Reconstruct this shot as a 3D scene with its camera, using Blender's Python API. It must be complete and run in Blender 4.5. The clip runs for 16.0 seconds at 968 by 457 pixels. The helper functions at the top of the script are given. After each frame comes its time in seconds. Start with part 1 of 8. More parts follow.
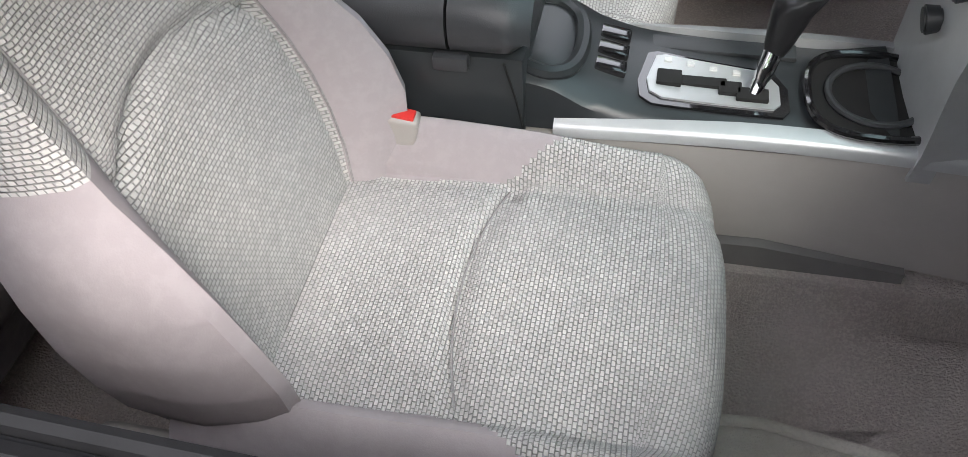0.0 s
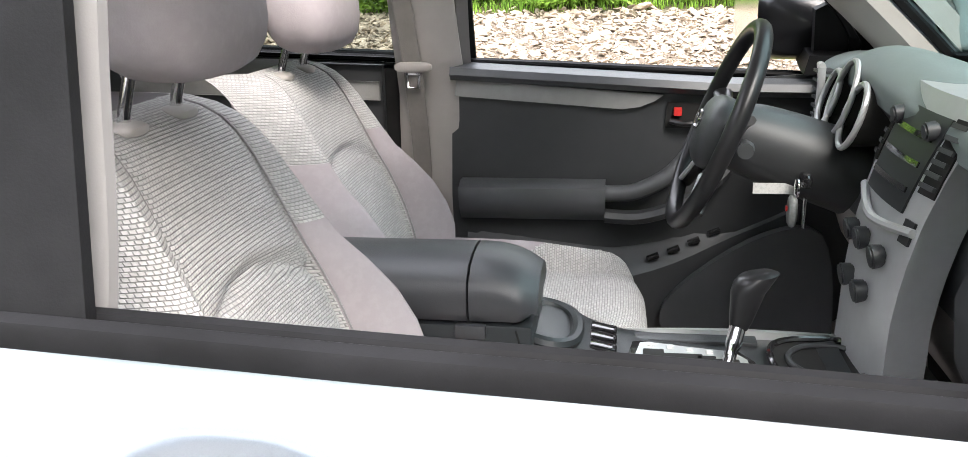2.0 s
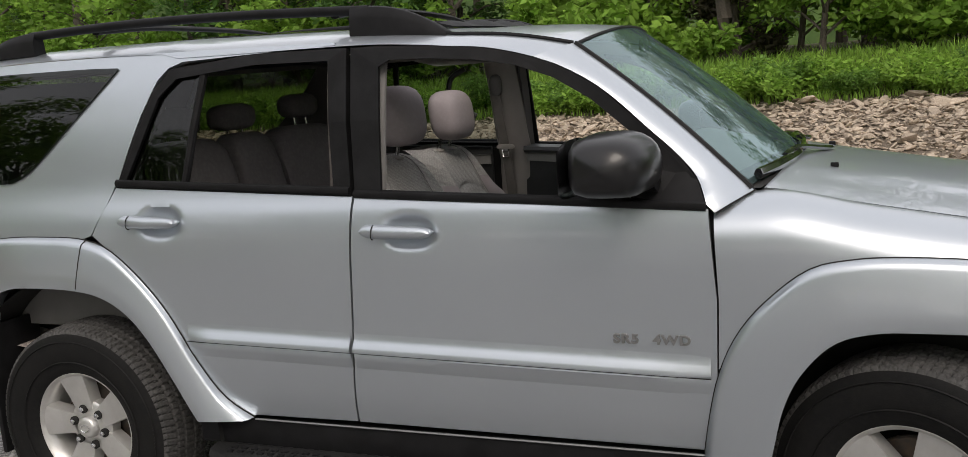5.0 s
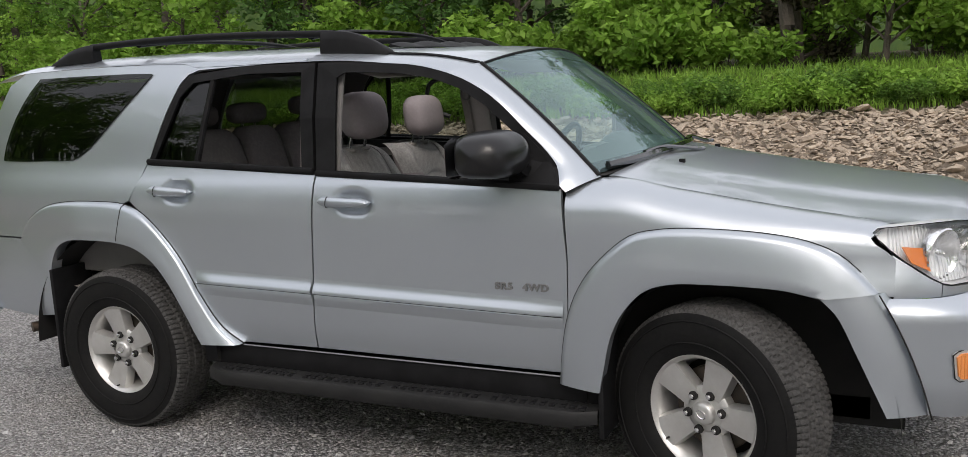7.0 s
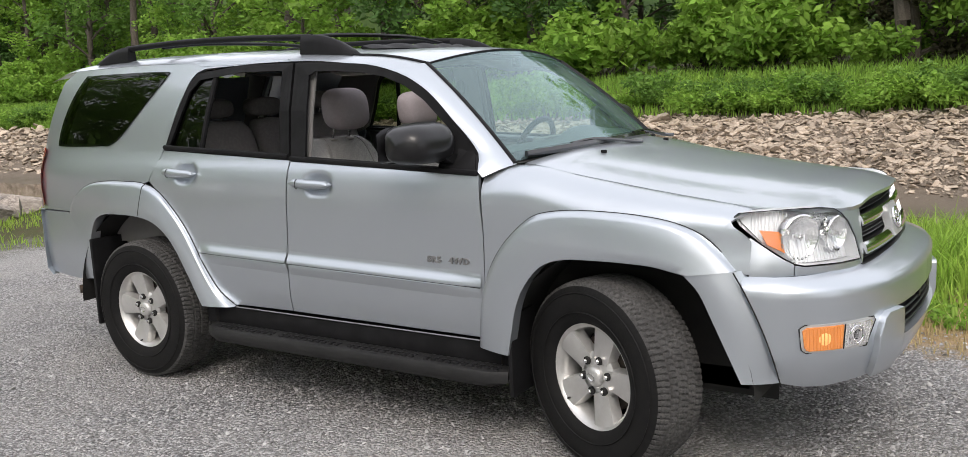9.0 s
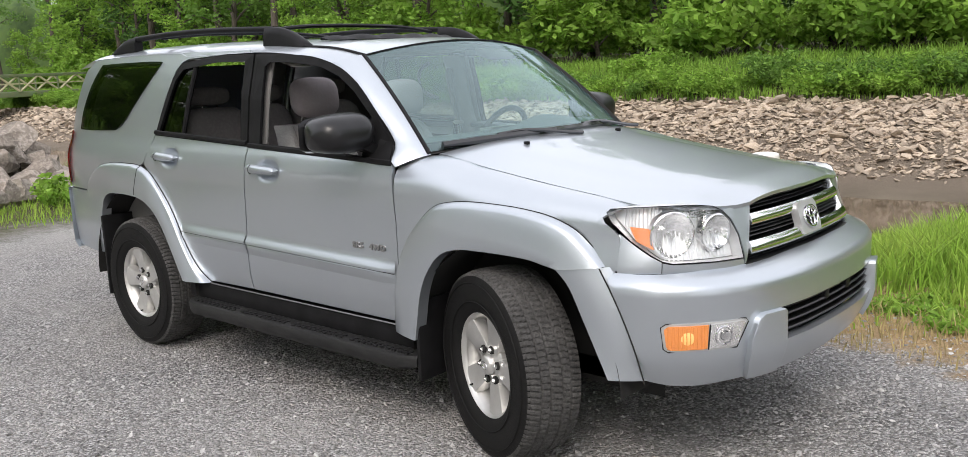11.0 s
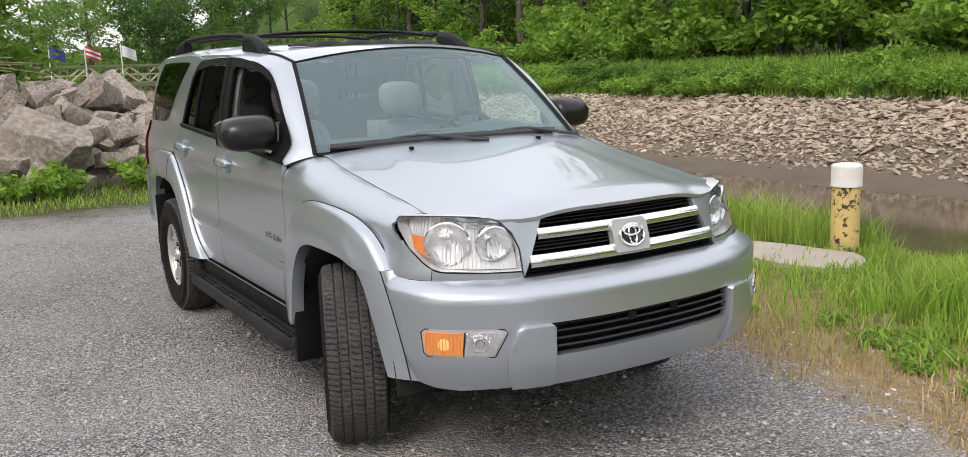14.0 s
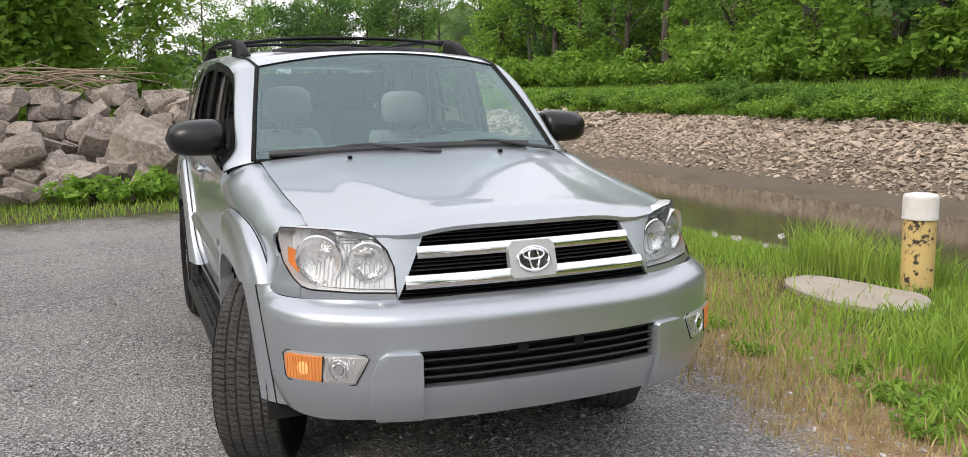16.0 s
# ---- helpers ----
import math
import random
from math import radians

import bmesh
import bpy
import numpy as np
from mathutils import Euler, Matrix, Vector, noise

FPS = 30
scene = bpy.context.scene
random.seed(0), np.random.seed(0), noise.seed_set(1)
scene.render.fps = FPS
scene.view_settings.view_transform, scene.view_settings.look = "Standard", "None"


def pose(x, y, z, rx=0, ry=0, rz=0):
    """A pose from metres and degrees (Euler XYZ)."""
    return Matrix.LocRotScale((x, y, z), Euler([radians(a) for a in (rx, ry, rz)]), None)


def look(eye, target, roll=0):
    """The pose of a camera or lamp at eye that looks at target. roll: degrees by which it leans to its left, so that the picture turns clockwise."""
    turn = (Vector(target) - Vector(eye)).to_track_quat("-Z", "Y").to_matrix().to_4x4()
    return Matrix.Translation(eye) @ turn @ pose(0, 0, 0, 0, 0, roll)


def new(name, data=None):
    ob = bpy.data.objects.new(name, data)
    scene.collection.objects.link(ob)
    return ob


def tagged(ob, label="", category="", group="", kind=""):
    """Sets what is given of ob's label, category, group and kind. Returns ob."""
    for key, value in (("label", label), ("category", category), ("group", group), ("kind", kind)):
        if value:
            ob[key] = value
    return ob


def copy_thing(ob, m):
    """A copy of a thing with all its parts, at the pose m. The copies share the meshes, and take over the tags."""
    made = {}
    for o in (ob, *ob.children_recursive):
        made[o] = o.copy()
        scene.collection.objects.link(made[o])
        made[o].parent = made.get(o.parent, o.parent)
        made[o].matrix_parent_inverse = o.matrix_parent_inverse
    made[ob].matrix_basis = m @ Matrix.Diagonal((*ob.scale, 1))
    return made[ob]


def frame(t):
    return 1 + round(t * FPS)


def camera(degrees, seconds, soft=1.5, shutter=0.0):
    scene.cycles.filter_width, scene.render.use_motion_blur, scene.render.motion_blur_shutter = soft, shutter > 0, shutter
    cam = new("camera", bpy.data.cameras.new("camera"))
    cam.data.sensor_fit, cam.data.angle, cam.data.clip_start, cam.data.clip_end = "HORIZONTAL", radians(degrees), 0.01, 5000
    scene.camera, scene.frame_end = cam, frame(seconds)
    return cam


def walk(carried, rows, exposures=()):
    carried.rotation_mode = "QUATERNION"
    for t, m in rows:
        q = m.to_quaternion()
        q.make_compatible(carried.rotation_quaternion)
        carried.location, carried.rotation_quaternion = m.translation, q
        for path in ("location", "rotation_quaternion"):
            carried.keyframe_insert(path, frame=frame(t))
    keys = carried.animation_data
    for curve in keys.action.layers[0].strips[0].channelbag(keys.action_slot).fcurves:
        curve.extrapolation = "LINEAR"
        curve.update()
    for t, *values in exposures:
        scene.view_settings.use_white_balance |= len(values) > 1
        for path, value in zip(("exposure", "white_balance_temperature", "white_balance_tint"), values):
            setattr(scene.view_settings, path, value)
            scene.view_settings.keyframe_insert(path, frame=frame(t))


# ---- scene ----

cam = camera(56.3, 16.0, 0.7)
PATH = [
    (0, (-1.136, -1.020, 1.626), (-1.464, 0.296, 0.156), -3.5),
    (0.2, (-1.151, -1.026, 1.616), (-1.372, 0.262, 0.102), 1.9),
    (0.4, (-1.167, -1.033, 1.606), (-1.357, 0.307, 0.134), 1.9),
    (0.5, (-1.174, -1.036, 1.601), (-1.362, 0.381, 0.202), 1.8),
    (0.6, (-1.174, -1.056, 1.582), (-1.381, 0.446, 0.278), 2.0),
    (0.8, (-1.174, -1.097, 1.542), (-1.410, 0.585, 0.486), 2.1),
    (1, (-1.175, -1.137, 1.503), (-1.446, 0.645, 0.636), 2.0),
    (1.5, (-1.199, -1.160, 1.455), (-1.485, 0.716, 0.823), -0.9),
    (2, (-1.180, -1.358, 1.451), (-1.467, 0.541, 0.891), -1.2),
    (2.5, (-1.034, -1.732, 1.465), (-1.449, 0.147, 0.921), -2.9),
    (3, (-0.942, -2.102, 1.502), (-1.377, -0.211, 1.016), -3.7),
    (3.5, (-0.796, -2.471, 1.536), (-1.280, -0.580, 1.099), -3.8),
    (4, (-0.620, -2.809, 1.557), (-1.151, -0.920, 1.167), -3.5),
    (4.2, (-0.540, -2.919, 1.562), (-1.117, -1.040, 1.190), -3.6),
    (6.3, (0.254, -3.832, 1.559), (-0.508, -2.011, 1.240), -3.7),
    (6.5, (0.348, -3.874, 1.567), (-0.427, -2.059, 1.242), -3.6),
    (7, (0.613, -3.923, 1.569), (-0.240, -2.142, 1.247), -2.8),
    (7.5, (0.848, -3.984, 1.535), (-0.033, -2.215, 1.227), -2.4),
    (8, (1.072, -4.043, 1.533), (0.139, -2.301, 1.227), -2.4),
    (10.5, (2.124, -3.606, 1.551), (0.840, -2.111, 1.210), -2.9),
    (11, (2.314, -3.450, 1.553), (0.991, -1.991, 1.204), -2.7),
    (11.5, (2.522, -3.253, 1.570), (1.155, -1.839, 1.208), -2.3),
    (12, (2.811, -3.072, 1.563), (1.373, -1.729, 1.205), -2.1),
    (12.5, (2.991, -2.872, 1.559), (1.502, -1.587, 1.194), -1.9),
    (13, (3.169, -2.676, 1.572), (1.630, -1.452, 1.206), -0.9),
    (13.5, (3.411, -2.460, 1.582), (1.792, -1.342, 1.223), -1.5),
    (14, (3.548, -2.277, 1.577), (1.868, -1.250, 1.227), -2.0),
    (14.5, (3.629, -2.047, 1.566), (1.905, -1.082, 1.256), -1.5),
    (15, (3.736, -1.793, 1.556), (1.960, -0.924, 1.253), -1.6),
    (15.5, (3.792, -1.551, 1.535), (1.984, -0.751, 1.230), -1.3),
    (16, (3.709, -1.310, 1.500), (1.875, -0.570, 1.199), -1.0),
]
walk(cam, [(t, look(eye, target, roll)) for t, eye, target, roll in PATH],
     [(0, 2.2, 6450, 12), (0.5, 2.2, 6450, 12), (1.0, 2.55, 6350, 11), (1.5, 2.65, 6400, 11), (2.0, 2.7, 6500, 12), (2.5, 1.5, 6700, 12), (3.0, 0.92, 6900, 13), (3.5, 0.56, 6900, 12), (4.0, 0.42, 7000, 12), (6.5, 0.38, 6650, 12), (7.5, 0.45, 6650, 12), (8.0, 0.62, 6650, 12), (10.5, 0.84, 6600, 12), (13.0, 0.80, 6650, 12), (14.0, 0.66, 6700, 13), (16, 0.63, 6750, 13)])

# ---- sky and sun: a bright, thinly overcast day ----
world = bpy.data.worlds.new("overcast_sky")
scene.world = world
world.use_nodes = True
wn = world.node_tree
sky = wn.nodes.new("ShaderNodeTexSky")
sky.sky_type = "NISHITA"
sky.sun_disc = False
sky.sun_elevation = radians(46)
sky.sun_rotation = radians(150)
sky.air_density, sky.dust_density, sky.ozone_density = 1.0, 4.0, 1.0
veil = wn.nodes.new("ShaderNodeMix")
veil.data_type = "RGBA"
veil.inputs["Factor"].default_value = 0.72
veil.inputs["B"].default_value = (7.2, 7.3, 7.6, 1)
wn.links.new(sky.outputs[0], veil.inputs["A"])
wn.links.new(veil.outputs["Result"], wn.nodes["Background"].inputs["Color"])
wn.nodes["Background"].inputs["Strength"].default_value = 0.145
sun = new("sun", bpy.data.lights.new("sun", "SUN"))
sun.data.energy, sun.data.angle, sun.data.color = 0.8, radians(24), (1.0, 0.96, 0.9)
sun.matrix_world = look((4, -7, 8.5), (0, 0, 0))

# ---- materials ----
def surf(name, color, rough=0.6, metal=0.0, color2=None, scale=8.0, detail=6.0, amount=1.0, bump=0.0, bump_scale=60.0,
         fine=None, fine_scale=120.0, spec=0.5, coat=0.0, rough_var=0.0, per_piece=0.0):
    """A procedural surface: a base colour broken up by a broad and a fine noise, with relief."""
    m = bpy.data.materials.new(name)
    m.use_nodes = True
    t = m.node_tree
    n, l = t.nodes, t.links
    b = n["Principled BSDF"]
    b.inputs["Roughness"].default_value, b.inputs["Metallic"].default_value = rough, metal
    b.inputs["Specular IOR Level"].default_value, b.inputs["Coat Weight"].default_value = spec, coat
    b.inputs["Coat Roughness"].default_value = 0.03
    co = n.new("ShaderNodeTexCoord")
    out = None
    base = n.new("ShaderNodeRGB")
    base.outputs[0].default_value = (*color, 1)
    out = base.outputs[0]

    def noise_at(s, d):
        k = n.new("ShaderNodeTexNoise")
        k.inputs["Scale"].default_value, k.inputs["Detail"].default_value, k.inputs["Roughness"].default_value = s, d, 0.6
        l.new(co.outputs["Object"], k.inputs["Vector"])
        return k

    def blend(fac, a, c, weight, lo=0.35, hi=0.65):
        r = n.new("ShaderNodeMapRange")
        r.inputs["From Min"].default_value, r.inputs["From Max"].default_value, r.inputs["To Max"].default_value = lo, hi, weight
        l.new(fac, r.inputs["Value"])
        x = n.new("ShaderNodeMix")
        x.data_type = "RGBA"
        l.new(r.outputs[0], x.inputs["Factor"])
        l.new(a, x.inputs["A"])
        x.inputs["B"].default_value = (*c, 1)
        return x.outputs["Result"]
    if color2:
        k = noise_at(scale, detail)
        out = blend(k.outputs["Fac"], out, color2, amount)
        if rough_var:
            r = n.new("ShaderNodeMapRange")
            r.inputs["To Min"].default_value, r.inputs["To Max"].default_value = rough - rough_var, rough + rough_var
            l.new(k.outputs["Fac"], r.inputs["Value"])
            l.new(r.outputs[0], b.inputs["Roughness"])
    if fine:
        out = blend(noise_at(fine_scale, 4).outputs["Fac"], out, fine, 0.8, 0.45, 0.62)
    if per_piece:
        info = n.new("ShaderNodeObjectInfo")
        geo = n.new("ShaderNodeNewGeometry")
        add = n.new("ShaderNodeMath")
        add.operation = "ADD"
        l.new(info.outputs["Random"], add.inputs[0])
        l.new(geo.outputs["Random Per Island"], add.inputs[1])
        fr = n.new("ShaderNodeMath")
        fr.operation = "FRACT"
        l.new(add.outputs[0], fr.inputs[0])
        r = n.new("ShaderNodeMapRange")
        r.inputs["To Min"].default_value, r.inputs["To Max"].default_value = 1 - per_piece, 1 + per_piece
        l.new(fr.outputs[0], r.inputs["Value"])
        h = n.new("ShaderNodeHueSaturation")
        l.new(r.outputs[0], h.inputs["Value"])
        l.new(out, h.inputs["Color"])
        out = h.outputs[0]
    l.new(out, b.inputs["Base Color"])
    if bump:
        k = noise_at(bump_scale, 5)
        u = n.new("ShaderNodeBump")
        u.inputs["Strength"].default_value, u.inputs["Distance"].default_value = min(1.0, bump), 0.02 * max(1.0, bump)
        l.new(k.outputs["Fac"], u.inputs["Height"])
        l.new(u.outputs[0], b.inputs["Normal"])
    return m


def glass(name, tint, gloss=0.02, ior=1.5, dust_haze=0.0):
    """A thin pane: tinted see-through with a mirror gloss on top."""
    m = bpy.data.materials.new(name)
    m.use_nodes = True
    t = m.node_tree
    n, l = t.nodes, t.links
    n.remove(n["Principled BSDF"])
    see, shine, mix, fr = (n.new("ShaderNodeBsdf" + k) if k[0] in "TG" else n.new("ShaderNode" + k) for k in ("Transparent", "Glossy", "MixShader", "Fresnel"))
    see.inputs[0].default_value = (*tint, 1)
    shine.inputs["Roughness"].default_value = gloss
    if dust_haze:
        shine.inputs["Color"].default_value = (0.80, 0.98, 1.0, 1)
    fr.inputs["IOR"].default_value = ior
    l.new(fr.outputs[0], mix.inputs[0])
    l.new(see.outputs[0], mix.inputs[1])
    l.new(shine.outputs[0], mix.inputs[2])
    last = mix.outputs[0]
    if dust_haze:
        # Teal diffuse film: dust, and the sky's hazy reflection painted into its colour.
        film, over = n.new("ShaderNodeBsdfDiffuse"), n.new("ShaderNodeMixShader")
        film.inputs[0].default_value = (0.42, 0.64, 0.68, 1)
        over.inputs[0].default_value = dust_haze
        l.new(last, over.inputs[1])
        l.new(film.outputs[0], over.inputs[2])
        last = over.outputs[0]
    l.new(last, n["Material Output"].inputs["Surface"])
    return m


def weave(name, light, dark, size):
    """Woven seat cloth: small raised pale stitches in offset rows over a darker ground."""
    m = surf(name, light, 0.9, spec=0.2)
    t = m.node_tree
    n, l = t.nodes, t.links
    b = n["Principled BSDF"]
    co = n["Texture Coordinate"] if "Texture Coordinate" in n else n.new("ShaderNodeTexCoord")
    br = n.new("ShaderNodeTexBrick")
    br.offset, br.squash = 0.5, 1.0
    br.inputs["Scale"].default_value = 1.0
    br.inputs["Brick Width"].default_value, br.inputs["Row Height"].default_value = size * 1.2, size * 0.85
    br.inputs["Mortar Size"].default_value, br.inputs["Mortar Smooth"].default_value = size * 0.16, 1.0
    br.inputs["Color1"].default_value, br.inputs["Color2"].default_value = (*light, 1), (*[c * 0.80 for c in light], 1)
    br.inputs["Mortar"].default_value = (*dark, 1)
    l.new(co.outputs["UV"], br.inputs["Vector"])
    k = n.new("ShaderNodeTexNoise")
    k.inputs["Scale"].default_value = 9
    l.new(co.outputs["Object"], k.inputs["Vector"])
    r = n.new("ShaderNodeMapRange")
    r.inputs["To Min"].default_value, r.inputs["To Max"].default_value = 0.85, 1.12
    l.new(k.outputs["Fac"], r.inputs["Value"])
    h = n.new("ShaderNodeHueSaturation")
    l.new(r.outputs[0], h.inputs["Value"])
    l.new(br.outputs["Color"], h.inputs["Color"])
    l.new(h.outputs[0], b.inputs["Base Color"])
    u = n.new("ShaderNodeBump")
    u.inputs["Strength"].default_value, u.inputs["Distance"].default_value, u.invert = 0.75, 0.003, True
    l.new(br.outputs["Fac"], u.inputs["Height"])
    l.new(u.outputs[0], b.inputs["Normal"])
    return m


M = {}
M["silver"] = surf("silver_paint", (0.489, 0.528, 0.566), 0.33, 0.78, coat=0.75, fine=(0.41, 0.445, 0.485), fine_scale=1400, color2=(0.465, 0.505, 0.55), scale=3, amount=0.5)
M["black_trim"] = surf("black_plastic", (0.008, 0.008, 0.0085), 0.50, spec=0.12, bump=0.05, bump_scale=400, color2=(0.013, 0.013, 0.014), scale=12)
M["satin_black"] = surf("satin_black", (0.014, 0.014, 0.015), 0.32, spec=0.4, color2=(0.010, 0.010, 0.011), scale=6)
M["step_plastic"] = surf("dusty_step_plastic", (0.012, 0.012, 0.0125), 0.55, spec=0.25, color2=(0.022, 0.022, 0.022), scale=7, bump=0.1, bump_scale=300, fine=(0.018, 0.018, 0.018), fine_scale=40)
M["gloss_black"] = surf("gloss_black", (0.012, 0.012, 0.013), 0.10, coat=0.6)
# Near-black for liners and underside, and for painted shade in hollows and gaps.
M["void"] = surf("liner_and_hollow_black", (0.008, 0.008, 0.008), 0.9, color2=(0.014, 0.013, 0.012), scale=10)
M["rubber"] = surf("tyre_rubber", (0.009, 0.009, 0.0095), 0.62, spec=0.12, color2=(0.014, 0.0135, 0.013), scale=14, amount=0.6, bump=0.1, bump_scale=200, fine=(0.013, 0.013, 0.0125), fine_scale=60)
M["alloy"] = surf("cast_alloy", (0.60, 0.595, 0.58), 0.36, 0.65, color2=(0.50, 0.49, 0.47), scale=20, amount=0.6, bump=0.04, bump_scale=300)
M["alloy_dark"] = surf("brake_iron", (0.06, 0.055, 0.05), 0.6, 0.5, color2=(0.10, 0.07, 0.05), scale=30)
M["bowl"] = surf("lamp_bowl", (0.95, 0.95, 0.95), 0.05, 1.0, fine=(0.88, 0.88, 0.89), fine_scale=70, bump=0.16, bump_scale=55)
M["chrome"] = surf("chrome", (0.82, 0.82, 0.83), 0.10, 1.0, fine=(0.76, 0.76, 0.77), fine_scale=200)
M["brushed"] = surf("silver_plastic", (0.52, 0.53, 0.53), 0.38, 0.5, color2=(0.48, 0.49, 0.49), scale=20)
M["badge_grey"] = surf("grey_metal_trim", (0.28, 0.28, 0.28), 0.35, 0.7, color2=(0.24, 0.24, 0.24), scale=20)
M["clear"] = glass("clear_lens", (0.93, 0.94, 0.94), 0.03, 1.45)
M["windscreen"] = glass("green_tinted_glass", (0.54, 0.74, 0.72), 0.01, 2.1, 0.06)
M["privacy"] = glass("privacy_glass", (0.17, 0.19, 0.16), 0.01, 1.5)
M["light_tint"] = glass("side_glass", (0.32, 0.36, 0.34), 0.01, 1.5)
M["reflector"] = surf("lamp_reflector", (0.93, 0.93, 0.93), 0.10, 0.95, fine=(0.84, 0.84, 0.85), fine_scale=60, bump=0.22, bump_scale=60)
M["lamp_housing"] = surf("lamp_housing", (0.90, 0.91, 0.93), 0.22, 0.35, fine=(0.82, 0.83, 0.86), fine_scale=120, bump=0.1, bump_scale=200)
M["amber"] = surf("amber_lens", (0.86, 0.27, 0.07), 0.25, coat=0.4, fine=(0.80, 0.27, 0.06), fine_scale=200, bump=0.1, bump_scale=300)
M["red_lens"] = surf("red_lens", (0.45, 0.02, 0.015), 0.2, coat=0.5, fine=(0.35, 0.015, 0.01), fine_scale=200)
M["amber_clear"] = surf("pale_amber_lens", (0.70, 0.25, 0.075), 0.2, coat=0.6, fine=(0.62, 0.21, 0.05), fine_scale=400, bump=0.3, bump_scale=220)
M["amber_clear"].node_tree.nodes["Principled BSDF"].inputs["Emission Color"].default_value = (1.0, 0.42, 0.06, 1)
M["amber_clear"].node_tree.nodes["Principled BSDF"].inputs["Emission Strength"].default_value = 0.05
M["indicator_glow"] = surf("lit_indicator_bulb", (0.9, 0.5, 0.2), 0.3, fine=(0.8, 0.45, 0.15), fine_scale=300)
M["indicator_glow"].node_tree.nodes["Principled BSDF"].inputs["Emission Color"].default_value = (1.0, 0.50, 0.10, 1)
M["indicator_glow"].node_tree.nodes["Principled BSDF"].inputs["Emission Strength"].default_value = 0.16
M["tread"] = surf("dusty_tread", (0.060, 0.059, 0.058), 0.85, spec=0.15, color2=(0.105, 0.103, 0.10), scale=9, amount=0.8, bump=0.3, bump_scale=150, fine=(0.045, 0.044, 0.043), fine_scale=90)
M["mirror_black"] = surf("mirror_housing", (0.008, 0.008, 0.009), 0.30, spec=0.35, coat=0.12, color2=(0.012, 0.012, 0.013), scale=9)
M["cloth"] = weave("woven_seat_cloth", (0.52, 0.51, 0.497), (0.285, 0.28, 0.275), 0.0062)
M["velour"] = surf("velour", (0.335, 0.30, 0.31), 0.95, spec=0.12, color2=(0.31, 0.278, 0.287), scale=9, amount=0.5, bump=0.10, bump_scale=500, fine=(0.35, 0.315, 0.325), fine_scale=60)
M["stitch"] = surf("stitching", (0.22, 0.21, 0.21), 0.9, fine=(0.30, 0.29, 0.29), fine_scale=300)
M["taupe"] = surf("taupe_plastic", (0.36, 0.335, 0.315), 0.55, color2=(0.33, 0.31, 0.29), scale=10, bump=0.06, bump_scale=700)
M["taupe_dark"] = surf("dark_taupe_plastic", (0.155, 0.15, 0.145), 0.6, color2=(0.135, 0.13, 0.126), scale=10, bump=0.06, bump_scale=700)
M["charcoal"] = surf("charcoal_plastic", (0.038, 0.040, 0.042), 0.45, color2=(0.031, 0.033, 0.035), scale=8, bump=0.08, bump_scale=800)
M["charcoal_soft"] = surf("charcoal_leatherette", (0.080, 0.084, 0.089), 0.40, color2=(0.066, 0.069, 0.073), scale=8, bump=0.08, bump_scale=500)
M["dash_top"] = surf("dashboard_skin", (0.18, 0.215, 0.21), 0.5, color2=(0.155, 0.185, 0.18), scale=8, bump=0.08, bump_scale=500)
M["carpet"] = surf("carpet", (0.56, 0.50, 0.47), 0.98, spec=0.05, color2=(0.42, 0.37, 0.345), scale=6, amount=0.8, bump=0.8, bump_scale=260, fine=(0.62, 0.56, 0.52), fine_scale=220)
M["mat"] = surf("worn_floor_mat", (0.74, 0.70, 0.63), 0.95, spec=0.1, color2=(0.55, 0.52, 0.46), scale=5, bump=0.5, bump_scale=300, fine=(0.56, 0.53, 0.48), fine_scale=150)
M["grey_strip"] = surf("grey_woven_trim", (0.30, 0.30, 0.29), 0.7, color2=(0.26, 0.26, 0.25), scale=20, bump=0.15, bump_scale=900)
M["headliner"] = surf("headliner", (0.52, 0.50, 0.475), 0.95, spec=0.1, color2=(0.37, 0.35, 0.33), scale=5, bump=0.1, bump_scale=600)
M["belt_web"] = surf("belt_webbing", (0.20, 0.185, 0.17), 0.8, color2=(0.17, 0.158, 0.145), scale=30, bump=0.2, bump_scale=500)
M["buckle_red"] = surf("red_plastic", (0.62, 0.035, 0.03), 0.35, fine=(0.55, 0.03, 0.025), fine_scale=100)
M["screen"] = surf("dark_glass_panel", (0.016, 0.018, 0.019), 0.42, fine=(0.016, 0.018, 0.02), fine_scale=80)
M["pale"] = surf("pale_print", (0.62, 0.62, 0.60), 0.6, fine=(0.5, 0.5, 0.49), fine_scale=200)
M["fob_grey"] = surf("fob_plastic", (0.20, 0.21, 0.21), 0.4, fine=(0.25, 0.26, 0.26), fine_scale=150)
M["console_black"] = surf("console_black", (0.028, 0.031, 0.033), 0.35, color2=(0.022, 0.025, 0.027), scale=8, bump=0.05, bump_scale=800)
M["lid_black"] = surf("padded_black", (0.042, 0.043, 0.047), 0.42, color2=(0.034, 0.035, 0.038), scale=8, bump=0.08, bump_scale=500)
# Seat velour with the dim rear cabin's shade put into its colour.
M["bench_shaded"] = surf("shaded_bench_cloth", (0.16, 0.149, 0.149), 0.95, spec=0.12, color2=(0.135, 0.126, 0.126), scale=9, amount=0.6, bump=0.10, bump_scale=500, fine=(0.18, 0.167, 0.167), fine_scale=60)

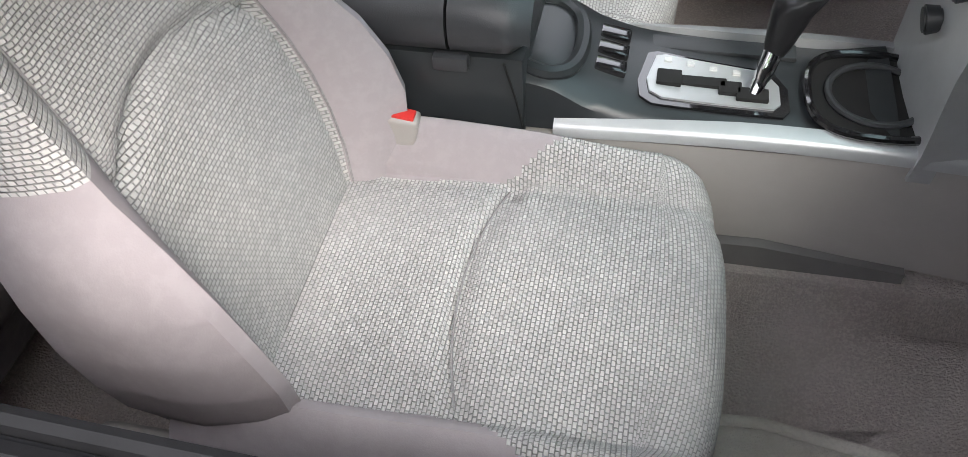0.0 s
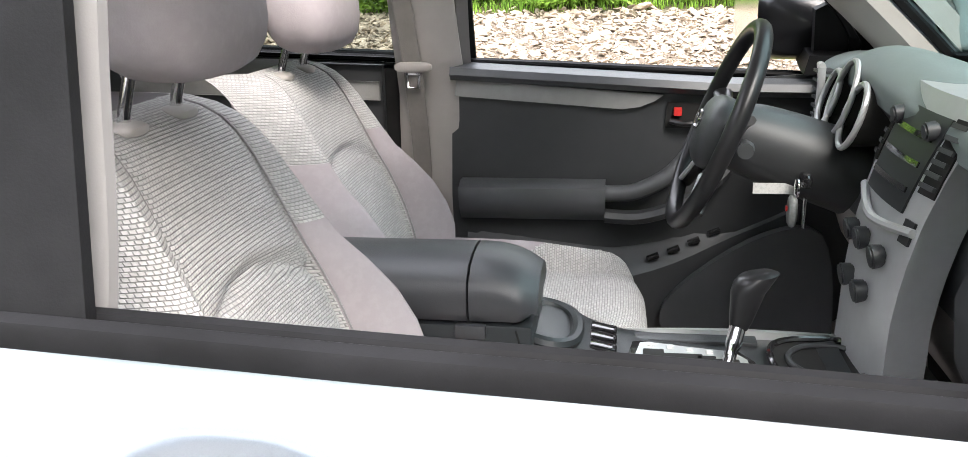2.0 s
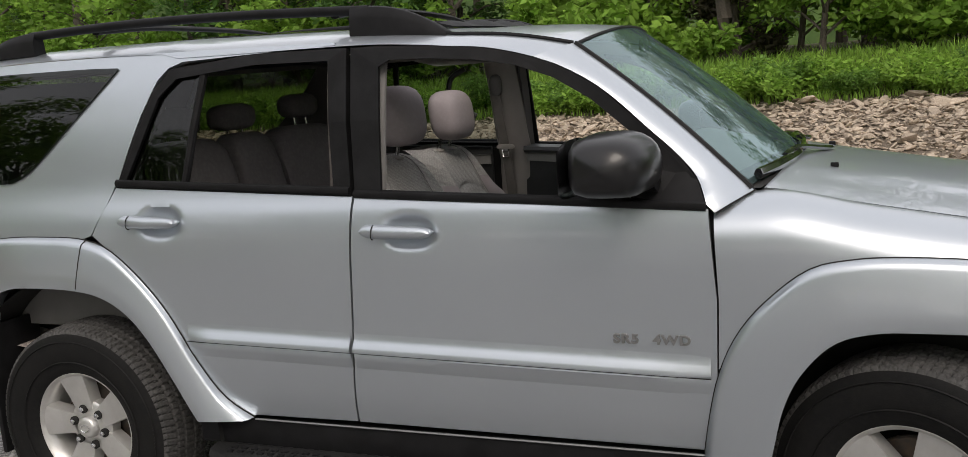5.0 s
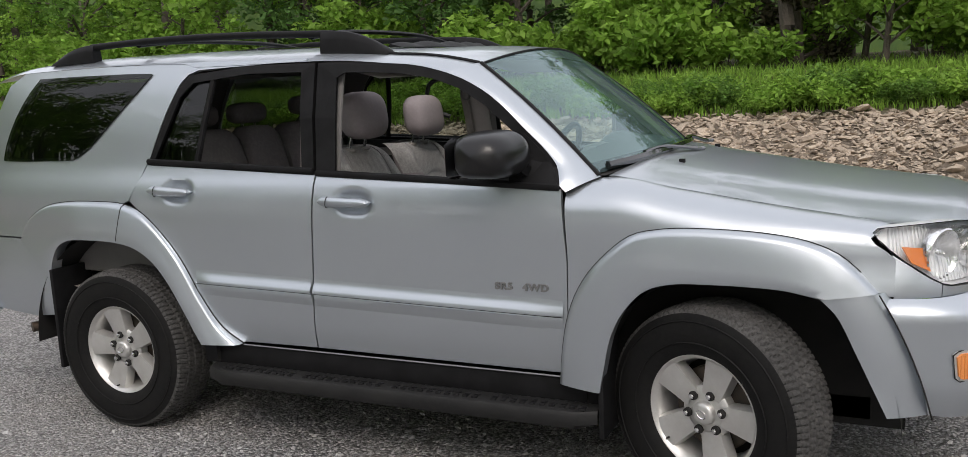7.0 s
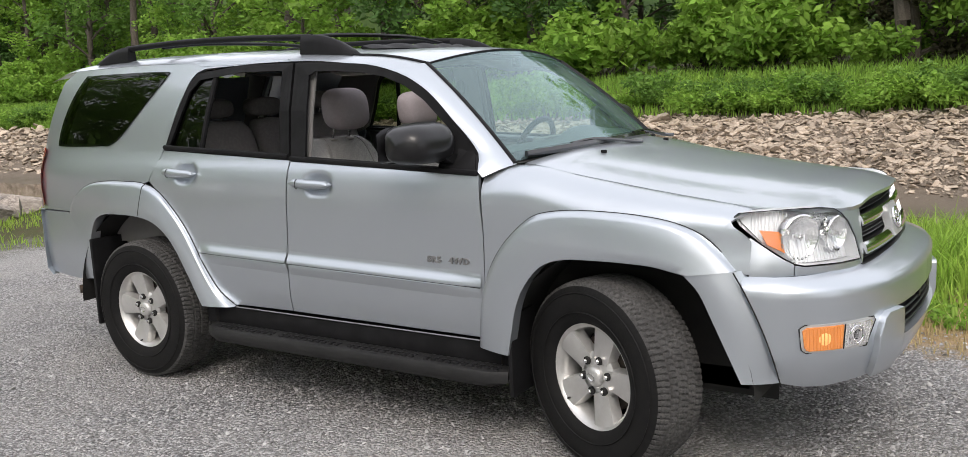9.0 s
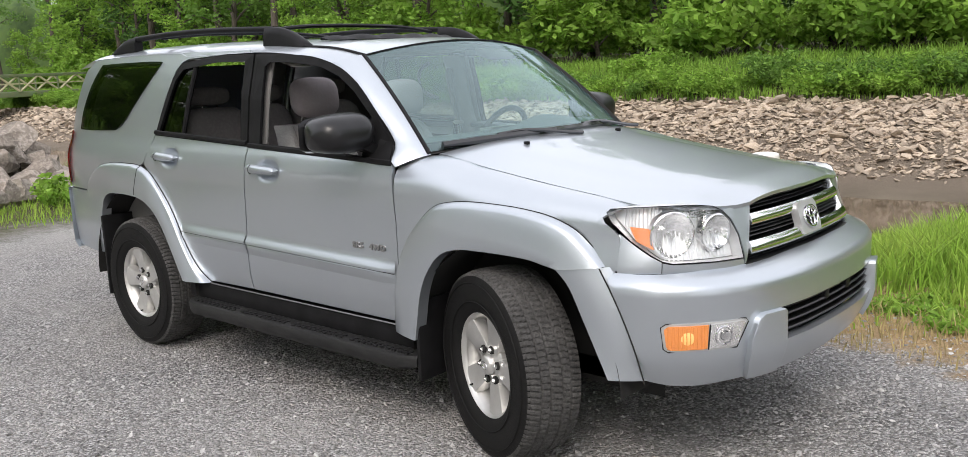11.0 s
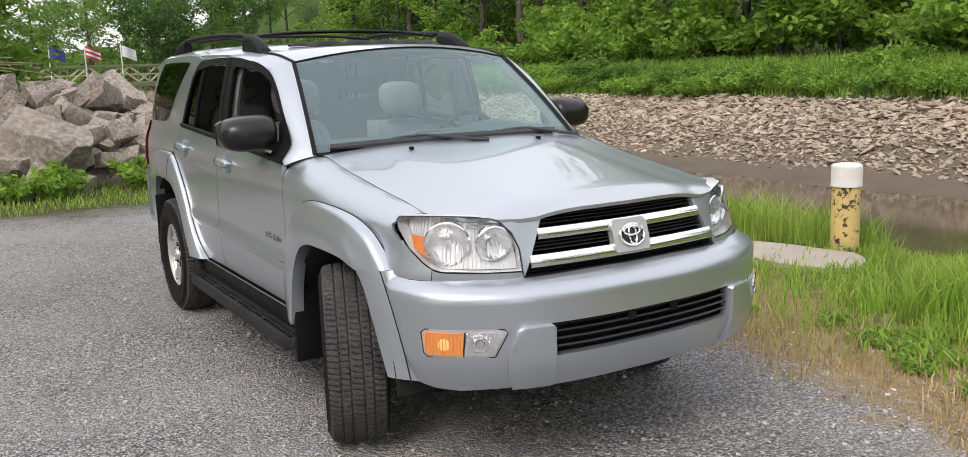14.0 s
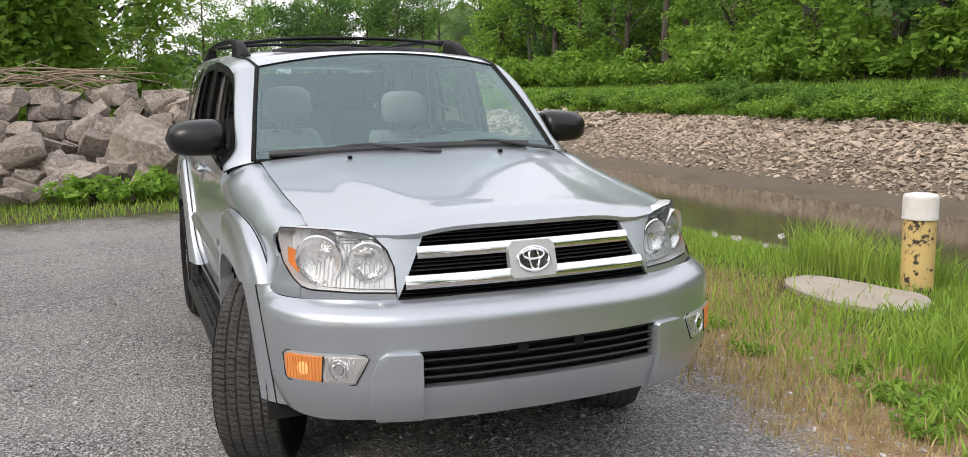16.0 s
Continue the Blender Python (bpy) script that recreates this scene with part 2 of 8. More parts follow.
# ---- mesh helpers ----
def part(name, bm, material, parent=None, label="", smooth=True, angle=42):
    """Links a bmesh as one mesh object under its thing."""
    bmesh.ops.recalc_face_normals(bm, faces=bm.faces)
    me = bpy.data.meshes.new(name)
    bm.to_mesh(me)
    bm.free()
    me.materials.append(material)
    for p in me.polygons:
        p.use_smooth = smooth
    if smooth and angle:
        me.set_sharp_from_angle(angle=radians(angle))
    ob = new(name, me)
    if parent:
        ob.parent = parent
    return tagged(ob, label)


def empty(name, label, category, group="", place=(0, 0, 0)):
    ob = new(name)
    ob.location = place
    ob.empty_display_size = 0.1
    return tagged(ob, label, category, group)


def curve_at(points, x):
    """A monotone smooth curve through (x, value) points."""
    xs, ys = [p[0] for p in points], [p[1] for p in points]
    if x <= xs[0]:
        return ys[0]
    if x >= xs[-1]:
        return ys[-1]
    i = next(k for k in range(len(xs) - 1) if x <= xs[k + 1])
    d = [(ys[k + 1] - ys[k]) / (xs[k + 1] - xs[k]) for k in range(len(xs) - 1)]

    def slope(k):
        if k == 0 or k == len(d):
            return d[0] if k == 0 else d[-1]
        return 0.0 if d[k - 1] * d[k] <= 0 else 2 * d[k - 1] * d[k] / (d[k - 1] + d[k])
    h = xs[i + 1] - xs[i]
    t = (x - xs[i]) / h
    a, b = slope(i) * h, slope(i + 1) * h
    return (2 * t**3 - 3 * t**2 + 1) * ys[i] + (t**3 - 2 * t**2 + t) * a + (3 * t**2 - 2 * t**3) * ys[i + 1] + (t**3 - t**2) * b


def rounded(points, n=8, closed=False):
    """A Catmull-Rom line through points of any dimension."""
    p = [Vector(q) for q in points]
    out = []
    count = len(p) if closed else len(p) - 1
    for i in range(count):
        a, b, c, d = (p[(i + k) % len(p)] if closed else p[min(max(i + k, 0), len(p) - 1)] for k in (-1, 0, 1, 2))
        for j in range(n):
            t = j / n
            out.append(0.5 * (2 * b + (c - a) * t + (2 * a - 5 * b + 4 * c - d) * t**2 + (3 * b - 3 * c + d - a) * t**3))
    if not closed:
        out.append(p[-1])
    return out


def panel(outline, place, thick=0.01, step=0.05, gap=0.0, depth=None, hole=None):
    """A sheet: a flat outline (u, v), cut into a grid, laid into space by place(u, v), with folded-in edges of depth thick, round a hole where one is given."""
    pts = [Vector((u, v)) for u, v in outline]
    if gap:
        area = sum(a.x * b.y - b.x * a.y for a, b in zip(pts, pts[1:] + pts[:1]))
        moved = []
        for i, p in enumerate(pts):
            a, b = (p - pts[i - 1]), (pts[(i + 1) % len(pts)] - p)
            na, nb = Vector((-a.y, a.x)).normalized(), Vector((-b.y, b.x)).normalized()
            k = (na + nb)
            k = k / max(0.35, k.dot(na)) if k.length > 1e-6 else na
            moved.append(p + k * gap * (1 if area > 0 else -1))
        pts = moved
    if hole:
        turn_of = lambda ring: sum(a.x * b.y - b.x * a.y for a, b in zip(ring, ring[1:] + ring[:1])) > 0
        ring = [Vector((u, v)) for u, v in hole]
        if turn_of(ring) == turn_of(pts):
            ring.reverse()
        i, j = min(((i, j) for i in range(len(pts)) for j in range(len(ring))), key=lambda ij: (pts[ij[0]] - ring[ij[1]]).length)
        pts = pts[i:] + pts[:i + 1] + ring[j:] + ring[:j + 1]
    bm = bmesh.new()
    bm.faces.new([bm.verts.new((p.x, p.y, 0)) for p in pts])
    for axis in (0, 1):
        lo, hi = min(p[axis] for p in pts), max(p[axis] for p in pts)
        k = math.ceil(lo / step + 0.01)
        while k * step < hi - 1e-4:
            no = Vector((1, 0, 0)) if axis == 0 else Vector((0, 1, 0))
            bmesh.ops.bisect_plane(bm, geom=bm.verts[:] + bm.edges[:] + bm.faces[:], dist=1e-5, plane_co=no * (k * step), plane_no=no)
            k += 1
    if hole:
        bmesh.ops.remove_doubles(bm, verts=bm.verts[:], dist=2e-5)
    rim = [e for e in bm.edges if len(e.link_faces) == 1]
    if thick:
        made = bmesh.ops.extrude_edge_only(bm, edges=rim)
        for v in (g for g in made["geom"] if isinstance(g, bmesh.types.BMVert)):
            v.co.z = -1
    inner = {v for v in bm.verts if v.co.z < -0.5}
    for v in bm.verts:
        q = Vector(place(v.co.x, v.co.y))
        if v in inner:
            e = 0.004
            n = (Vector(place(v.co.x + e, v.co.y)) - q).cross(Vector(place(v.co.x, v.co.y + e)) - q)
            n.normalize()
            c = depth(q) if depth else Vector((0, -math.copysign(1, q.y), 0))
            q = q + (n if n.dot(c) > 0 else -n) * thick
        v.co = q
    return bm


def loft(sections, closed=False, caps=False):
    """Quads between rows of points."""
    bm = bmesh.new()
    rows = [[bm.verts.new(p) for p in s] for s in sections]
    for a, b in zip(rows, rows[1:]):
        for i in range(len(a) if closed else len(a) - 1):
            j = (i + 1) % len(a)
            f = {a[i], a[j], b[j], b[i]}
            if len(f) == 4:
                bm.faces.new((a[i], a[j], b[j], b[i]))
    if caps and closed:
        bm.faces.new(rows[0])
        bm.faces.new(rows[-1])
    return bm


def lathe(profile, segments=48, shape=None):
    """Turns (radius, offset) points round the y axis; shape(r, o, angle) may alter the radius."""
    rows = []
    for i in range(segments):
        a = 2 * math.pi * i / segments
        row = []
        for r, o in profile:
            q = shape(r, o, a) if shape else r
            row.append((q * math.cos(a), o, q * math.sin(a)))
        rows.append(row)
    return loft(rows + [rows[0]])


def weld(bm, d=1e-4):
    bmesh.ops.remove_doubles(bm, verts=bm.verts, dist=d)
    return bm


def tube(points, radius, sides=8, flat=1.0, caps=True):
    """A bar along points; radius may be a number or one per point."""
    p = [Vector(q) for q in points]
    rows = []
    for i, q in enumerate(p):
        d = (p[min(i + 1, len(p) - 1)] - p[max(i - 1, 0)]).normalized()
        u = d.cross(Vector((0, 0, 1)))
        u = u.normalized() if u.length > 1e-3 else Vector((1, 0, 0))
        w = u.cross(d)
        r = radius[i] if isinstance(radius, (list, tuple)) else radius
        rows.append([q + u * r * math.cos(2 * math.pi * k / sides) + w * r * flat * math.sin(2 * math.pi * k / sides) for k in range(sides)])
    return loft(rows, closed=True, caps=caps)


def block(x0, x1, y0, y1, z0, z1, bevel=0.0, segments=2, m=None):
    """A box with rounded edges."""
    bm = bmesh.new()
    bmesh.ops.create_cube(bm, size=1)
    for v in bm.verts:
        v.co = Vector((x0 + (v.co.x + 0.5) * (x1 - x0), y0 + (v.co.y + 0.5) * (y1 - y0), z0 + (v.co.z + 0.5) * (z1 - z0)))
    if bevel:
        bmesh.ops.bevel(bm, geom=bm.edges[:], offset=bevel, segments=segments, affect="EDGES", profile=0.6)
    if m:
        bm.transform(m)
    return bm


def join(*bms):
    """Several bmeshes in one."""
    out = bms[0]
    for b in bms[1:]:
        me = bpy.data.meshes.new("joined")
        b.to_mesh(me)
        b.free()
        out.from_mesh(me)
        bpy.data.meshes.remove(me)
    return out


def flip(bm):
    """The other side of the car."""
    for v in bm.verts:
        v.co.y = -v.co.y
    bmesh.ops.reverse_faces(bm, faces=bm.faces[:])
    return bm


def cylinder(r, depth, m, segments=20, r2=None, bevel=0.0):
    bm = bmesh.new()
    bmesh.ops.create_cone(bm, segments=segments, radius1=r, radius2=r if r2 is None else r2, depth=depth, cap_ends=True)
    if bevel:
        bmesh.ops.bevel(bm, geom=[e for e in bm.edges if abs(e.verts[0].co.z - e.verts[1].co.z) < 1e-6], offset=bevel, segments=2, affect="EDGES")
    bm.transform(m)
    return bm


# ---- the shape of the car: x forward from the front axle, y to its left, z up ----
FLANK = [(0.38, 0.835), (0.45, 0.852), (0.58, 0.878), (0.70, 0.886), (0.85, 0.887), (1.0, 0.888), (1.10, 0.882), (1.17, 0.868), (1.22, 0.848), (1.27, 0.835),
         (1.40, 0.815), (1.55, 0.782), (1.64, 0.754), (1.70, 0.728), (1.78, 0.70)]
TAPER = [(-3.85, 0.10), (-3.7, 0.052), (-3.5, 0.026), (-3.2, 0.012), (-2.7, 0.002), (-2.3, 0.0), (-0.4, 0.0), (0.0, 0.008), (0.3, 0.028), (0.54, 0.058), (0.8, 0.10)]


def flank(x, z):
    """Half the car's width at that place."""
    k, g = (max(0.0, min(1.0, q)) for q in ((x + 1.35) / 0.40, (z - 1.175) / 0.085))
    return curve_at(FLANK, z) - curve_at(TAPER, x) - 0.036 * k * k * (3 - 2 * k) * g * g * (3 - 2 * g)


def belt(x):
    """Height of the waistline under the side windows."""
    return 1.173 + (-0.55 - x) * 0.0475


HANDLES = ((-1.460, 1.113), (-2.395, 1.148))


def dished(s):
    """The flank with a scooped pocket behind each handle."""
    def place(u, v):
        w = flank(u, v)
        for hx, hz in HANDLES:
            r = (abs((u - hx - 0.034) / 0.096) ** 2.6 + abs((v - hz + 0.005) / 0.056) ** 2.6) ** (1 / 2.6)
            if r < 1:
                w -= 0.023 * (1 - r ** 4) ** 1.5
        return (u, s * w, v)
    return place


def side(s, off=0.0):
    return lambda u, v: (u, s * (flank(u, v) + off), v)


car = empty("car", "silver four-door off-road estate car parked on gravel, front windows down", "car")
inner = {}


def add(name, bm, material, label="", parent=None, **more):
    return part(name, bm, M[material], parent or car, label, **more)


# front wings: the flank rolls over into the top face along the bonnet's edge
WING_TOP = [(-0.52, 1.195), (-0.37, 1.198), (-0.14, 1.155), (0.16, 1.104), (0.40, 1.068), (0.62, 1.035), (0.70, 1.02)]
FLARE_OUT = [(-0.566, 0.44), (-0.545, 0.57), (-0.517, 0.70), (-0.472, 0.81), (-0.40, 0.907), (-0.285, 1.004), (-0.18, 1.032), (-0.06, 1.039), (0.111, 1.033), (0.24, 1.018), (0.322, 0.999), (0.40, 0.965), (0.46, 0.915), (0.53, 0.842)]
FLARE_LOW = [(0.53, 0.842), (0.575, 0.76), (0.62, 0.66), (0.66, 0.55), (0.69, 0.44)]
ARCH_IN = [(-0.39, 0.434), (-0.37, 0.53), (-0.345, 0.64), (-0.30, 0.735), (-0.22, 0.82), (-0.12, 0.852), (0.0, 0.857), (0.13, 0.856), (0.25, 0.849), (0.36, 0.825), (0.41, 0.765), (0.46, 0.66), (0.51, 0.55), (0.552, 0.44)]


NOSE_SIDE = [(0.40, 0.868), (0.48, 0.858), (0.575, 0.842), (0.645, 0.815), (0.718, 0.765), (0.79, 0.68)]


def wing_half(u, v):
    """Half the width at a wing: the flank, which leans in towards the lamps."""
    k = max(0.0, min(1.0, (u - 0.26) / 0.26))
    k = k * k * (3 - 2 * k)
    return flank(u, v) * (1 - k) + (curve_at(NOSE_SIDE, u) - max(0.0, v - 0.85) * 0.30) * k


def wing_place(s):
    def place(u, v):
        top = curve_at(WING_TOP, u)
        z1 = top - 0.13
        if v <= z1:
            return (u, s * wing_half(u, v), v)
        t = min(1.0, (v - z1) / 0.24)
        w0 = wing_half(u, z1)
        w1 = curve_at([(-0.5, 0.735), (-0.2, 0.722), (0.2, 0.712), (0.62, 0.685), (0.7, 0.67)], u)
        full = 1.0 + 0.6 * max(0.0, min(1.0, (u - 0.05) / 0.4))
        return (u, s * (w0 - (w0 - w1) * (1 - math.cos(t * math.pi / 2)) ** full), z1 + 0.13 * math.sin(t * math.pi / 2))
    return place


def strip_between(outer, inn, n=40):
    """Pairs of points along two lines."""
    a, b = rounded([(*p, 0) for p in outer], 6), rounded([(*p, 0) for p in inn], 6)

    def along(line, t):
        d = [0.0]
        for p, q in zip(line, line[1:]):
            d.append(d[-1] + (q - p).length)
        want = t * d[-1]
        k = next((i for i in range(len(d) - 1) if want <= d[i + 1]), len(d) - 2)
        return line[k].lerp(line[k + 1], (want - d[k]) / max(1e-6, d[k + 1] - d[k]))
    return [(along(a, i / n), along(b, i / n)) for i in range(n + 1)]


def flare(pairs, s, proud=0.047, width_at=None):
    rows = []
    for p, q in pairs:
        w0 = flank(p.x, p.y)
        w1 = max(flank(q.x, q.y) + 0.02, 0.934 - max(0.0, q.x - 0.3) * 0.10 if q.x > -1.5 else 0.934 - max(0.0, -2.95 - q.x) * 0.10)
        row = []
        for k, g in ((0.0, -0.004), (0.0, 0.006), (0.035, 0.30), (0.07, 0.44), (0.14, 0.54), (0.40, 0.74), (0.70, 0.91), (0.95, 1.0), (1.0, 0.97)):
            m = p.lerp(q, k)
            w = w0 + g if k == 0.0 else w0 + 0.008 + (w1 - w0 - 0.008) * g
            row.append((m.x, s * w, m.y))
        m = p.lerp(q, 1.0)
        row.append((m.x, s * (w1 - 0.06), m.y))
        rows.append(row)
    return loft(rows)


REAR_OUT = [(-3.42, 0.905), (-3.36, 0.99), (-3.22, 1.065), (-3.05, 1.092), (-2.85, 1.095), (-2.70, 1.088), (-2.58, 1.05), (-2.46, 0.95), (-2.36, 0.83), (-2.26, 0.66), (-2.17, 0.53), (-2.076, 0.462)]
REAR_IN = [(-3.20, 0.70), (-3.18, 0.79), (-3.12, 0.875), (-3.02, 0.912), (-2.88, 0.918), (-2.72, 0.912), (-2.60, 0.888), (-2.50, 0.83), (-2.42, 0.74), (-2.34, 0.61), (-2.29, 0.52), (-2.255, 0.462)]


def under(outer, inn, k=0.04, n=24):
    """The sheet's edge, tucked under a flare."""
    return [tuple(p.lerp(q, k))[:2] for p, q in strip_between(outer, inn, n)]


WING_CUT = under(FLARE_OUT, ARCH_IN[:10])
REAR_CUT = under(REAR_OUT, REAR_IN)


def half_car(s):
    """Everything that the two flanks have in common: s -1 is the car's right side."""
    top = [(x, curve_at(WING_TOP, x) + 0.115) for x in (0.56, 0.45, 0.3, 0.15, 0.0, -0.15, -0.3, -0.40, -0.530)]
    fender = add("front_wing", panel([(0.50, 0.826), (0.575, 0.826), (0.575, 0.952), (0.545, 0.985), (0.512, 1.012), (0.500, 1.036), (0.53, 1.085)] + top + [(-0.5115, 0.92), (-0.5155, 0.72)] + [p for p in WING_CUT if p[1] > 0.72],
                                     wing_place(s), 0.012, 0.04, 0.0015), "silver")
    add("wing_flare", flare(strip_between(FLARE_OUT, ARCH_IN[:10], 44), s), "silver", parent=fender)
    # Dark tube paints the shade of the hollow along the flare's edge.
    add("flare_groove", tube([(q.x, s * (flank(q.x, q.y) + 0.0015), q.y) for q, _ in strip_between(FLARE_OUT, ARCH_IN[:10], 44)], 0.0030, 6), "void", parent=fender)
    # front door
    zb = belt
    door = add("front_door", panel([(-0.562, 0.470), (-0.517, 0.70), (-0.513, 0.92), (-0.533, zb(-0.533) - 0.002), (-1.0, zb(-1.0) - 0.002), (-1.617, zb(-1.617) - 0.002), (-1.632, 0.95), (-1.647, 0.723), (-1.66, 0.60), (-1.668, 0.474), (-1.1, 0.472)],
                               dished(s), 0.02, 0.0130, 0.0022), "silver", "silver front door with the window wound down" if s < 0 else "silver front door")
    dark = add("door_gap", panel([(-0.50, 0.47), (-0.50, 1.04), (-0.535, 1.16), (-2.52, 1.25), (-2.52, 1.0), (-2.20, 0.47)], side(s, -0.040), 0.0, 0.10), "void")
    # rear door, cut by the wheel arch
    rear = add("rear_door", panel([(-1.670, 0.474), (-1.660, 0.60), (-1.649, 0.723), (-1.634, 0.95), (-1.620, zb(-1.62) - 0.002), (-2.1, zb(-2.1) - 0.002), (-2.56, zb(-2.56) - 0.002), (-2.60, 1.20), (-2.655, 1.10)]
                              + [p for p in REAR_CUT if p[0] > -2.64] + [(-2.06, 0.468)], dished(s), 0.02, 0.0130, 0.003), "silver", "silver rear door")
    # rear quarter with the window's pillar and opening, up to the roof
    qw = rounded([(-3.56, 1.31, 0), (-3.47, 1.50, 0), (-3.34, 1.665, 0), (-3.28, 1.682, 0), (-2.9, 1.682, 0), (-2.60, 1.676, 0), (-2.575, 1.655, 0), (-2.72, 1.52, 0), (-2.92, 1.35, 0), (-3.03, 1.292, 0), (-3.12, 1.285, 0), (-3.5, 1.283, 0)], 3, True)
    add("rear_quarter", panel([(-2.60, 1.19), (-2.565, zb(-2.56) - 0.008), (-2.545, 1.29), (-2.45, 1.50), (-2.385, 1.620), (-2.345, 1.658), (-2.29, 1.676), (-1.70, 1.688), (-1.70, 1.700), (-2.27, 1.714), (-2.9, 1.722), (-3.45, 1.718), (-3.56, 1.66), (-3.66, 1.48), (-3.78, 1.25), (-3.80, 0.905), (-3.42, 0.905)]
                              + [p for p in REAR_CUT if -3.40 < p[0] < -2.67] + [(-2.655, 1.10)], side(s), 0.014, 0.04, 0.002, hole=[(p.x * 0.97 - 0.0925, 1.483 + (p.y - 1.483) * 0.93) for p in qw]), "silver")
    pane = add("quarter_window", panel([(p.x, p.y) for p in qw], side(s, 0.007), 0.006, 0.04), "privacy", "dark tinted quarter window")
    rear_pairs = strip_between(REAR_OUT, REAR_IN, 44)
    rf = add("rear_flare", flare(rear_pairs, s), "silver")
    # The same painted shade line round the rear flare.
    add("flare_groove", tube([(q.x, s * (flank(q.x, q.y) + 0.0015), q.y) for q, _ in rear_pairs], 0.0030, 6), "void", parent=rf)
    k = min(range(45), key=lambda i: abs(rear_pairs[i][0].x + 2.675))
    (p, q) = rear_pairs[k]
    line = [(p.lerp(q, t), flank(p.x, p.y) + 0.0085 + (0.934 - flank(p.x, p.y) - 0.0085) * g) for t, g in ((0.0, 0.0), (0.035, 0.30), (0.07, 0.44), (0.14, 0.54), (0.40, 0.74), (0.70, 0.91), (0.95, 1.0))]
    add("flare_joint", tube([(m.x, s * w, m.y) for m, w in line], 0.0022, 5), "void", parent=rf)
    # lower rear corner of the bumper
    add("rear_bumper_side", panel([(-3.20, 0.70), (-3.205, 0.78), (-3.26, 0.86), (-3.42, 0.90), (-3.84, 0.90), (-3.86, 0.60), (-3.80, 0.52), (-3.40, 0.50), (-3.22, 0.52)], side(s, 0.012), 0.03, 0.06), "silver")
    # window frames
    front_out = [(-1.612, zb(-1.61) - 0.006), (-1.628, 1.45), (-1.640, 1.676), (-1.562, 1.676), (-1.379, 1.664), (-1.232, 1.651), (-1.095, 1.626), (-0.965, 1.578), (-0.845, 1.509), (-0.700, 1.382), (-0.616, 1.303), (-0.566, 1.240), (-0.538, zb(-0.535) - 0.004)]
    front_in = [(-1.522, zb(-1.52) + 0.006), (-1.530, 1.45), (-1.536, 1.612), (-1.50, 1.630), (-1.373, 1.626), (-1.227, 1.613), (-1.100, 1.589), (-0.983, 1.545), (-0.870, 1.478), (-0.745, 1.372), (-0.70, 1.325), (-0.672, 1.28), (-0.655, zb(-0.655) + 0.008)]
    rear_out = [(-2.555, zb(-2.55) - 0.006), (-2.49, 1.40), (-2.405, 1.580), (-2.335, 1.655), (-2.0, 1.684), (-1.656, 1.678), (-1.644, 1.45), (-1.626, zb(-1.626) - 0.006)]
    rear_in = [(-2.515, zb(-2.5) + 0.014), (-2.45, 1.40), (-2.375, 1.562), (-2.305, 1.622), (-2.0, 1.648), (-1.718, 1.642), (-1.706, 1.45), (-1.690, zb(-1.69) + 0.014)]

    def frame_of(outer, inn, proud):
        n = len(outer)
        rows = []
        for i in range(n):
            (a, b), (c, d) = outer[i], inn[i]
            ya, yc = flank(a, b) + proud, flank(c, d) + proud
            rows.append([(a, s * (ya - 0.03), b), (a, s * ya, b), (a + (c - a) * 0.3, s * (ya + (yc - ya) * 0.3), b + (d - b) * 0.3), (c, s * yc, d), (c, s * (yc - 0.012), d), (c + (a - c) * 0.2, s * (yc - 0.016), d + (b - d) * 0.2), (c + (a - c) * 0.2, s * (yc - 0.030), d + (b - d) * 0.2)])
        rows.append(rows[0])
        return loft(rows)
    add("window_frame", frame_of(front_out, front_in, 0.004), "black_trim", parent=door, smooth=False)
    add("window_frame", frame_of(rear_out, rear_in, 0.004), "black_trim", parent=rear, smooth=False)
    add("belt_seal", join(tube([(x, s * (flank(x, zb(x)) + 0.003), zb(x) + 0.002) for x in np.linspace(-0.54, -1.615, 16)], 0.012, 8, 1.1),
                          tube([(x, s * (flank(x, zb(x)) - 0.018), zb(x) + 0.007) for x in np.linspace(-0.62, -1.535, 16)], 0.008, 8, 1.0)), "black_trim", parent=door)
    add("belt_seal", tube([(x, s * (flank(x, zb(x)) + 0.004), zb(x) + 0.011) for x in np.linspace(-1.63, -2.55, 16)], 0.012, 8, 1.1), "black_trim", parent=rear)
    add("sail_panel", panel([(-0.548, zb(-0.55) + 0.005), (-0.578, 1.240), (-0.628, 1.302), (-0.704, 1.370), (-0.755, 1.345), (-0.745, zb(-0.74) + 0.02)], side(s, 0.008), 0.03, 0.06), "black_trim", parent=door, angle=35)
    add("window_divider", tube([(-2.275, s * (flank(-2.275, 1.27) - 0.012), 1.262), (-2.235, s * (flank(-2.235, 1.45) - 0.012), 1.45), (-2.20, s * (flank(-2.2, 1.64) - 0.012), 1.645)], 0.014, 8), "black_trim", parent=rear)
    vent = add("rear_vent_pane", panel([(-2.51, 1.285), (-2.45, 1.40), (-2.37, 1.57), (-2.30, 1.635), (-2.20, 1.645), (-2.235, 1.45), (-2.275, 1.272)], side(s, -0.012), 0.0, 0.06), "privacy", parent=rear)
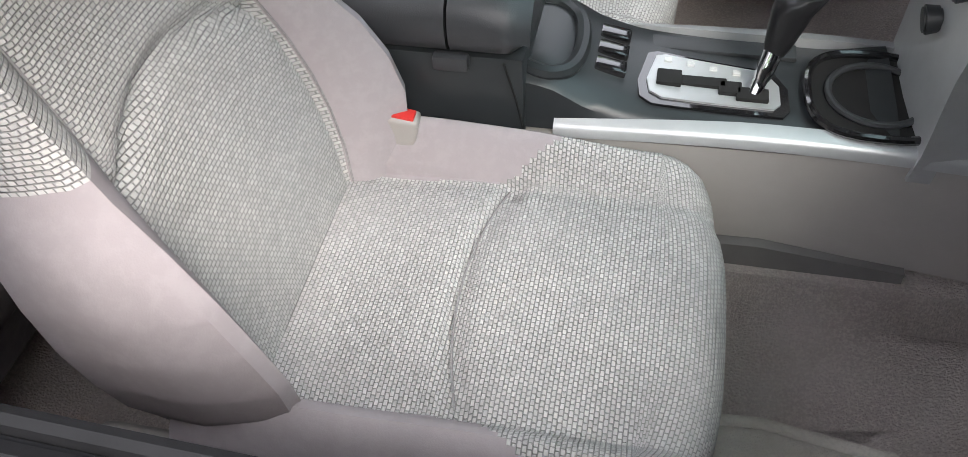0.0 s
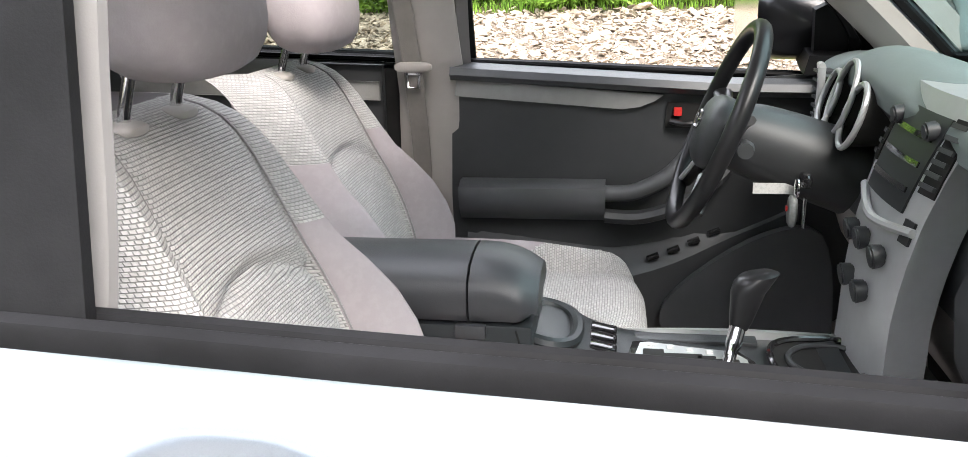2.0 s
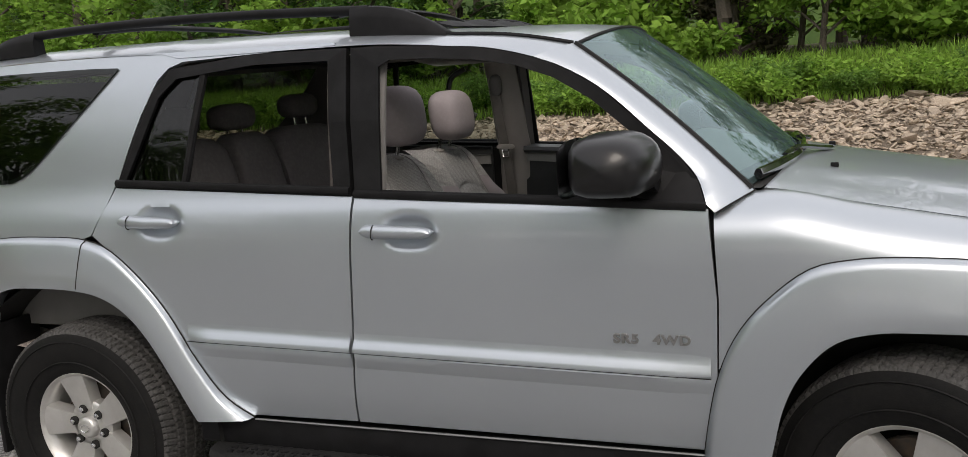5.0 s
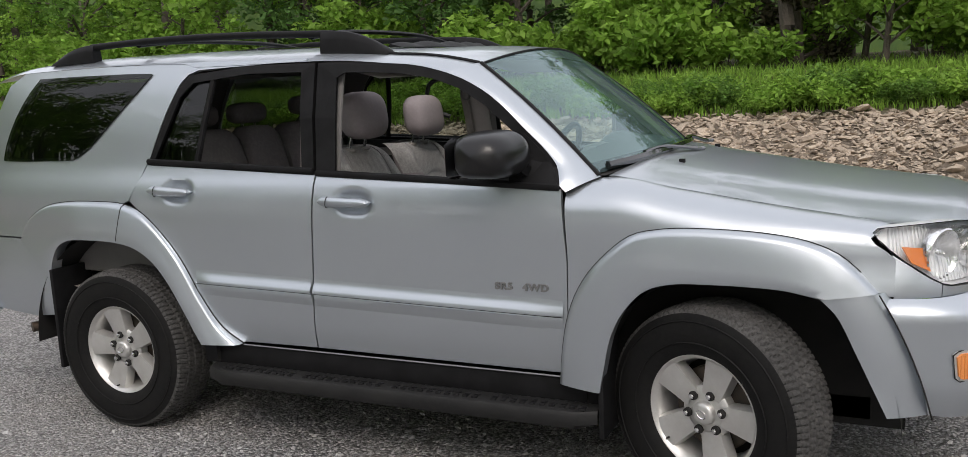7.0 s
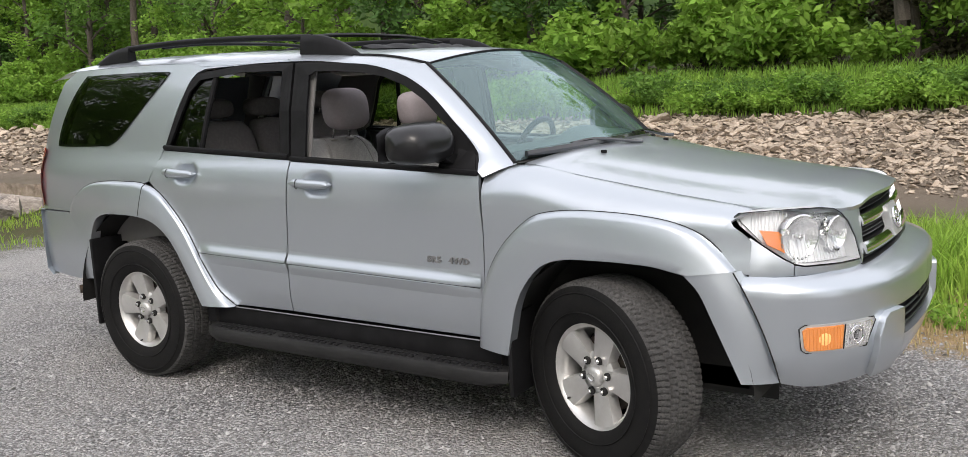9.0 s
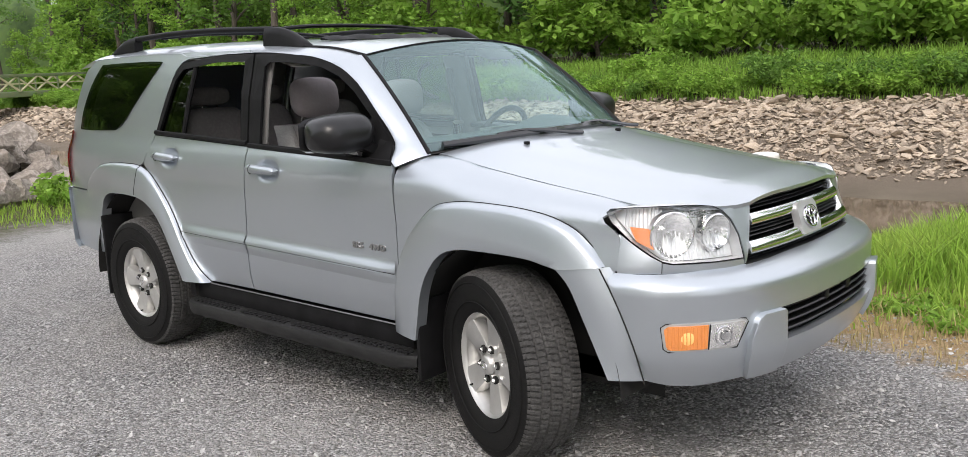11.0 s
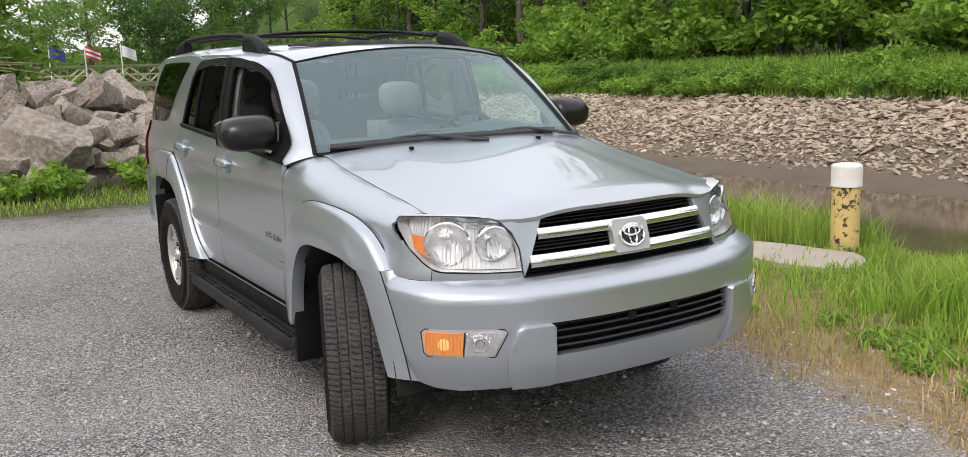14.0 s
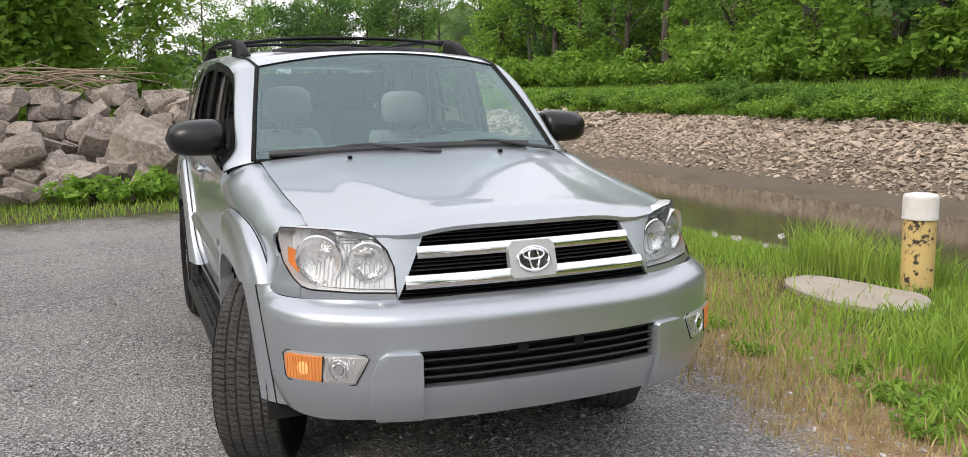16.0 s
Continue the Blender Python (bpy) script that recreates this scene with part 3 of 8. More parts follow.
    if s > 0:
        g = add("window_pane", panel([(-2.27, 1.27), (-2.20, 1.645), (-1.75, 1.64), (-1.72, 1.25)], side(s, -0.016), 0.0, 0.07), "light_tint", parent=rear)
    # side moulding with its bright shoulder; its shadow line is a dark tube
    for who, x0, x1 in ((door, -0.535, -1.642), (rear, -1.655, -2.285)):
        rows = []
        for x in np.linspace(x0, x1, 14):
            zc = 0.700 + (-0.522 - x) * 0.0225
            w = lambda z: flank(x, z)
            shape = ((0.075, -0.001), (0.052, 0.0005), (0.041, 0.003), (0.030, 0.009), (0.016, 0.0175), (0.006, 0.0215), (0.0, 0.021), (-0.002, 0.011), (-0.008, 0.011), (-0.010, 0.0125), (-0.03, 0.008), (-0.06, -0.001))
            fade = min(1.0, min(abs(x - x0), abs(x - x1)) / 0.09 + 0.35) if who is door and x > -1.0 or who is rear and x < -2.0 else 1.0
            rows.append([(x, s * (w(zc + dz) + (d * fade if d > 0 else d)), zc + dz) for dz, d in shape])
        add("side_moulding", loft(rows), "silver", parent=who, angle=50)
        add("moulding_line", tube([(x, s * (flank(x, 0.70) + 0.0105), 0.6955 + (-0.522 - x) * 0.0225) for x in np.linspace(x0, x1, 14)], 0.0015, 5), "void", parent=who)
    # sill trim strip and step board
    add("sill_trim", tube([(x, s * 0.872, 0.462) for x in np.linspace(-0.56, -2.06, 12)], 0.0045, 8, 0.8), "badge_grey")
    add("sill", join(block(-2.30, -0.40, min(s * 0.70, s * 0.865), max(s * 0.70, s * 0.865), 0.36, 0.455, 0.012)), "black_trim")
    rows = []
    for x in np.linspace(-2.235, -0.405, 24):
        e = min(1.0, min(x + 2.235, -0.405 - x) / 0.06 + 0.45)
        w, z0 = 0.955 * (0.93 + 0.07 * e), 0.362
        rows.append([(x, s * 0.78, z0 - 0.005), (x, s * 0.84, z0 + 0.004), (x, s * (w - 0.03), z0), (x, s * (w - 0.008), z0 - 0.006), (x, s * w, z0 - 0.02), (x, s * w, z0 - 0.055), (x, s * (w - 0.012), z0 - 0.072 * e), (x, s * 0.80, z0 - 0.075 * e)])
    board = add("step_board", loft(rows, True, True), "step_plastic", "black plastic step board with ribbed tread", angle=40)
    for i in range(44):
        x = -2.15 + i * 0.040
        for y in (0.855, 0.892, 0.918):
            if i % 11 != 10:
                o = add("tread_rib", block(x, x + 0.022, min(s * y, s * (y + 0.014)), max(s * y, s * (y + 0.014)), 0.359, 0.3665), "satin_black", parent=board, smooth=False) if not inner.get("rib") else new("tread_rib", inner["rib"])
                if not inner.get("rib"):
                    inner["rib"], inner["rib_at"] = o.data, (x, s * y)
                else:
                    o.parent = board
                    o.location = (x - inner["rib_at"][0], s * y - inner["rib_at"][1], 0)
    # door handles in their dished pockets
    for who, (hx, hz) in ((door, HANDLES[0]), (rear, HANDLES[1])):
        bar = []
        for t in 0.5 - 0.5 * np.cos(np.linspace(0, math.pi, 26)):
            x = hx - 0.118 + 0.236 * t
            r = 0.0215 * (1 - abs(2 * t - 1) ** 7) ** 0.5 + 0.0008
            r *= 0.86 + 0.22 * (1 - t) ** 1.5
            out = 0.030 + 0.010 * math.sin(t * math.pi)
            bar.append([(x, s * (flank(x, hz) + out - 0.026 * 0.6 + 0.020 * math.cos(a)), hz - 0.006 * (t - 0.5) + r * math.sin(a)) for a in np.linspace(0, 2 * math.pi, 13)[:-1]])
        add("door_handle", loft(bar, True, True), "silver", parent=who)
        add("handle_seam", tube([(hx - 0.072 + 0.003 * math.sin(a), s * (flank(hx, hz) + 0.026 + 0.0165 * math.cos(a)), hz + 0.0225 * math.sin(a)) for a in np.linspace(-1.7, 1.7, 10)], 0.0016, 6), "void", parent=who)
    # mud flaps, wheel housings
    add("mud_flap", join(block(-0.40, -0.378, min(s * 0.72, s * 0.92), max(s * 0.72, s * 0.92), 0.25, 0.60, 0.008)), "black_trim")
    add("mud_flap", join(block(-3.20, -3.178, min(s * 0.68, s * 0.918), max(s * 0.68, s * 0.918), 0.26, 0.76, 0.008)), "black_trim")
    for cx, r0 in ((0.075, 0.530), (-2.79, 0.585)):
        rows = []
        for a in np.linspace(0.02, math.pi - 0.02, 30):
            rows.append([(cx + r0 * math.cos(a), s * w, 0.36 + r0 * math.sin(a)) for w in (0.885, 0.6)])
        shell = loft(rows)
        bm = bmesh.new()
        ring = [bm.verts.new((cx + r0 * 1.02 * math.cos(a), s * 0.6, 0.36 + r0 * 1.02 * math.sin(a))) for a in np.linspace(-0.12, math.pi + 0.12, 30)]
        bm.faces.new(ring)
        add("wheel_housing", join(shell, bm), "void")


for s in (-1, 1):
    half_car(s)

# ---- roof, pillars, bonnet, windscreen ----
ROOF_Z = [(-3.75, 1.70), (-3.60, 1.752), (-3.40, 1.775), (-3.0, 1.782), (-2.4, 1.776), (-1.8, 1.758), (-1.4, 1.733), (-1.1, 1.704), (-0.90, 1.676)]


def roof_row(x):
    zc = curve_at(ROOF_Z, x)
    e = curve_at([(-3.75, 1.66), (-3.45, 1.715), (-2.9, 1.721), (-2.36, 1.708), (-2.33, 1.692), (-1.64, 1.684), (-1.27, 1.654), (-1.10, 1.606), (-1.0, 1.553), (-0.93, 1.50)], x)
    w = flank(x, e) + 0.003
    row = []
    for t in np.linspace(-1, 1, 33):
        u = abs(t)
        z = e + (zc - e) * (1 - u ** 3.4) ** 0.62
        row.append((x, w * t, z))
    return row


def windscreen(u, v):
    """u -1 to 1 across, v 0 at the foot to 1 at the top."""
    w = 0.745 + (0.635 - 0.745) * v
    x = -0.44 + (-0.94 + 0.44) * v + (1 - u * u) * (0.135 * (1 - v) + 0.055 * v)
    z = 1.212 + (1.636 - 1.212) * v + (1 - u * u) * (0.018 + 0.045 * v) + 0.03 * math.sin(v * math.pi) * 0.6
    return (x, w * u, z)


def pillar_row(s, v):
    """Across a front pillar, from the glass out to the door frame."""
    vv = max(0.0, min(1.0, v))
    a = Vector(windscreen(s, vv)) + Vector((0, s * 0.004, 0.004))
    bz = 1.172 + 0.436 * vv
    bx = curve_at([(1.172, -0.535), (1.240, -0.563), (1.303, -0.613), (1.382, -0.697), (1.509, -0.842), (1.578, -0.962), (1.612, -1.050)], bz)
    b = Vector((bx, s * (flank(bx, bz) + 0.006), bz))
    out = []
    for k in (0.0, 0.08, 0.25, 0.45, 0.65, 0.82, 0.94, 1.0):
        m = a.lerp(b, k) + Vector((0.50, s * 0.80, 0.45)).normalized() * (0.013 * math.sin(k * math.pi) ** 0.7)
        out.append(m + Vector((-0.5, s * 0.15, 0.424)) * min(0.0, v))
    return out


xs = list(np.linspace(-3.75, -1.30, 42))
rows = [roof_row(x) for x in xs]
# the roof's leading edge follows the glass, its corners run into the pillars
DITCH = 0.875
ts = list(np.linspace(-1, 1, 33))
ends = []
for t in ts:
    if abs(t) <= DITCH:
        ends.append(Vector(windscreen(t / DITCH, 1.0)) + Vector((-0.004, 0, 0.004)))
    else:
        k = (abs(t) - DITCH) / (1 - DITCH) * 7
        r = pillar_row(math.copysign(1, t), 1.0)
        ends.append(r[min(7, int(k))].lerp(r[min(7, int(k) + 1)], k - int(k)))
last = [Vector(q) for q in rows[-1]]
tail = [[tuple(a.lerp(b, k) + Vector((0, 0, 0.010 * math.sin(k * math.pi)))) for a, b in zip(last, ends)] for k in (0.15, 0.3, 0.45, 0.6, 0.75, 0.88, 1.0)]
def opened(bm):
    """Cuts the slid-back sunroof's opening."""
    bmesh.ops.delete(bm, geom=[f for f in bm.faces if -1.86 < f.calc_center_median().x < -1.42 and abs(f.calc_center_median().y) < 0.38], context="FACES")
    return bm


roof = add("roof", opened(loft(rows + tail)), "silver")
glass_front = add("windscreen", loft([[windscreen(u, v) for u in np.linspace(-1, 1, 25)] for v in np.linspace(0, 1, 13)]), "windscreen", "green-tinted windscreen")
glass_front.visible_shadow = False
for s in (-1, 1):
    add("windscreen_seal", tube([Vector(windscreen(s, v)) + Vector((0, 0, 0.002)) for v in np.linspace(-0.02, 1, 14)], 0.0115, 6), "black_trim", parent=glass_front)
add("windscreen_seal", tube([Vector(windscreen(u, 1)) + Vector((0.003, 0, 0.0)) for u in np.linspace(-1, 1, 24)], 0.0050, 6), "black_trim", parent=glass_front)
add("mirror_mount", block(-0.862, -0.84, -0.03, 0.03, 1.612, 1.655, 0.008), "satin_black", parent=glass_front)
for s in (-1, 1):
    rows_p = []
    for v in np.linspace(-0.035, 1.0, 20):
        r = pillar_row(s, v)
        rows_p.append([r[0] - Vector((0, 0, 0.03))] + r + [r[-1] - Vector((0, s * 0.04, 0))])
    add("windscreen_pillar", loft(rows_p), "silver")
    # Added dark block that closes the gap between wing and pillar foot.
    add("wing_seal", block(-0.575, -0.47, min(s * 0.66, s * 0.825), max(s * 0.66, s * 0.825), 1.06, 1.168, 0.004), "void")
    add("pillar_joint", tube([q + Vector((0.002, s * 0.001, 0.0)) for q in pillar_row(s, -0.038)], 0.0022, 5), "void")
    j = 2 if s < 0 else 30
    ditch = [Vector(r[j]) for r in rows if r[j][0] > -1.46] + [Vector(r[j]) for r in tail]
    add("roof_ditch", tube([q + Vector((0, s * 0.003, 0.0015)) for q in ditch], 0.0075, 6), "black_trim", parent=roof)

HOOD_EDGE = [(-0.47, 1.206), (-0.37, 1.199), (-0.14, 1.156), (0.16, 1.105), (0.40, 1.069), (0.62, 1.042), (0.75, 1.028), (0.86, 0.990), (0.95, 0.94)]


def hood(x, y):
    e = curve_at(HOOD_EDGE, x)
    c = curve_at([(-0.5, 0.048), (0.0, 0.050), (0.5, 0.050), (0.8, 0.052), (0.95, 0.09)], x)
    w = curve_at([(-0.5, 0.735), (-0.2, 0.722), (0.2, 0.712), (0.62, 0.685), (0.95, 0.60)], x)
    u = min(1.0, abs(y) / w)
    z = e + c * (1 - u ** 2.4)
    r0 = curve_at([(-0.4, 0.50), (0.4, 0.43), (0.9, 0.36)], x)
    k = 1 / (1 + math.exp((abs(y) - r0) / 0.030))
    grow = curve_at([(-0.42, 0.0), (-0.25, 0.004), (0.1, 0.009), (0.6, 0.011), (0.9, 0.009)], x)
    return (x, y, z + grow * k - 0.2 * grow * math.exp(-((abs(y) - r0 - 0.05) / 0.05) ** 2))


left = [(-0.40, 0.722), (-0.2, 0.722), (0.0, 0.716), (0.2, 0.711), (0.4, 0.702), (0.56, 0.716), (0.62, 0.706), (0.685, 0.672), (0.755, 0.608), (0.808, 0.537), (0.840, 0.465), (0.858, 0.40), (0.875, 0.25), (0.89, 0.12), (0.895, 0.0)]
back = [(-0.315, 0.0), (-0.325, 0.2), (-0.345, 0.4), (-0.375, 0.6)]
outline = left + [(x, -y) for x, y in left[-2::-1]] + [(x, -y) for x, y in back[::-1]] + back[1:]
add("bonnet", panel(outline, hood, 0.015, 0.045, 0.002, depth=lambda q: Vector((0, 0, -1))), "silver", "silver bonnet with two raised ridges")
# cowl, wipers, washer jets
add("cowl", loft([[(-0.335 - 0.10 * (u * u) + 0.03, 0.74 * u, 1.205 + 0.03 * (1 - u * u)), (-0.47 - 0.10 * u * u + 0.10, 0.75 * u, 1.205 + 0.028 * (1 - u * u))] for u in np.linspace(-1, 1, 20)]), "void")
add("glass_band", loft([[Vector(windscreen(u, v)) + Vector((-0.004, 0, -0.003)) for u in np.linspace(-1, 1, 25)] for v in (0.0, 0.04, 0.075)]), "black_trim", parent=glass_front)
for y0, y1 in ((-0.68, -0.03), (-0.06, 0.58)):
    pts = [Vector(windscreen(y / 0.745, 0.015)) + Vector((0.010, 0, 0.014)) for y in np.linspace(y0, y1, 10)]
    wiper = add("wiper", tube(pts, 0.013, 6, 1.3), "gloss_black")
    lift = [pts[0].lerp(pts[-1], 0.45) + Vector((0.012, 0, 0.016)), pts[0].lerp(pts[-1], 0.7) + Vector((0.02, 0, 0.02)), pts[-1] + Vector((0.065, 0.02, -0.012)), pts[-1] + Vector((0.085, 0.10, -0.02))]
    add("wiper_arm", tube(rounded(lift, 4), [0.010] * 4 + [0.012] * 4 + [0.014] * 5, 6, 0.7), "gloss_black", parent=wiper)
for y in (-0.36, 0.36):
    q = hood(-0.21, y)
    add("washer_jet", block(q[0] - 0.012, q[0] + 0.012, y - 0.009, y + 0.009, q[2] - 0.004, q[2] + 0.013, 0.004), "black_trim")

# ---- nose ----
NOSE = [(0.0, 0.915), (0.2, 0.908), (0.38, 0.892), (0.49, 0.872), (0.58, 0.842), (0.68, 0.790), (0.765, 0.718), (0.815, 0.645), (0.842, 0.575), (0.858, 0.48), (0.866, 0.42)]
PROW = [(0.0, 1.035), (0.25, 1.025), (0.45, 0.995), (0.58, 0.955), (0.70, 0.890), (0.78, 0.825), (0.84, 0.745), (0.872, 0.66), (0.89, 0.56), (0.895, 0.48)]


def plan(line):
    """A curve over arc length from the middle of the nose round to the side."""
    pts = [Vector((x, y)) for y, x in line]
    fine = rounded([(p.x, p.y, 0) for p in pts], 8)
    d = [0.0]
    for p, q in zip(fine, fine[1:]):
        d.append(d[-1] + (q - p).length)

    def at(a):
        s, a = (1 if a > 0 else -1), min(abs(a), d[-1] - 1e-6)
        k = next(i for i in range(len(d) - 1) if a <= d[i + 1])
        t = (a - d[k]) / (d[k + 1] - d[k])
        p = fine[k].lerp(fine[k + 1], t)
        g = (fine[k + 1] - fine[k]).normalized()
        return Vector((p.x, s * p.y, 0)), Vector((g.y, -s * g.x, 0)), s
    return at, d[-1]


nose, nose_len = plan(NOSE)
prow, prow_len = plan(PROW)


def nose_at(off=0.0):
    def place(a, z):
        p, n, s = nose(a)
        back = (z - 0.85) * 0.30 if z > 0.85 else 0.0
        return tuple(p + n * (off - back) + Vector((0, 0, z)))
    return place


def prow_at(off=0.0):
    def place(a, z):
        p, n, s = prow(a)
        inset = 0.0
        if z > 0.765:
            inset = (1 - 0.62 * max(0.0, min(1.0, (abs(a) - 0.6) / 0.42))) * 0.008 * ((z - 0.765) / 0.022) ** 2 if z < 0.787 else (1 - 0.62 * max(0.0, min(1.0, (abs(a) - 0.6) / 0.42))) * (0.008 + 0.112 * ((z - 0.787) / 0.035) ** 1.2)
        if z < 0.55:
            inset += 0.05 * ((0.55 - z) / 0.13) ** 1.6
        return tuple(p + n * (off - inset) + Vector((0, 0, z)))
    return place


inward = lambda q: Vector((-1, -0.4 * math.copysign(1, q.y), 0))
A1 = prow_len


def arc_at_x(x):
    """Where round the bumper the side has come back to x."""
    lo, hi = 0.5, prow_len
    for _ in range(30):
        m = (lo + hi) / 2
        lo, hi = (m, hi) if prow(m)[0].x > x else (lo, m)
    return lo


def lathe_ring(r, t, m):
    bm = tube([(r * math.cos(a), r * math.sin(a), 0) for a in np.linspace(0, 2 * math.pi, 33)], t, 6, caps=False)
    bm.transform(m)
    return bm


def eased(bm, width, segments=2):
    """Rounds off the sharp edges of a mesh."""
    bm.normal_update()
    sharp = [e for e in bm.edges if len(e.link_faces) == 2 and e.calc_face_angle(0.0) > 0.7]
    bmesh.ops.bevel(bm, geom=sharp, offset=width, segments=segments, affect="EDGES", profile=0.5, clamp_overlap=True)
    return bm


E0, E1, E2, E3 = arc_at_x(0.545), arc_at_x(0.615), arc_at_x(0.66), arc_at_x(0.69)
skin = [(-E0, 0.822), (E0, 0.822), (E1, 0.667), (E2, 0.55), (E3, 0.44), (0.9, 0.425), (0.8, 0.42), (0.545, 0.43), (0.545, 0.667)]
bumper = add("front_bumper", panel(skin + [(-x, z) for x, z in skin[:1:-1]], prow_at(), 0.03, 0.022, depth=inward), "silver", "silver front bumper with black lower grille")
for s in (-1, 1):
    horn = panel([(s * a, z) for a, z in ((0.440, 0.425), (0.440, 0.657), (0.450, 0.668), (0.555, 0.668), (0.580, 0.652), (0.612, 0.58), (0.618, 0.50), (0.600, 0.425))], prow_at(0.026), 0.06, 0.03, depth=inward)
    add("bumper_horn", eased(horn, 0.010), "silver", parent=bumper, angle=40)
    # flare running down into the bumper
    rows = []
    for p, q in strip_between(FLARE_LOW, [(0.355, 0.825), (0.41, 0.765), (0.46, 0.66), (0.51, 0.55), (0.56, 0.44)], 20):
        w0, w1 = max(flank(p.x, p.y), 0.0) + 0.040, 0.925 - max(0.0, q.x - 0.3) * 0.10
        rows.append([(p.x + 0.02, s * (w0 - 0.03), p.y)] + [(p.x + (q.x - p.x) * k, s * (w0 + (w1 - w0) * k + 0.012 * math.sin(k * math.pi)), p.y + (q.y - p.y) * k) for k in (0.0, 0.15, 0.4, 0.7, 0.95, 1.0)] + [(q.x, s * (w1 - 0.06), q.y)])
    add("bumper_flare", loft(rows), "silver", parent=bumper, angle=50)
    # indicator and fog lamp
    lamp = [(s * a, z) for a, z in ((0.660, 0.562), (0.612, 0.648), (0.622, 0.661), (0.915, 0.662), (0.932, 0.650), (0.924, 0.574), (0.908, 0.562))]
    add("lamp_bezel", panel(lamp, prow_at(0.003), 0.01, 0.05, depth=inward), "brushed", parent=bumper)
    fog = add("fog_lamp", panel([(s * a, z) for a, z in ((0.668, 0.570), (0.624, 0.645), (0.634, 0.653), (0.760, 0.654), (0.768, 0.570))], prow_at(0.007), 0.008, 0.03, depth=inward), "reflector", "clear fog lamp", parent=bumper)
    p, n, _ = prow(s * 0.712)
    c = p + n * 0.006 + Vector((0, 0, 0.612))
    turn = Vector((0, 0, 1)).rotation_difference(n).to_matrix().to_4x4()
    add("fog_bulb", cylinder(0.030, 0.012, Matrix.Translation(c) @ turn, 24, 0.026, 0.003), "bowl", parent=bumper)
    add("fog_glass", cylinder(0.022, 0.008, Matrix.Translation(c + n * 0.006) @ turn, 24, 0.014), "clear", parent=bumper)
    add("indicator", panel([(s * a, z) for a, z in ((0.775, 0.570), (0.768, 0.654), (0.905, 0.654), (0.921, 0.643), (0.914, 0.582), (0.900, 0.570))], prow_at(0.009), 0.008, 0.03, depth=inward), "amber_clear", "lit amber indicator lamp", parent=bumper)
    p, n, _ = prow(s * 0.842)
    turn_i = Vector((0, 0, 1)).rotation_difference(n).to_matrix().to_4x4()
    add("indicator_bulb", cylinder(0.026, 0.004, Matrix.Translation(p + n * 0.0085 + Vector((0, 0, 0.610))) @ turn_i, 24, 0.020), "indicator_glow", parent=bumper)
    for k in range(11):
        a = 0.783 + 0.0125 * k
        add("indicator_flute", tube([prow_at(0.0095)(s * a, z) for z in np.linspace(0.574, 0.650, 5)], 0.0024, 5), "amber_clear", parent=bumper)
    add("fog_ring", lathe_ring(0.031, 0.0032, Matrix.Translation(c + n * 0.006) @ turn), "chrome", parent=bumper)
    add("lamp_outline", tube([prow_at(0.0045)(a, z) for a, z in lamp + lamp[:1]], 0.0022, 5), "void", parent=bumper)
    add("lamp_divider", tube([prow_at(0.010)(s * a, z) for a, z in ((0.7715, 0.568), (0.764, 0.656))], 0.0025, 5), "void", parent=bumper)
    # seam between the bumper and the wing's flare
    add("bumper_seam", tube([(q.x, s * (max(flank(q.x, q.y) + 0.040, abs(prow(arc_at_x(q.x))[0].y)) + 0.0005), q.y) for q, _ in strip_between(FLARE_LOW, FLARE_LOW, 16)], 0.0028, 6), "void", parent=bumper)
    for k in range(9):
        a = 0.645 + 0.014 * k
        add("lens_flute", tube([prow_at(0.008)(s * (a + 0.014), 0.574), prow_at(0.0095)(s * (a + 0.006), 0.612), prow_at(0.008)(s * a, 0.651)], 0.0022, 5), "reflector", parent=bumper)
add("bumper_lip", panel([(-0.439, 0.42), (-0.439, 0.546), (0.439, 0.546), (0.439, 0.42)], prow_at(0.006), 0.04, 0.04, depth=inward), "silver", parent=bumper)
add("lower_grille", panel([(-0.54, 0.52), (-0.54, 0.675), (0.54, 0.675), (0.54, 0.52)], prow_at(-0.06), 0.0, 0.06), "void", parent=bumper)
for z in (0.575, 0.603, 0.632, 0.660):
    rows = [[tuple(Vector(prow_at(o)(a, z)) + Vector((0, 0, dz))) for o, dz in ((-0.012, 0.004), (-0.008, 0.0), (-0.012, -0.005), (-0.045, -0.005), (-0.045, 0.004))] for a in np.linspace(-0.45, 0.45, 24)]
    add("grille_slat", loft(rows, True, True), "satin_black", parent=bumper, angle=40)
for y in (-0.09, 0.12):
    add("plate_bracket", block(0.995, 1.025, y - 0.018, y + 0.018, 0.625, 0.668, 0.003), "black_trim", parent=bumper)

# grille: bright bars across a dark opening
GR = [(-0.482, 0.818), (-0.375, 1.036), (0.375, 1.036), (0.482, 0.818)]
grille = add("grille", panel(GR, nose_at(-0.045), 0.0, 0.06), "void", "dark grille with two bright bars")


def grille_edge(z):
    return 0.482 + (0.375 - 0.482) * (z - 0.818) / (1.036 - 0.818)


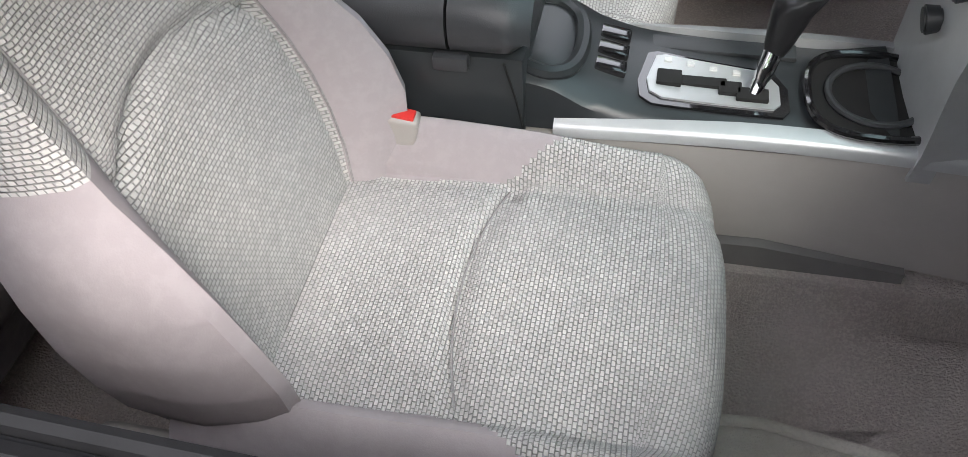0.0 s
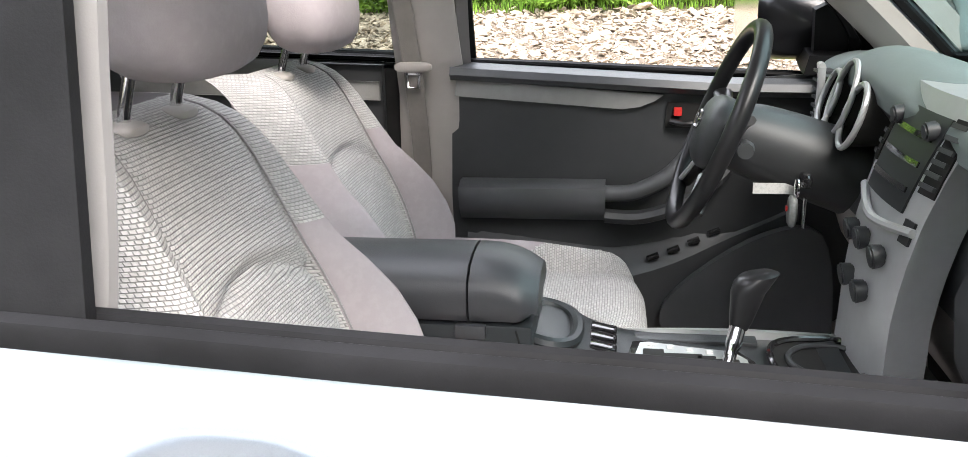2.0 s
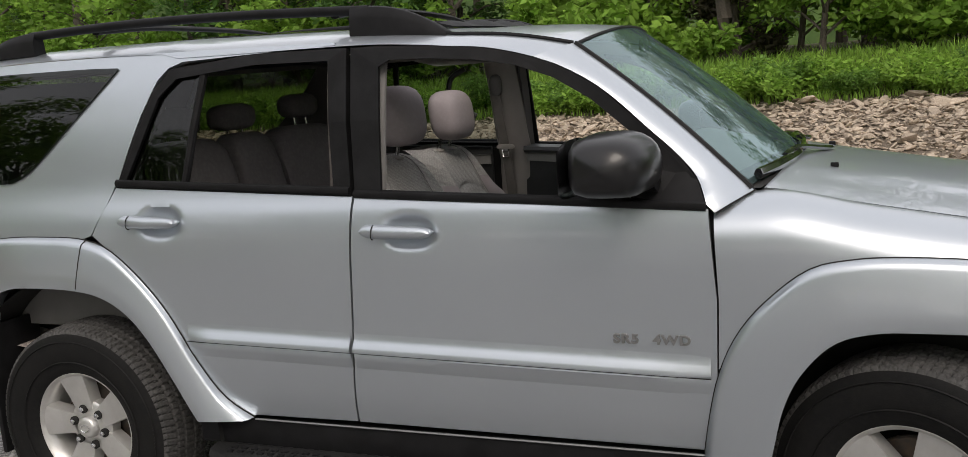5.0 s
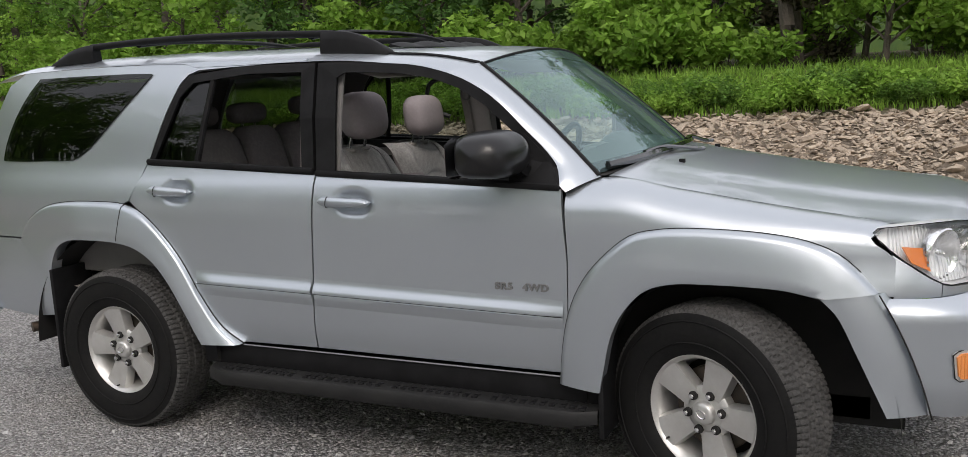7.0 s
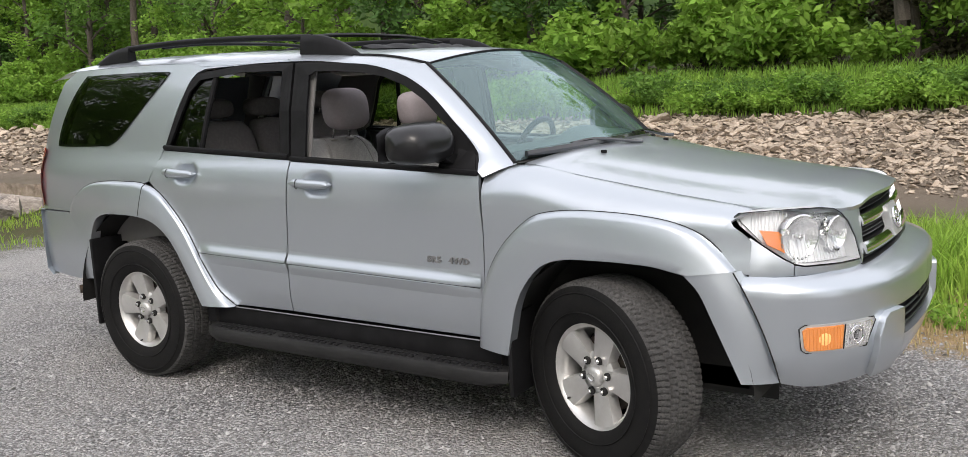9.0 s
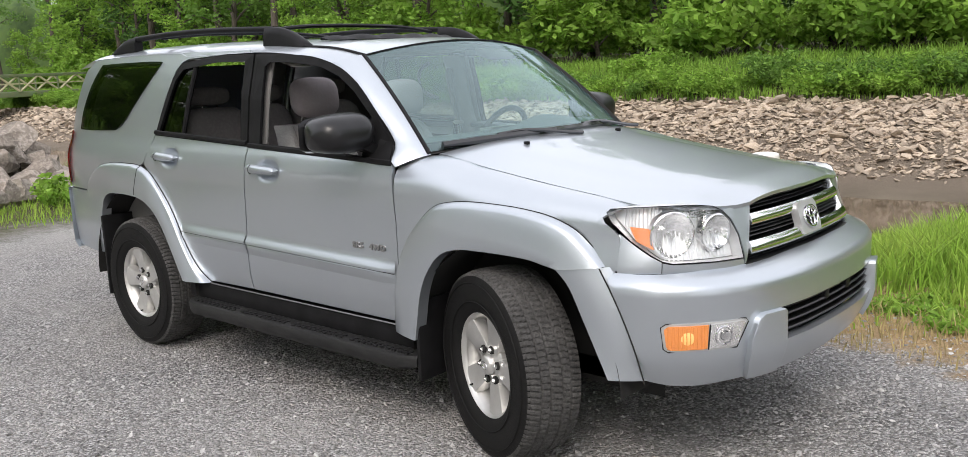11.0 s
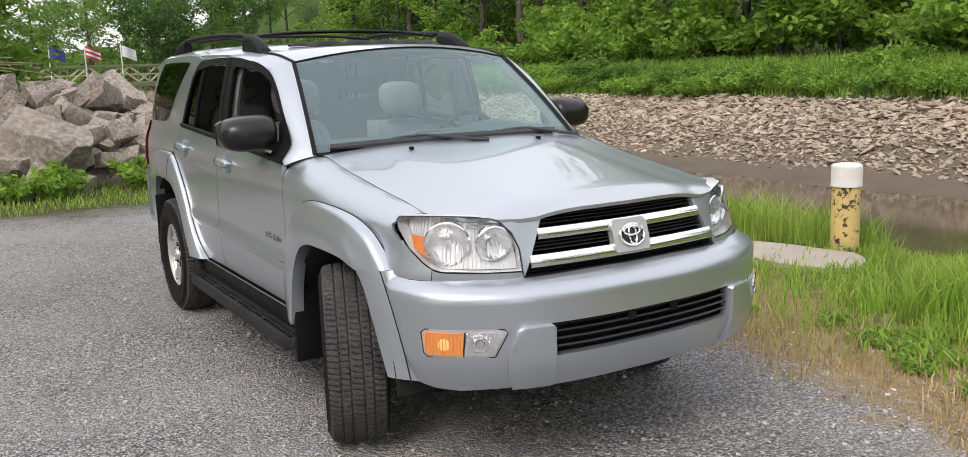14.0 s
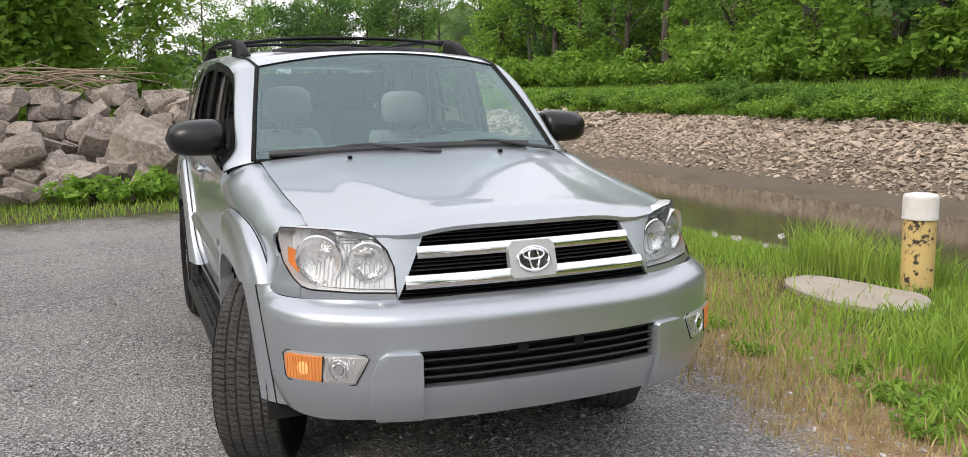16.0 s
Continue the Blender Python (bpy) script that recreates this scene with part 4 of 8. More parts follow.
def bar(name, z0, z1, proud, material, inset=0.0, bow=0.0, ends=None):
    zs = [z0 - 0.003, z0, z0 + (z1 - z0) * 0.25, (z0 + z1) / 2, z1 - (z1 - z0) * 0.25, z1, z1 + 0.003]
    os = [-0.05, proud - 0.008, proud - 0.001, proud, proud - 0.001, proud - 0.006, -0.05]
    rows = []
    w = grille_edge((z0 + z1) / 2) - inset
    lo, hi = ends or (-w, w)
    for a in np.linspace(lo, hi, 30):
        sag = bow * (a / 0.45) ** 2
        rows.append([nose_at(o)(a, z + sag) for o, z in zip(os, zs)])
    return add(name, loft(rows, True, True), material, parent=grille, angle=40)


bar("grille_bar", 0.948, 0.988, 0.012, "chrome")
bar("grille_bar", 0.852, 0.896, 0.016, "chrome")
for z in (0.998, 1.011, 1.023, 0.905, 0.918, 0.931, 0.832, 0.841):
    bar("grille_slat", z, z + 0.005, -0.010, "satin_black")
bar("grille_sill", 0.812, 0.822, 0.008, "satin_black")
plate = panel([(-0.078, 0.864), (-0.088, 0.885), (-0.088, 0.965), (-0.070, 0.986), (0.070, 0.986), (0.088, 0.965), (0.088, 0.885), (0.078, 0.864)], nose_at(0.022), 0.03, 0.03, depth=inward)
add("emblem_plate", plate, "brushed", parent=grille, angle=40)


def ring(cx, cz, rx, rz, t, off, n=40):
    return tube([nose_at(off)(cx + rx * math.cos(a), cz + rz * math.sin(a)) for a in np.linspace(0, 2 * math.pi, n)], t, 6, caps=False)


add("emblem_disc", panel([(0.058 * math.cos(a), 0.925 + 0.040 * math.sin(a)) for a in np.linspace(0, 2 * math.pi, 33)[:-1]], nose_at(0.024), 0.004, 0.03, depth=inward), "gloss_black", parent=grille)
add("emblem", join(ring(0, 0.925, 0.058, 0.040, 0.0055, 0.028), ring(0, 0.925, 0.018, 0.036, 0.0045, 0.029), ring(0, 0.940, 0.040, 0.016, 0.0045, 0.029)), "chrome", "plain chrome oval emblem", parent=grille)
def lathe_about(profile, m):
    bm = lathe(profile, 40)
    bm.transform(m)
    return bm


# bonnet corners and the filler panels under the lamps
NOSE_CUT = next(a for a in np.arange(0.8, nose_len, 0.002) if nose(a)[0].x < 0.572)
for s in (-1, 1):
    lampline = [(0.487, 0.842), (0.490, 0.922), (0.515, 0.980), (0.546, 1.014), (0.588, 1.034), (0.66, 1.044), (0.76, 1.048), (0.949, 1.045), (1.025, 1.039), (1.040, 1.027), (1.020, 0.996), (0.934, 0.932), (0.860, 0.884), (0.820, 0.862), (0.784, 0.853), (0.62, 0.846)]
    hl = [(s * a, z) for a, z in lampline]
    head = add("headlamp", panel(hl, nose_at(0.0), 0.0, 0.035, depth=inward), "clear", "clear headlamp with twin chrome bowls and an amber corner", angle=60)
    add("lamp_bowl_back", panel(hl, nose_at(-0.052), 0.0, 0.04, 0.002), "lamp_housing", parent=head)
    rim = [nose_at(0.0)(a, z) for a, z in hl + hl[:1]]
    deep = [nose_at(-0.054)(a, z) for a, z in hl + hl[:1]]
    add("lamp_wall", loft([rim, deep]), "lamp_housing", parent=head)
    add("lamp_seal", tube([nose_at(0.0)(a, z) for a, z in hl + hl[:1]], 0.0014, 6), "black_trim", parent=head)
    for a, z, r in ((0.775, 0.947, 0.079), (0.585, 0.942, 0.063)):
        p, n, _ = nose(s * a)
        c = Vector(nose_at(-0.042)(s * a, z))
        turn = Vector((0, 0, 1)).rotation_difference((n * 0.9 + Vector((0.25, 0, -0.1))).normalized()).to_matrix().to_4x4()
        b = lathe([(0.010, -0.008), (0.28 * r, -0.006), (0.5 * r, -0.001), (0.72 * r, 0.007), (0.9 * r, 0.017), (r, 0.025), (r + 0.004, 0.024), (r + 0.005, -0.008)], 26)
        b.transform(Matrix.Translation(c) @ turn @ pose(0, 0, 0, 90))
        add("lamp_bowl", b, "bowl", parent=head, smooth=False)
        add("bowl_rim", lathe_about([(r, 0.024), (r + 0.003, 0.028), (r + 0.007, 0.024)], Matrix.Translation(c) @ turn @ pose(0, 0, 0, 90)), "chrome", parent=head)
        add("lamp_bulb", cylinder(0.012, 0.03, Matrix.Translation(c + n * 0.018) @ turn, 16, 0.010, 0.003), "reflector", parent=head)
    add("corner_reflector", panel([(s * a, z) for a, z in ((0.849, 0.900), (0.858, 0.972), (0.943, 0.980), (0.914, 0.930))], nose_at(-0.010), 0.006, 0.03, depth=inward), "amber", parent=head)
    for k in range(26):
        a = 0.53 + 0.018 * k
        z0 = 0.852 if a < 0.80 else 0.858 + (a - 0.80) * 0.62
        z1 = 1.012 + 0.028 * min(1.0, (a - 0.53) / 0.1)
        if z0 < z1 - 0.02:
            add("lamp_flute", tube([nose_at(-0.050)(s * a, z) for z in np.linspace(z0, z1, 5)], 0.0035, 5), "lamp_housing", parent=head)
    for k in range(4):
        z = 1.000 + 0.009 * k
        add("lamp_rib", tube([nose_at(-0.020)(s * a, z) for a in np.linspace(0.560 + 0.006 * k, 0.69, 6)], 0.0022, 5), "reflector", parent=head)
    head.visible_shadow = False
    add("lamp_filler", panel([(s * a, z) for a, z in ((0.484, 0.818), (0.487, 0.838), (0.62, 0.842), (0.784, 0.849), (0.820, 0.857), (0.823, 0.820))], nose_at(0.0), 0.01, 0.04, depth=inward), "silver")
    add("wing_nose", panel([(s * a, z) for a, z in ((0.826, 0.820), (0.823, 0.860), (0.864, 0.881), (0.938, 0.930), (NOSE_CUT, 0.956), (NOSE_CUT, 0.82))], nose_at(-0.0005), 0.006, 0.03, depth=inward), "silver")
    add("grille_shoulder", panel([(s * a, z) for a, z in ((0.482, 0.818), (0.382, 1.026), (0.548, 1.018), (0.510, 0.980), (0.487, 0.923), (0.484, 0.842))], nose_at(0.003), 0.02, 0.03, depth=inward), "silver")

# ---- wheels ----
def build_wheel():
    """A wheel about its own centre, its outer face towards -y."""
    R, W = 0.387, 0.125
    prof = [(0.205, -0.095), (0.222, -0.112), (0.250, -0.122), (0.285, -0.128), (0.320, -0.129), (0.345, -0.124), (0.364, -0.116), (0.377, -0.108)]
    tread = []
    n = 33
    for i in range(n):
        o = -0.104 + 0.208 * i / (n - 1)
        tread.append((R - 0.010 * (o / 0.104) ** 4, o))
    prof = prof + tread + [(r, -o) for r, o in prof[::-1]]

    def cut(r, o, a):
        if r < 0.370:
            return r
        u = abs(o)
        if abs(u - 0.024) < 0.0042 or abs(u - 0.066) < 0.0042:
            return r - 0.008
        k = a * 99 / (2 * math.pi) + (0.4 if u > 0.066 else 0.0) + 9.0 * abs(o) * (1 if o > 0 else -1) + (0.5 if u < 0.024 else 0.0)
        return r - ((0.0075 if u > 0.066 else 0.006) if (k % 1.0) < 0.24 else 0.0)
    hub = part("wheel", lathe([(0.196, -0.085), (0.204, -0.098), (0.212, -0.104), (0.218, -0.103), (0.2185, -0.097), (0.206, -0.090), (0.192, -0.05), (0.178, 0.02), (0.190, 0.08), (0.205, 0.10)], 64), M["alloy"], car, "cast alloy wheel with broad spokes")
    tyre = part("tyre", lathe(prof, 496, cut), M["rubber"], hub, "black tyre with dusty ribbed tread", angle=30)
    tyre.data.materials.append(M["tread"])
    for f in tyre.data.polygons:
        f.material_index = 1 if f.center.x ** 2 + f.center.z ** 2 > 0.3675 ** 2 else 0
    # bead ring and a shallow step on the sidewall
    part("sidewall_ring", join(*[lathe([(r - 0.003, -0.1275), (r, -0.1305), (r + 0.003, -0.1275)], 64) for r in (0.262, 0.338)]), M["rubber"], hub)
    part("brake_disc", lathe([(0.0, -0.02), (0.15, -0.02), (0.155, -0.015), (0.155, 0.0), (0.0, 0.0)], 40), M["alloy_dark"], hub)
    part("wheel_back", lathe([(0.0, 0.03), (0.19, 0.03)], 40), M["void"], hub)
    part("hub_plate", lathe([(0.0, -0.078), (0.045, -0.078), (0.085, -0.074), (0.095, -0.066), (0.098, -0.03)], 48), M["alloy"], hub)
    # broad spokes
    for i in range(5):
        mid = math.radians(90 + 72 * i)
        rows = []
        for k, r in enumerate(np.linspace(0.07, 0.204, 12)):
            t = (r - 0.07) / 0.134
            half = 0.038 + 0.020 * t
            half = min(half, 0.9 * r)
            o = -0.080 - 0.014 * t ** 1.5
            row = []
            for q, d in ((-1.10, 0.050), (-1.06, 0.022), (-0.97, 0.003), (-0.5, 0.0), (0.0, -0.001), (0.5, 0.0), (0.97, 0.003), (1.06, 0.022), (1.10, 0.050)):
                x, z = half * q, math.sqrt(max(r * r - (half * q) ** 2, 1e-6))
                row.append((x * math.sin(mid) + z * math.cos(mid), o + d, -x * math.cos(mid) + z * math.sin(mid)))
            rows.append(row)
        part("spoke", loft(rows), M["alloy"], hub, angle=45)
    for i in range(6):
        a = math.radians(30 + 60 * i)
        c = Matrix.Translation((0.070 * math.cos(a), -0.080, 0.070 * math.sin(a))) @ pose(0, 0, 0, 90)
        part("lug_socket", cylinder(0.0165, 0.012, c, 20), M["void"], hub)
        part("lug_nut", cylinder(0.0105, 0.026, Matrix.Translation((0, -0.006, 0)) @ c, 6, 0.009, 0.002), M["chrome"], hub)
    part("centre_cap", lathe([(0.0, -0.104), (0.022, -0.104), (0.034, -0.102), (0.040, -0.096), (0.044, -0.078)], 32), M["alloy"], hub)
    part("cap_emblem", tube([(0.020 * math.cos(a), -0.105, 0.013 * math.sin(a)) for a in np.linspace(0, 2 * math.pi, 24)], 0.002, 5, caps=False), M["chrome"], hub)
    part("valve", cylinder(0.004, 0.03, Matrix.Translation((0.19 * math.cos(4.2), -0.09, 0.19 * math.sin(4.2))) @ pose(0, 0, 0, 90), 10), M["void"], hub)
    return hub


wheel = build_wheel()
STEER = -21
wheel.matrix_basis = pose(0.005, -0.800, 0.383, 0, 0, STEER) @ pose(0, 0, 0, 0, 20)
copy_thing(wheel, pose(0.005, 0.800, 0.383, 0, 0, 180 + STEER) @ pose(0, 0, 0, 0, 50))
copy_thing(wheel, pose(-2.79, -0.800, 0.383, 0, 0, 0) @ pose(0, 0, 0, 0, -14))
copy_thing(wheel, pose(-2.79, 0.800, 0.383, 0, 0, 180) @ pose(0, 0, 0, 0, 33))

# ---- underside, tail ----
add("underbody", join(block(-3.6, 0.52, -0.60, 0.60, 0.30, 0.42, 0.02), block(-2.3, -0.45, -0.78, 0.78, 0.34, 0.42, 0.02), block(0.60, 0.74, -0.45, 0.45, 0.36, 0.46, 0.03)), "void")
add("axle", join(tube([(0, -0.7, 0.38), (0, 0.7, 0.38)], 0.05, 12), tube([(-2.79, -0.7, 0.38), (-2.79, 0.7, 0.38)], 0.055, 12)), "void")
add("tow_point", tube(rounded([(0.66, -0.60, 0.46), (0.70, -0.60, 0.40), (0.66, -0.58, 0.385), (0.60, -0.58, 0.40)], 4), 0.018, 8), "void")
add("exhaust_tail", tube([(-3.3, -0.55, 0.40), (-3.45, -0.72, 0.42), (-3.50, -0.82, 0.42)], 0.026, 14), "alloy_dark")
rows = []
for z in np.linspace(0.90, 1.66, 18):
    x = -3.84 + max(0.0, z - 1.22) * 0.42 + max(0, z - 1.5) * 0.2
    w = flank(-3.70, z) - 0.02
    rows.append([(x + 0.13 * abs(t) ** 4, w * t, z) for t in np.linspace(-1, 1, 17)])
add("tailgate", loft(rows), "silver")
rows = []
for z in (0.50, 0.54, 0.60, 0.70, 0.82, 0.90, 0.905):
    rows.append([(-3.90 + 0.14 * abs(t) ** 3 + (0.05 if z < 0.53 or z > 0.9 else 0.0), 0.85 * t, z) for t in np.linspace(-1, 1, 21)])
add("rear_bumper", loft(rows), "silver")
for s in (-1, 1):
    rows = []
    for z in np.linspace(0.93, 1.27, 10):
        w = flank(-3.70, z)
        rows.append([(-3.695 - 0.02 * math.sin((z - 0.93) / 0.34 * math.pi) - 0.02, s * (flank(-3.66, z) + 0.004), z), (-3.74, s * (w + 0.004), z), (-3.80, s * (w - 0.03), z), (-3.83, s * (w - 0.09), z)])
    add("tail_lamp", loft(rows), "red_lens", "red tail lamp")

# ---- mirrors, roof rails, badge ----
for s in (-1, 1):
    rows = []
    for t in np.linspace(0, 1, 15):
        y = 0.819 + 0.278 * t
        e = (1 - abs(2 * t - 1) ** (4.5 if t < 0.5 else 2.8)) ** 0.42
        h = 0.088 * max(0.06, e) * (1.0 - 0.08 * t)
        d = 0.107 * max(0.05, e)
        cx, cz = -0.775 + 0.03 * (1 - t), 1.308 - 0.008 * t
        row = []
        for a in np.linspace(0, 2 * math.pi, 25)[:-1]:
            ca, sa = math.cos(a), math.sin(a)
            g = 4.5 if ca < 0 else (3.2 if sa < 0 else 2.1)
            k = 1 / (abs(ca) ** g + abs(sa) ** g) ** (1 / g)
            x = cx + d * k * ca * (0.98 if ca > 0 else 1.06)
            z = cz + h * k * sa
            row.append((x, s * y, z))
        rows.append(row)
    mirror = add("door_mirror", loft(rows, True, True), "mirror_black", "glossy black door mirror housing")
    face = []
    for t in np.linspace(0.08, 0.92, 9):
        y = 0.819 + 0.278 * t
        e = (1 - abs(2 * t - 1) ** 3.2) ** 0.42
        face.append([(-0.894 + 0.030 * (1 - t), s * y, 1.304 - 0.01 * t + 0.078 * e * q) for q in np.linspace(-1, 1, 5)])
    add("mirror_glass", loft(face), "chrome", parent=mirror)
    add("mirror_stalk", loft([[(-0.72 + dx, s * y, z + dz) for dx, dz in ((-0.05, -0.022), (0.05, -0.026), (0.055, 0.016), (-0.04, 0.02))] for y, z in ((0.765, 1.222), (0.82, 1.230), (0.875, 1.248), (0.92, 1.268))], True, True), "black_trim", parent=mirror)
    # rail: two feet and a flat bar
    top = [(-3.05, 1.822), (-2.6, 1.830), (-2.1, 1.820), (-1.62, 1.796)]
    rail = add("roof_rail", tube(rounded([(x, s * 0.635, z) for x, z in top], 8), 0.015, 10, 1.1), "black_trim", "black roof rail on two feet")
    for x0, x1, x2, zt in ((-3.30, -3.16, -3.02, 1.834), (-1.34, -1.50, -1.68, 1.810)):
        rows = []
        for t in np.linspace(0, 1, 12):
            x = x0 + (x2 - x0) * t
            base = curve_at(ROOF_Z, x) - 0.035
            h = 0.012 + (zt - base - 0.012) * min(1.0, math.sin(min(1.0, t * 1.15) * math.pi / 2) ** 0.9)
            hw = 0.026 + 0.008 * (1 - t)
            rows.append([(x, s * 0.635 - hw * 1.15, base), (x, s * 0.635 - hw, base + h * 0.6), (x, s * 0.635 - hw * 0.6, base + h * 0.95), (x, s * 0.635, base + h), (x, s * 0.635 + hw * 0.6, base + h * 0.95), (x, s * 0.635 + hw, base + h * 0.6), (x, s * 0.635 + hw * 1.15, base)])
        add("rail_foot", loft(rows, True, True), "black_trim", parent=rail, angle=60)
for x in (-2.75, -1.75):
    add("cross_bar", tube(rounded([(x, -0.625, 1.815 if x < -2 else 1.79), (x, -0.3, 1.838 if x < -2 else 1.822), (x, 0.3, 1.838 if x < -2 else 1.822), (x, 0.625, 1.815 if x < -2 else 1.79)], 5), 0.018, 8, 0.6), "black_trim")
# wavy wind deflector ahead of the open sunroof
rows = []
for y in np.linspace(-0.47, 0.47, 60):
    zr = curve_at(ROOF_Z, -1.42) - 0.004
    h = 0.016 + 0.009 * abs(math.sin(y * 18)) - 0.012 * (abs(y) / 0.47) ** 8
    x = -1.30 - 0.10 * (y / 0.47) ** 2
    rows.append([(x + 0.01, y, zr), (x - 0.03, y, zr + h), (x - 0.05, y, zr + h + 0.004), (x - 0.06, y, zr + h - 0.004), (x - 0.05, y, zr)])
add("sunroof_deflector", loft(rows, True, True), "black_trim", "dark wavy sunroof wind deflector")
add("sunroof_pane", loft([[(x, y, curve_at(ROOF_Z, x) + 0.006 - 0.012 * (y / 0.5) ** 2) for y in np.linspace(-0.44, 0.44, 12)] for x in np.linspace(-1.90, -2.50, 10)]), "gloss_black")


def lettering(words, size, place, depth=0.0035, spacing=1.1):
    font = bpy.data.curves.new("letters", "FONT")
    font.body, font.size, font.extrude, font.bevel_depth, font.space_character = words, size, depth, 0.0004, spacing
    font.offset = 0.0011
    ob = new("letters", font)
    bpy.context.view_layer.update()
    me = bpy.data.meshes.new_from_object(ob.evaluated_get(bpy.context.evaluated_depsgraph_get()))
    bpy.data.objects.remove(ob)
    bm = bmesh.new()
    bm.from_mesh(me)
    bm.transform(place)
    return bm


for words, x in (("SR5", -0.805), ("4WD", -0.692)):
    add("badge", lettering(words, 0.041, pose(x, -(flank(-0.7, 0.81) + 0.003), 0.790, 90) @ Matrix.Diagonal((1.06, 0.92, 1, 1)), spacing=1.12), "badge_grey", "chrome model lettering", smooth=False)

# ---- cabin ----
def sheet(rows, closed=False, keep=None, caps=False, scale=(1.0, 1.0)):
    """A loft with a cloth layout in metres along both ways; keep(face centre, i, j) picks the faces."""
    bm = bmesh.new()
    uv = bm.loops.layers.uv.new("cloth")
    pts = [[Vector(p) for p in r] for r in rows]
    vs = [[bm.verts.new(p) for p in r] for r in pts]
    n = len(pts[0])
    mid = len(pts) // 2
    across = [0.0]
    for a, b in zip(pts[mid], pts[mid][1:] + pts[mid][:1]):
        across.append(across[-1] + (b - a).length)
    along = [[0.0] for _ in range(n)]
    centre = 14 if n == 36 else n // 2 if n > 20 else n // 4
    run = [0.0]
    for a, b in zip(pts, pts[1:]):
        run.append(run[-1] + (b[centre] - a[centre]).length)
    for i in range(len(pts) - 1):
        for j in range(n if closed else n - 1):
            k = (j + 1) % n
            c = (pts[i][j] + pts[i][k] + pts[i + 1][k] + pts[i + 1][j]) / 4
            if keep and not keep(c, i, j):
                continue
            f = bm.faces.new((vs[i][j], vs[i][k], vs[i + 1][k], vs[i + 1][j]))
            for lp, (q, r) in zip(f.loops, ((i, j), (i, j + 1), (i + 1, j + 1), (i + 1, j))):
                lp[uv].uv = (across[r] * scale[0], run[q] * scale[1])
    if caps and closed:
        bm.faces.new(vs[0])
        bm.faces.new(vs[-1])
    bmesh.ops.delete(bm, geom=[v for v in bm.verts if not v.link_faces], context="VERTS")
    return bm


def superblock(cx, cy, cz, hx, hy, hz, e=4.0, n=14, m=20, tilt=0.0):
    """A softly rounded cushion."""
    rows = []
    for i in range(n + 1):
        t = -1 + 2 * i / n
        t = math.copysign(1 - (1 - abs(t)) ** 1.8, t)
        k = max(0.0, 1 - abs(t) ** e) ** (1 / e)
        row = []
        for j in range(m):
            a = 2 * math.pi * j / m
            ca, sa = math.cos(a), math.sin(a)
            q = 1 / (abs(ca) ** e + abs(sa) ** e) ** (1 / e)
            x, z = hx * k * q * ca, hz * k * q * sa
            row.append((cx + x + tilt * z, cy + hy * t, cz + z))
        rows.append(row)
    return weld(sheet(rows, True))


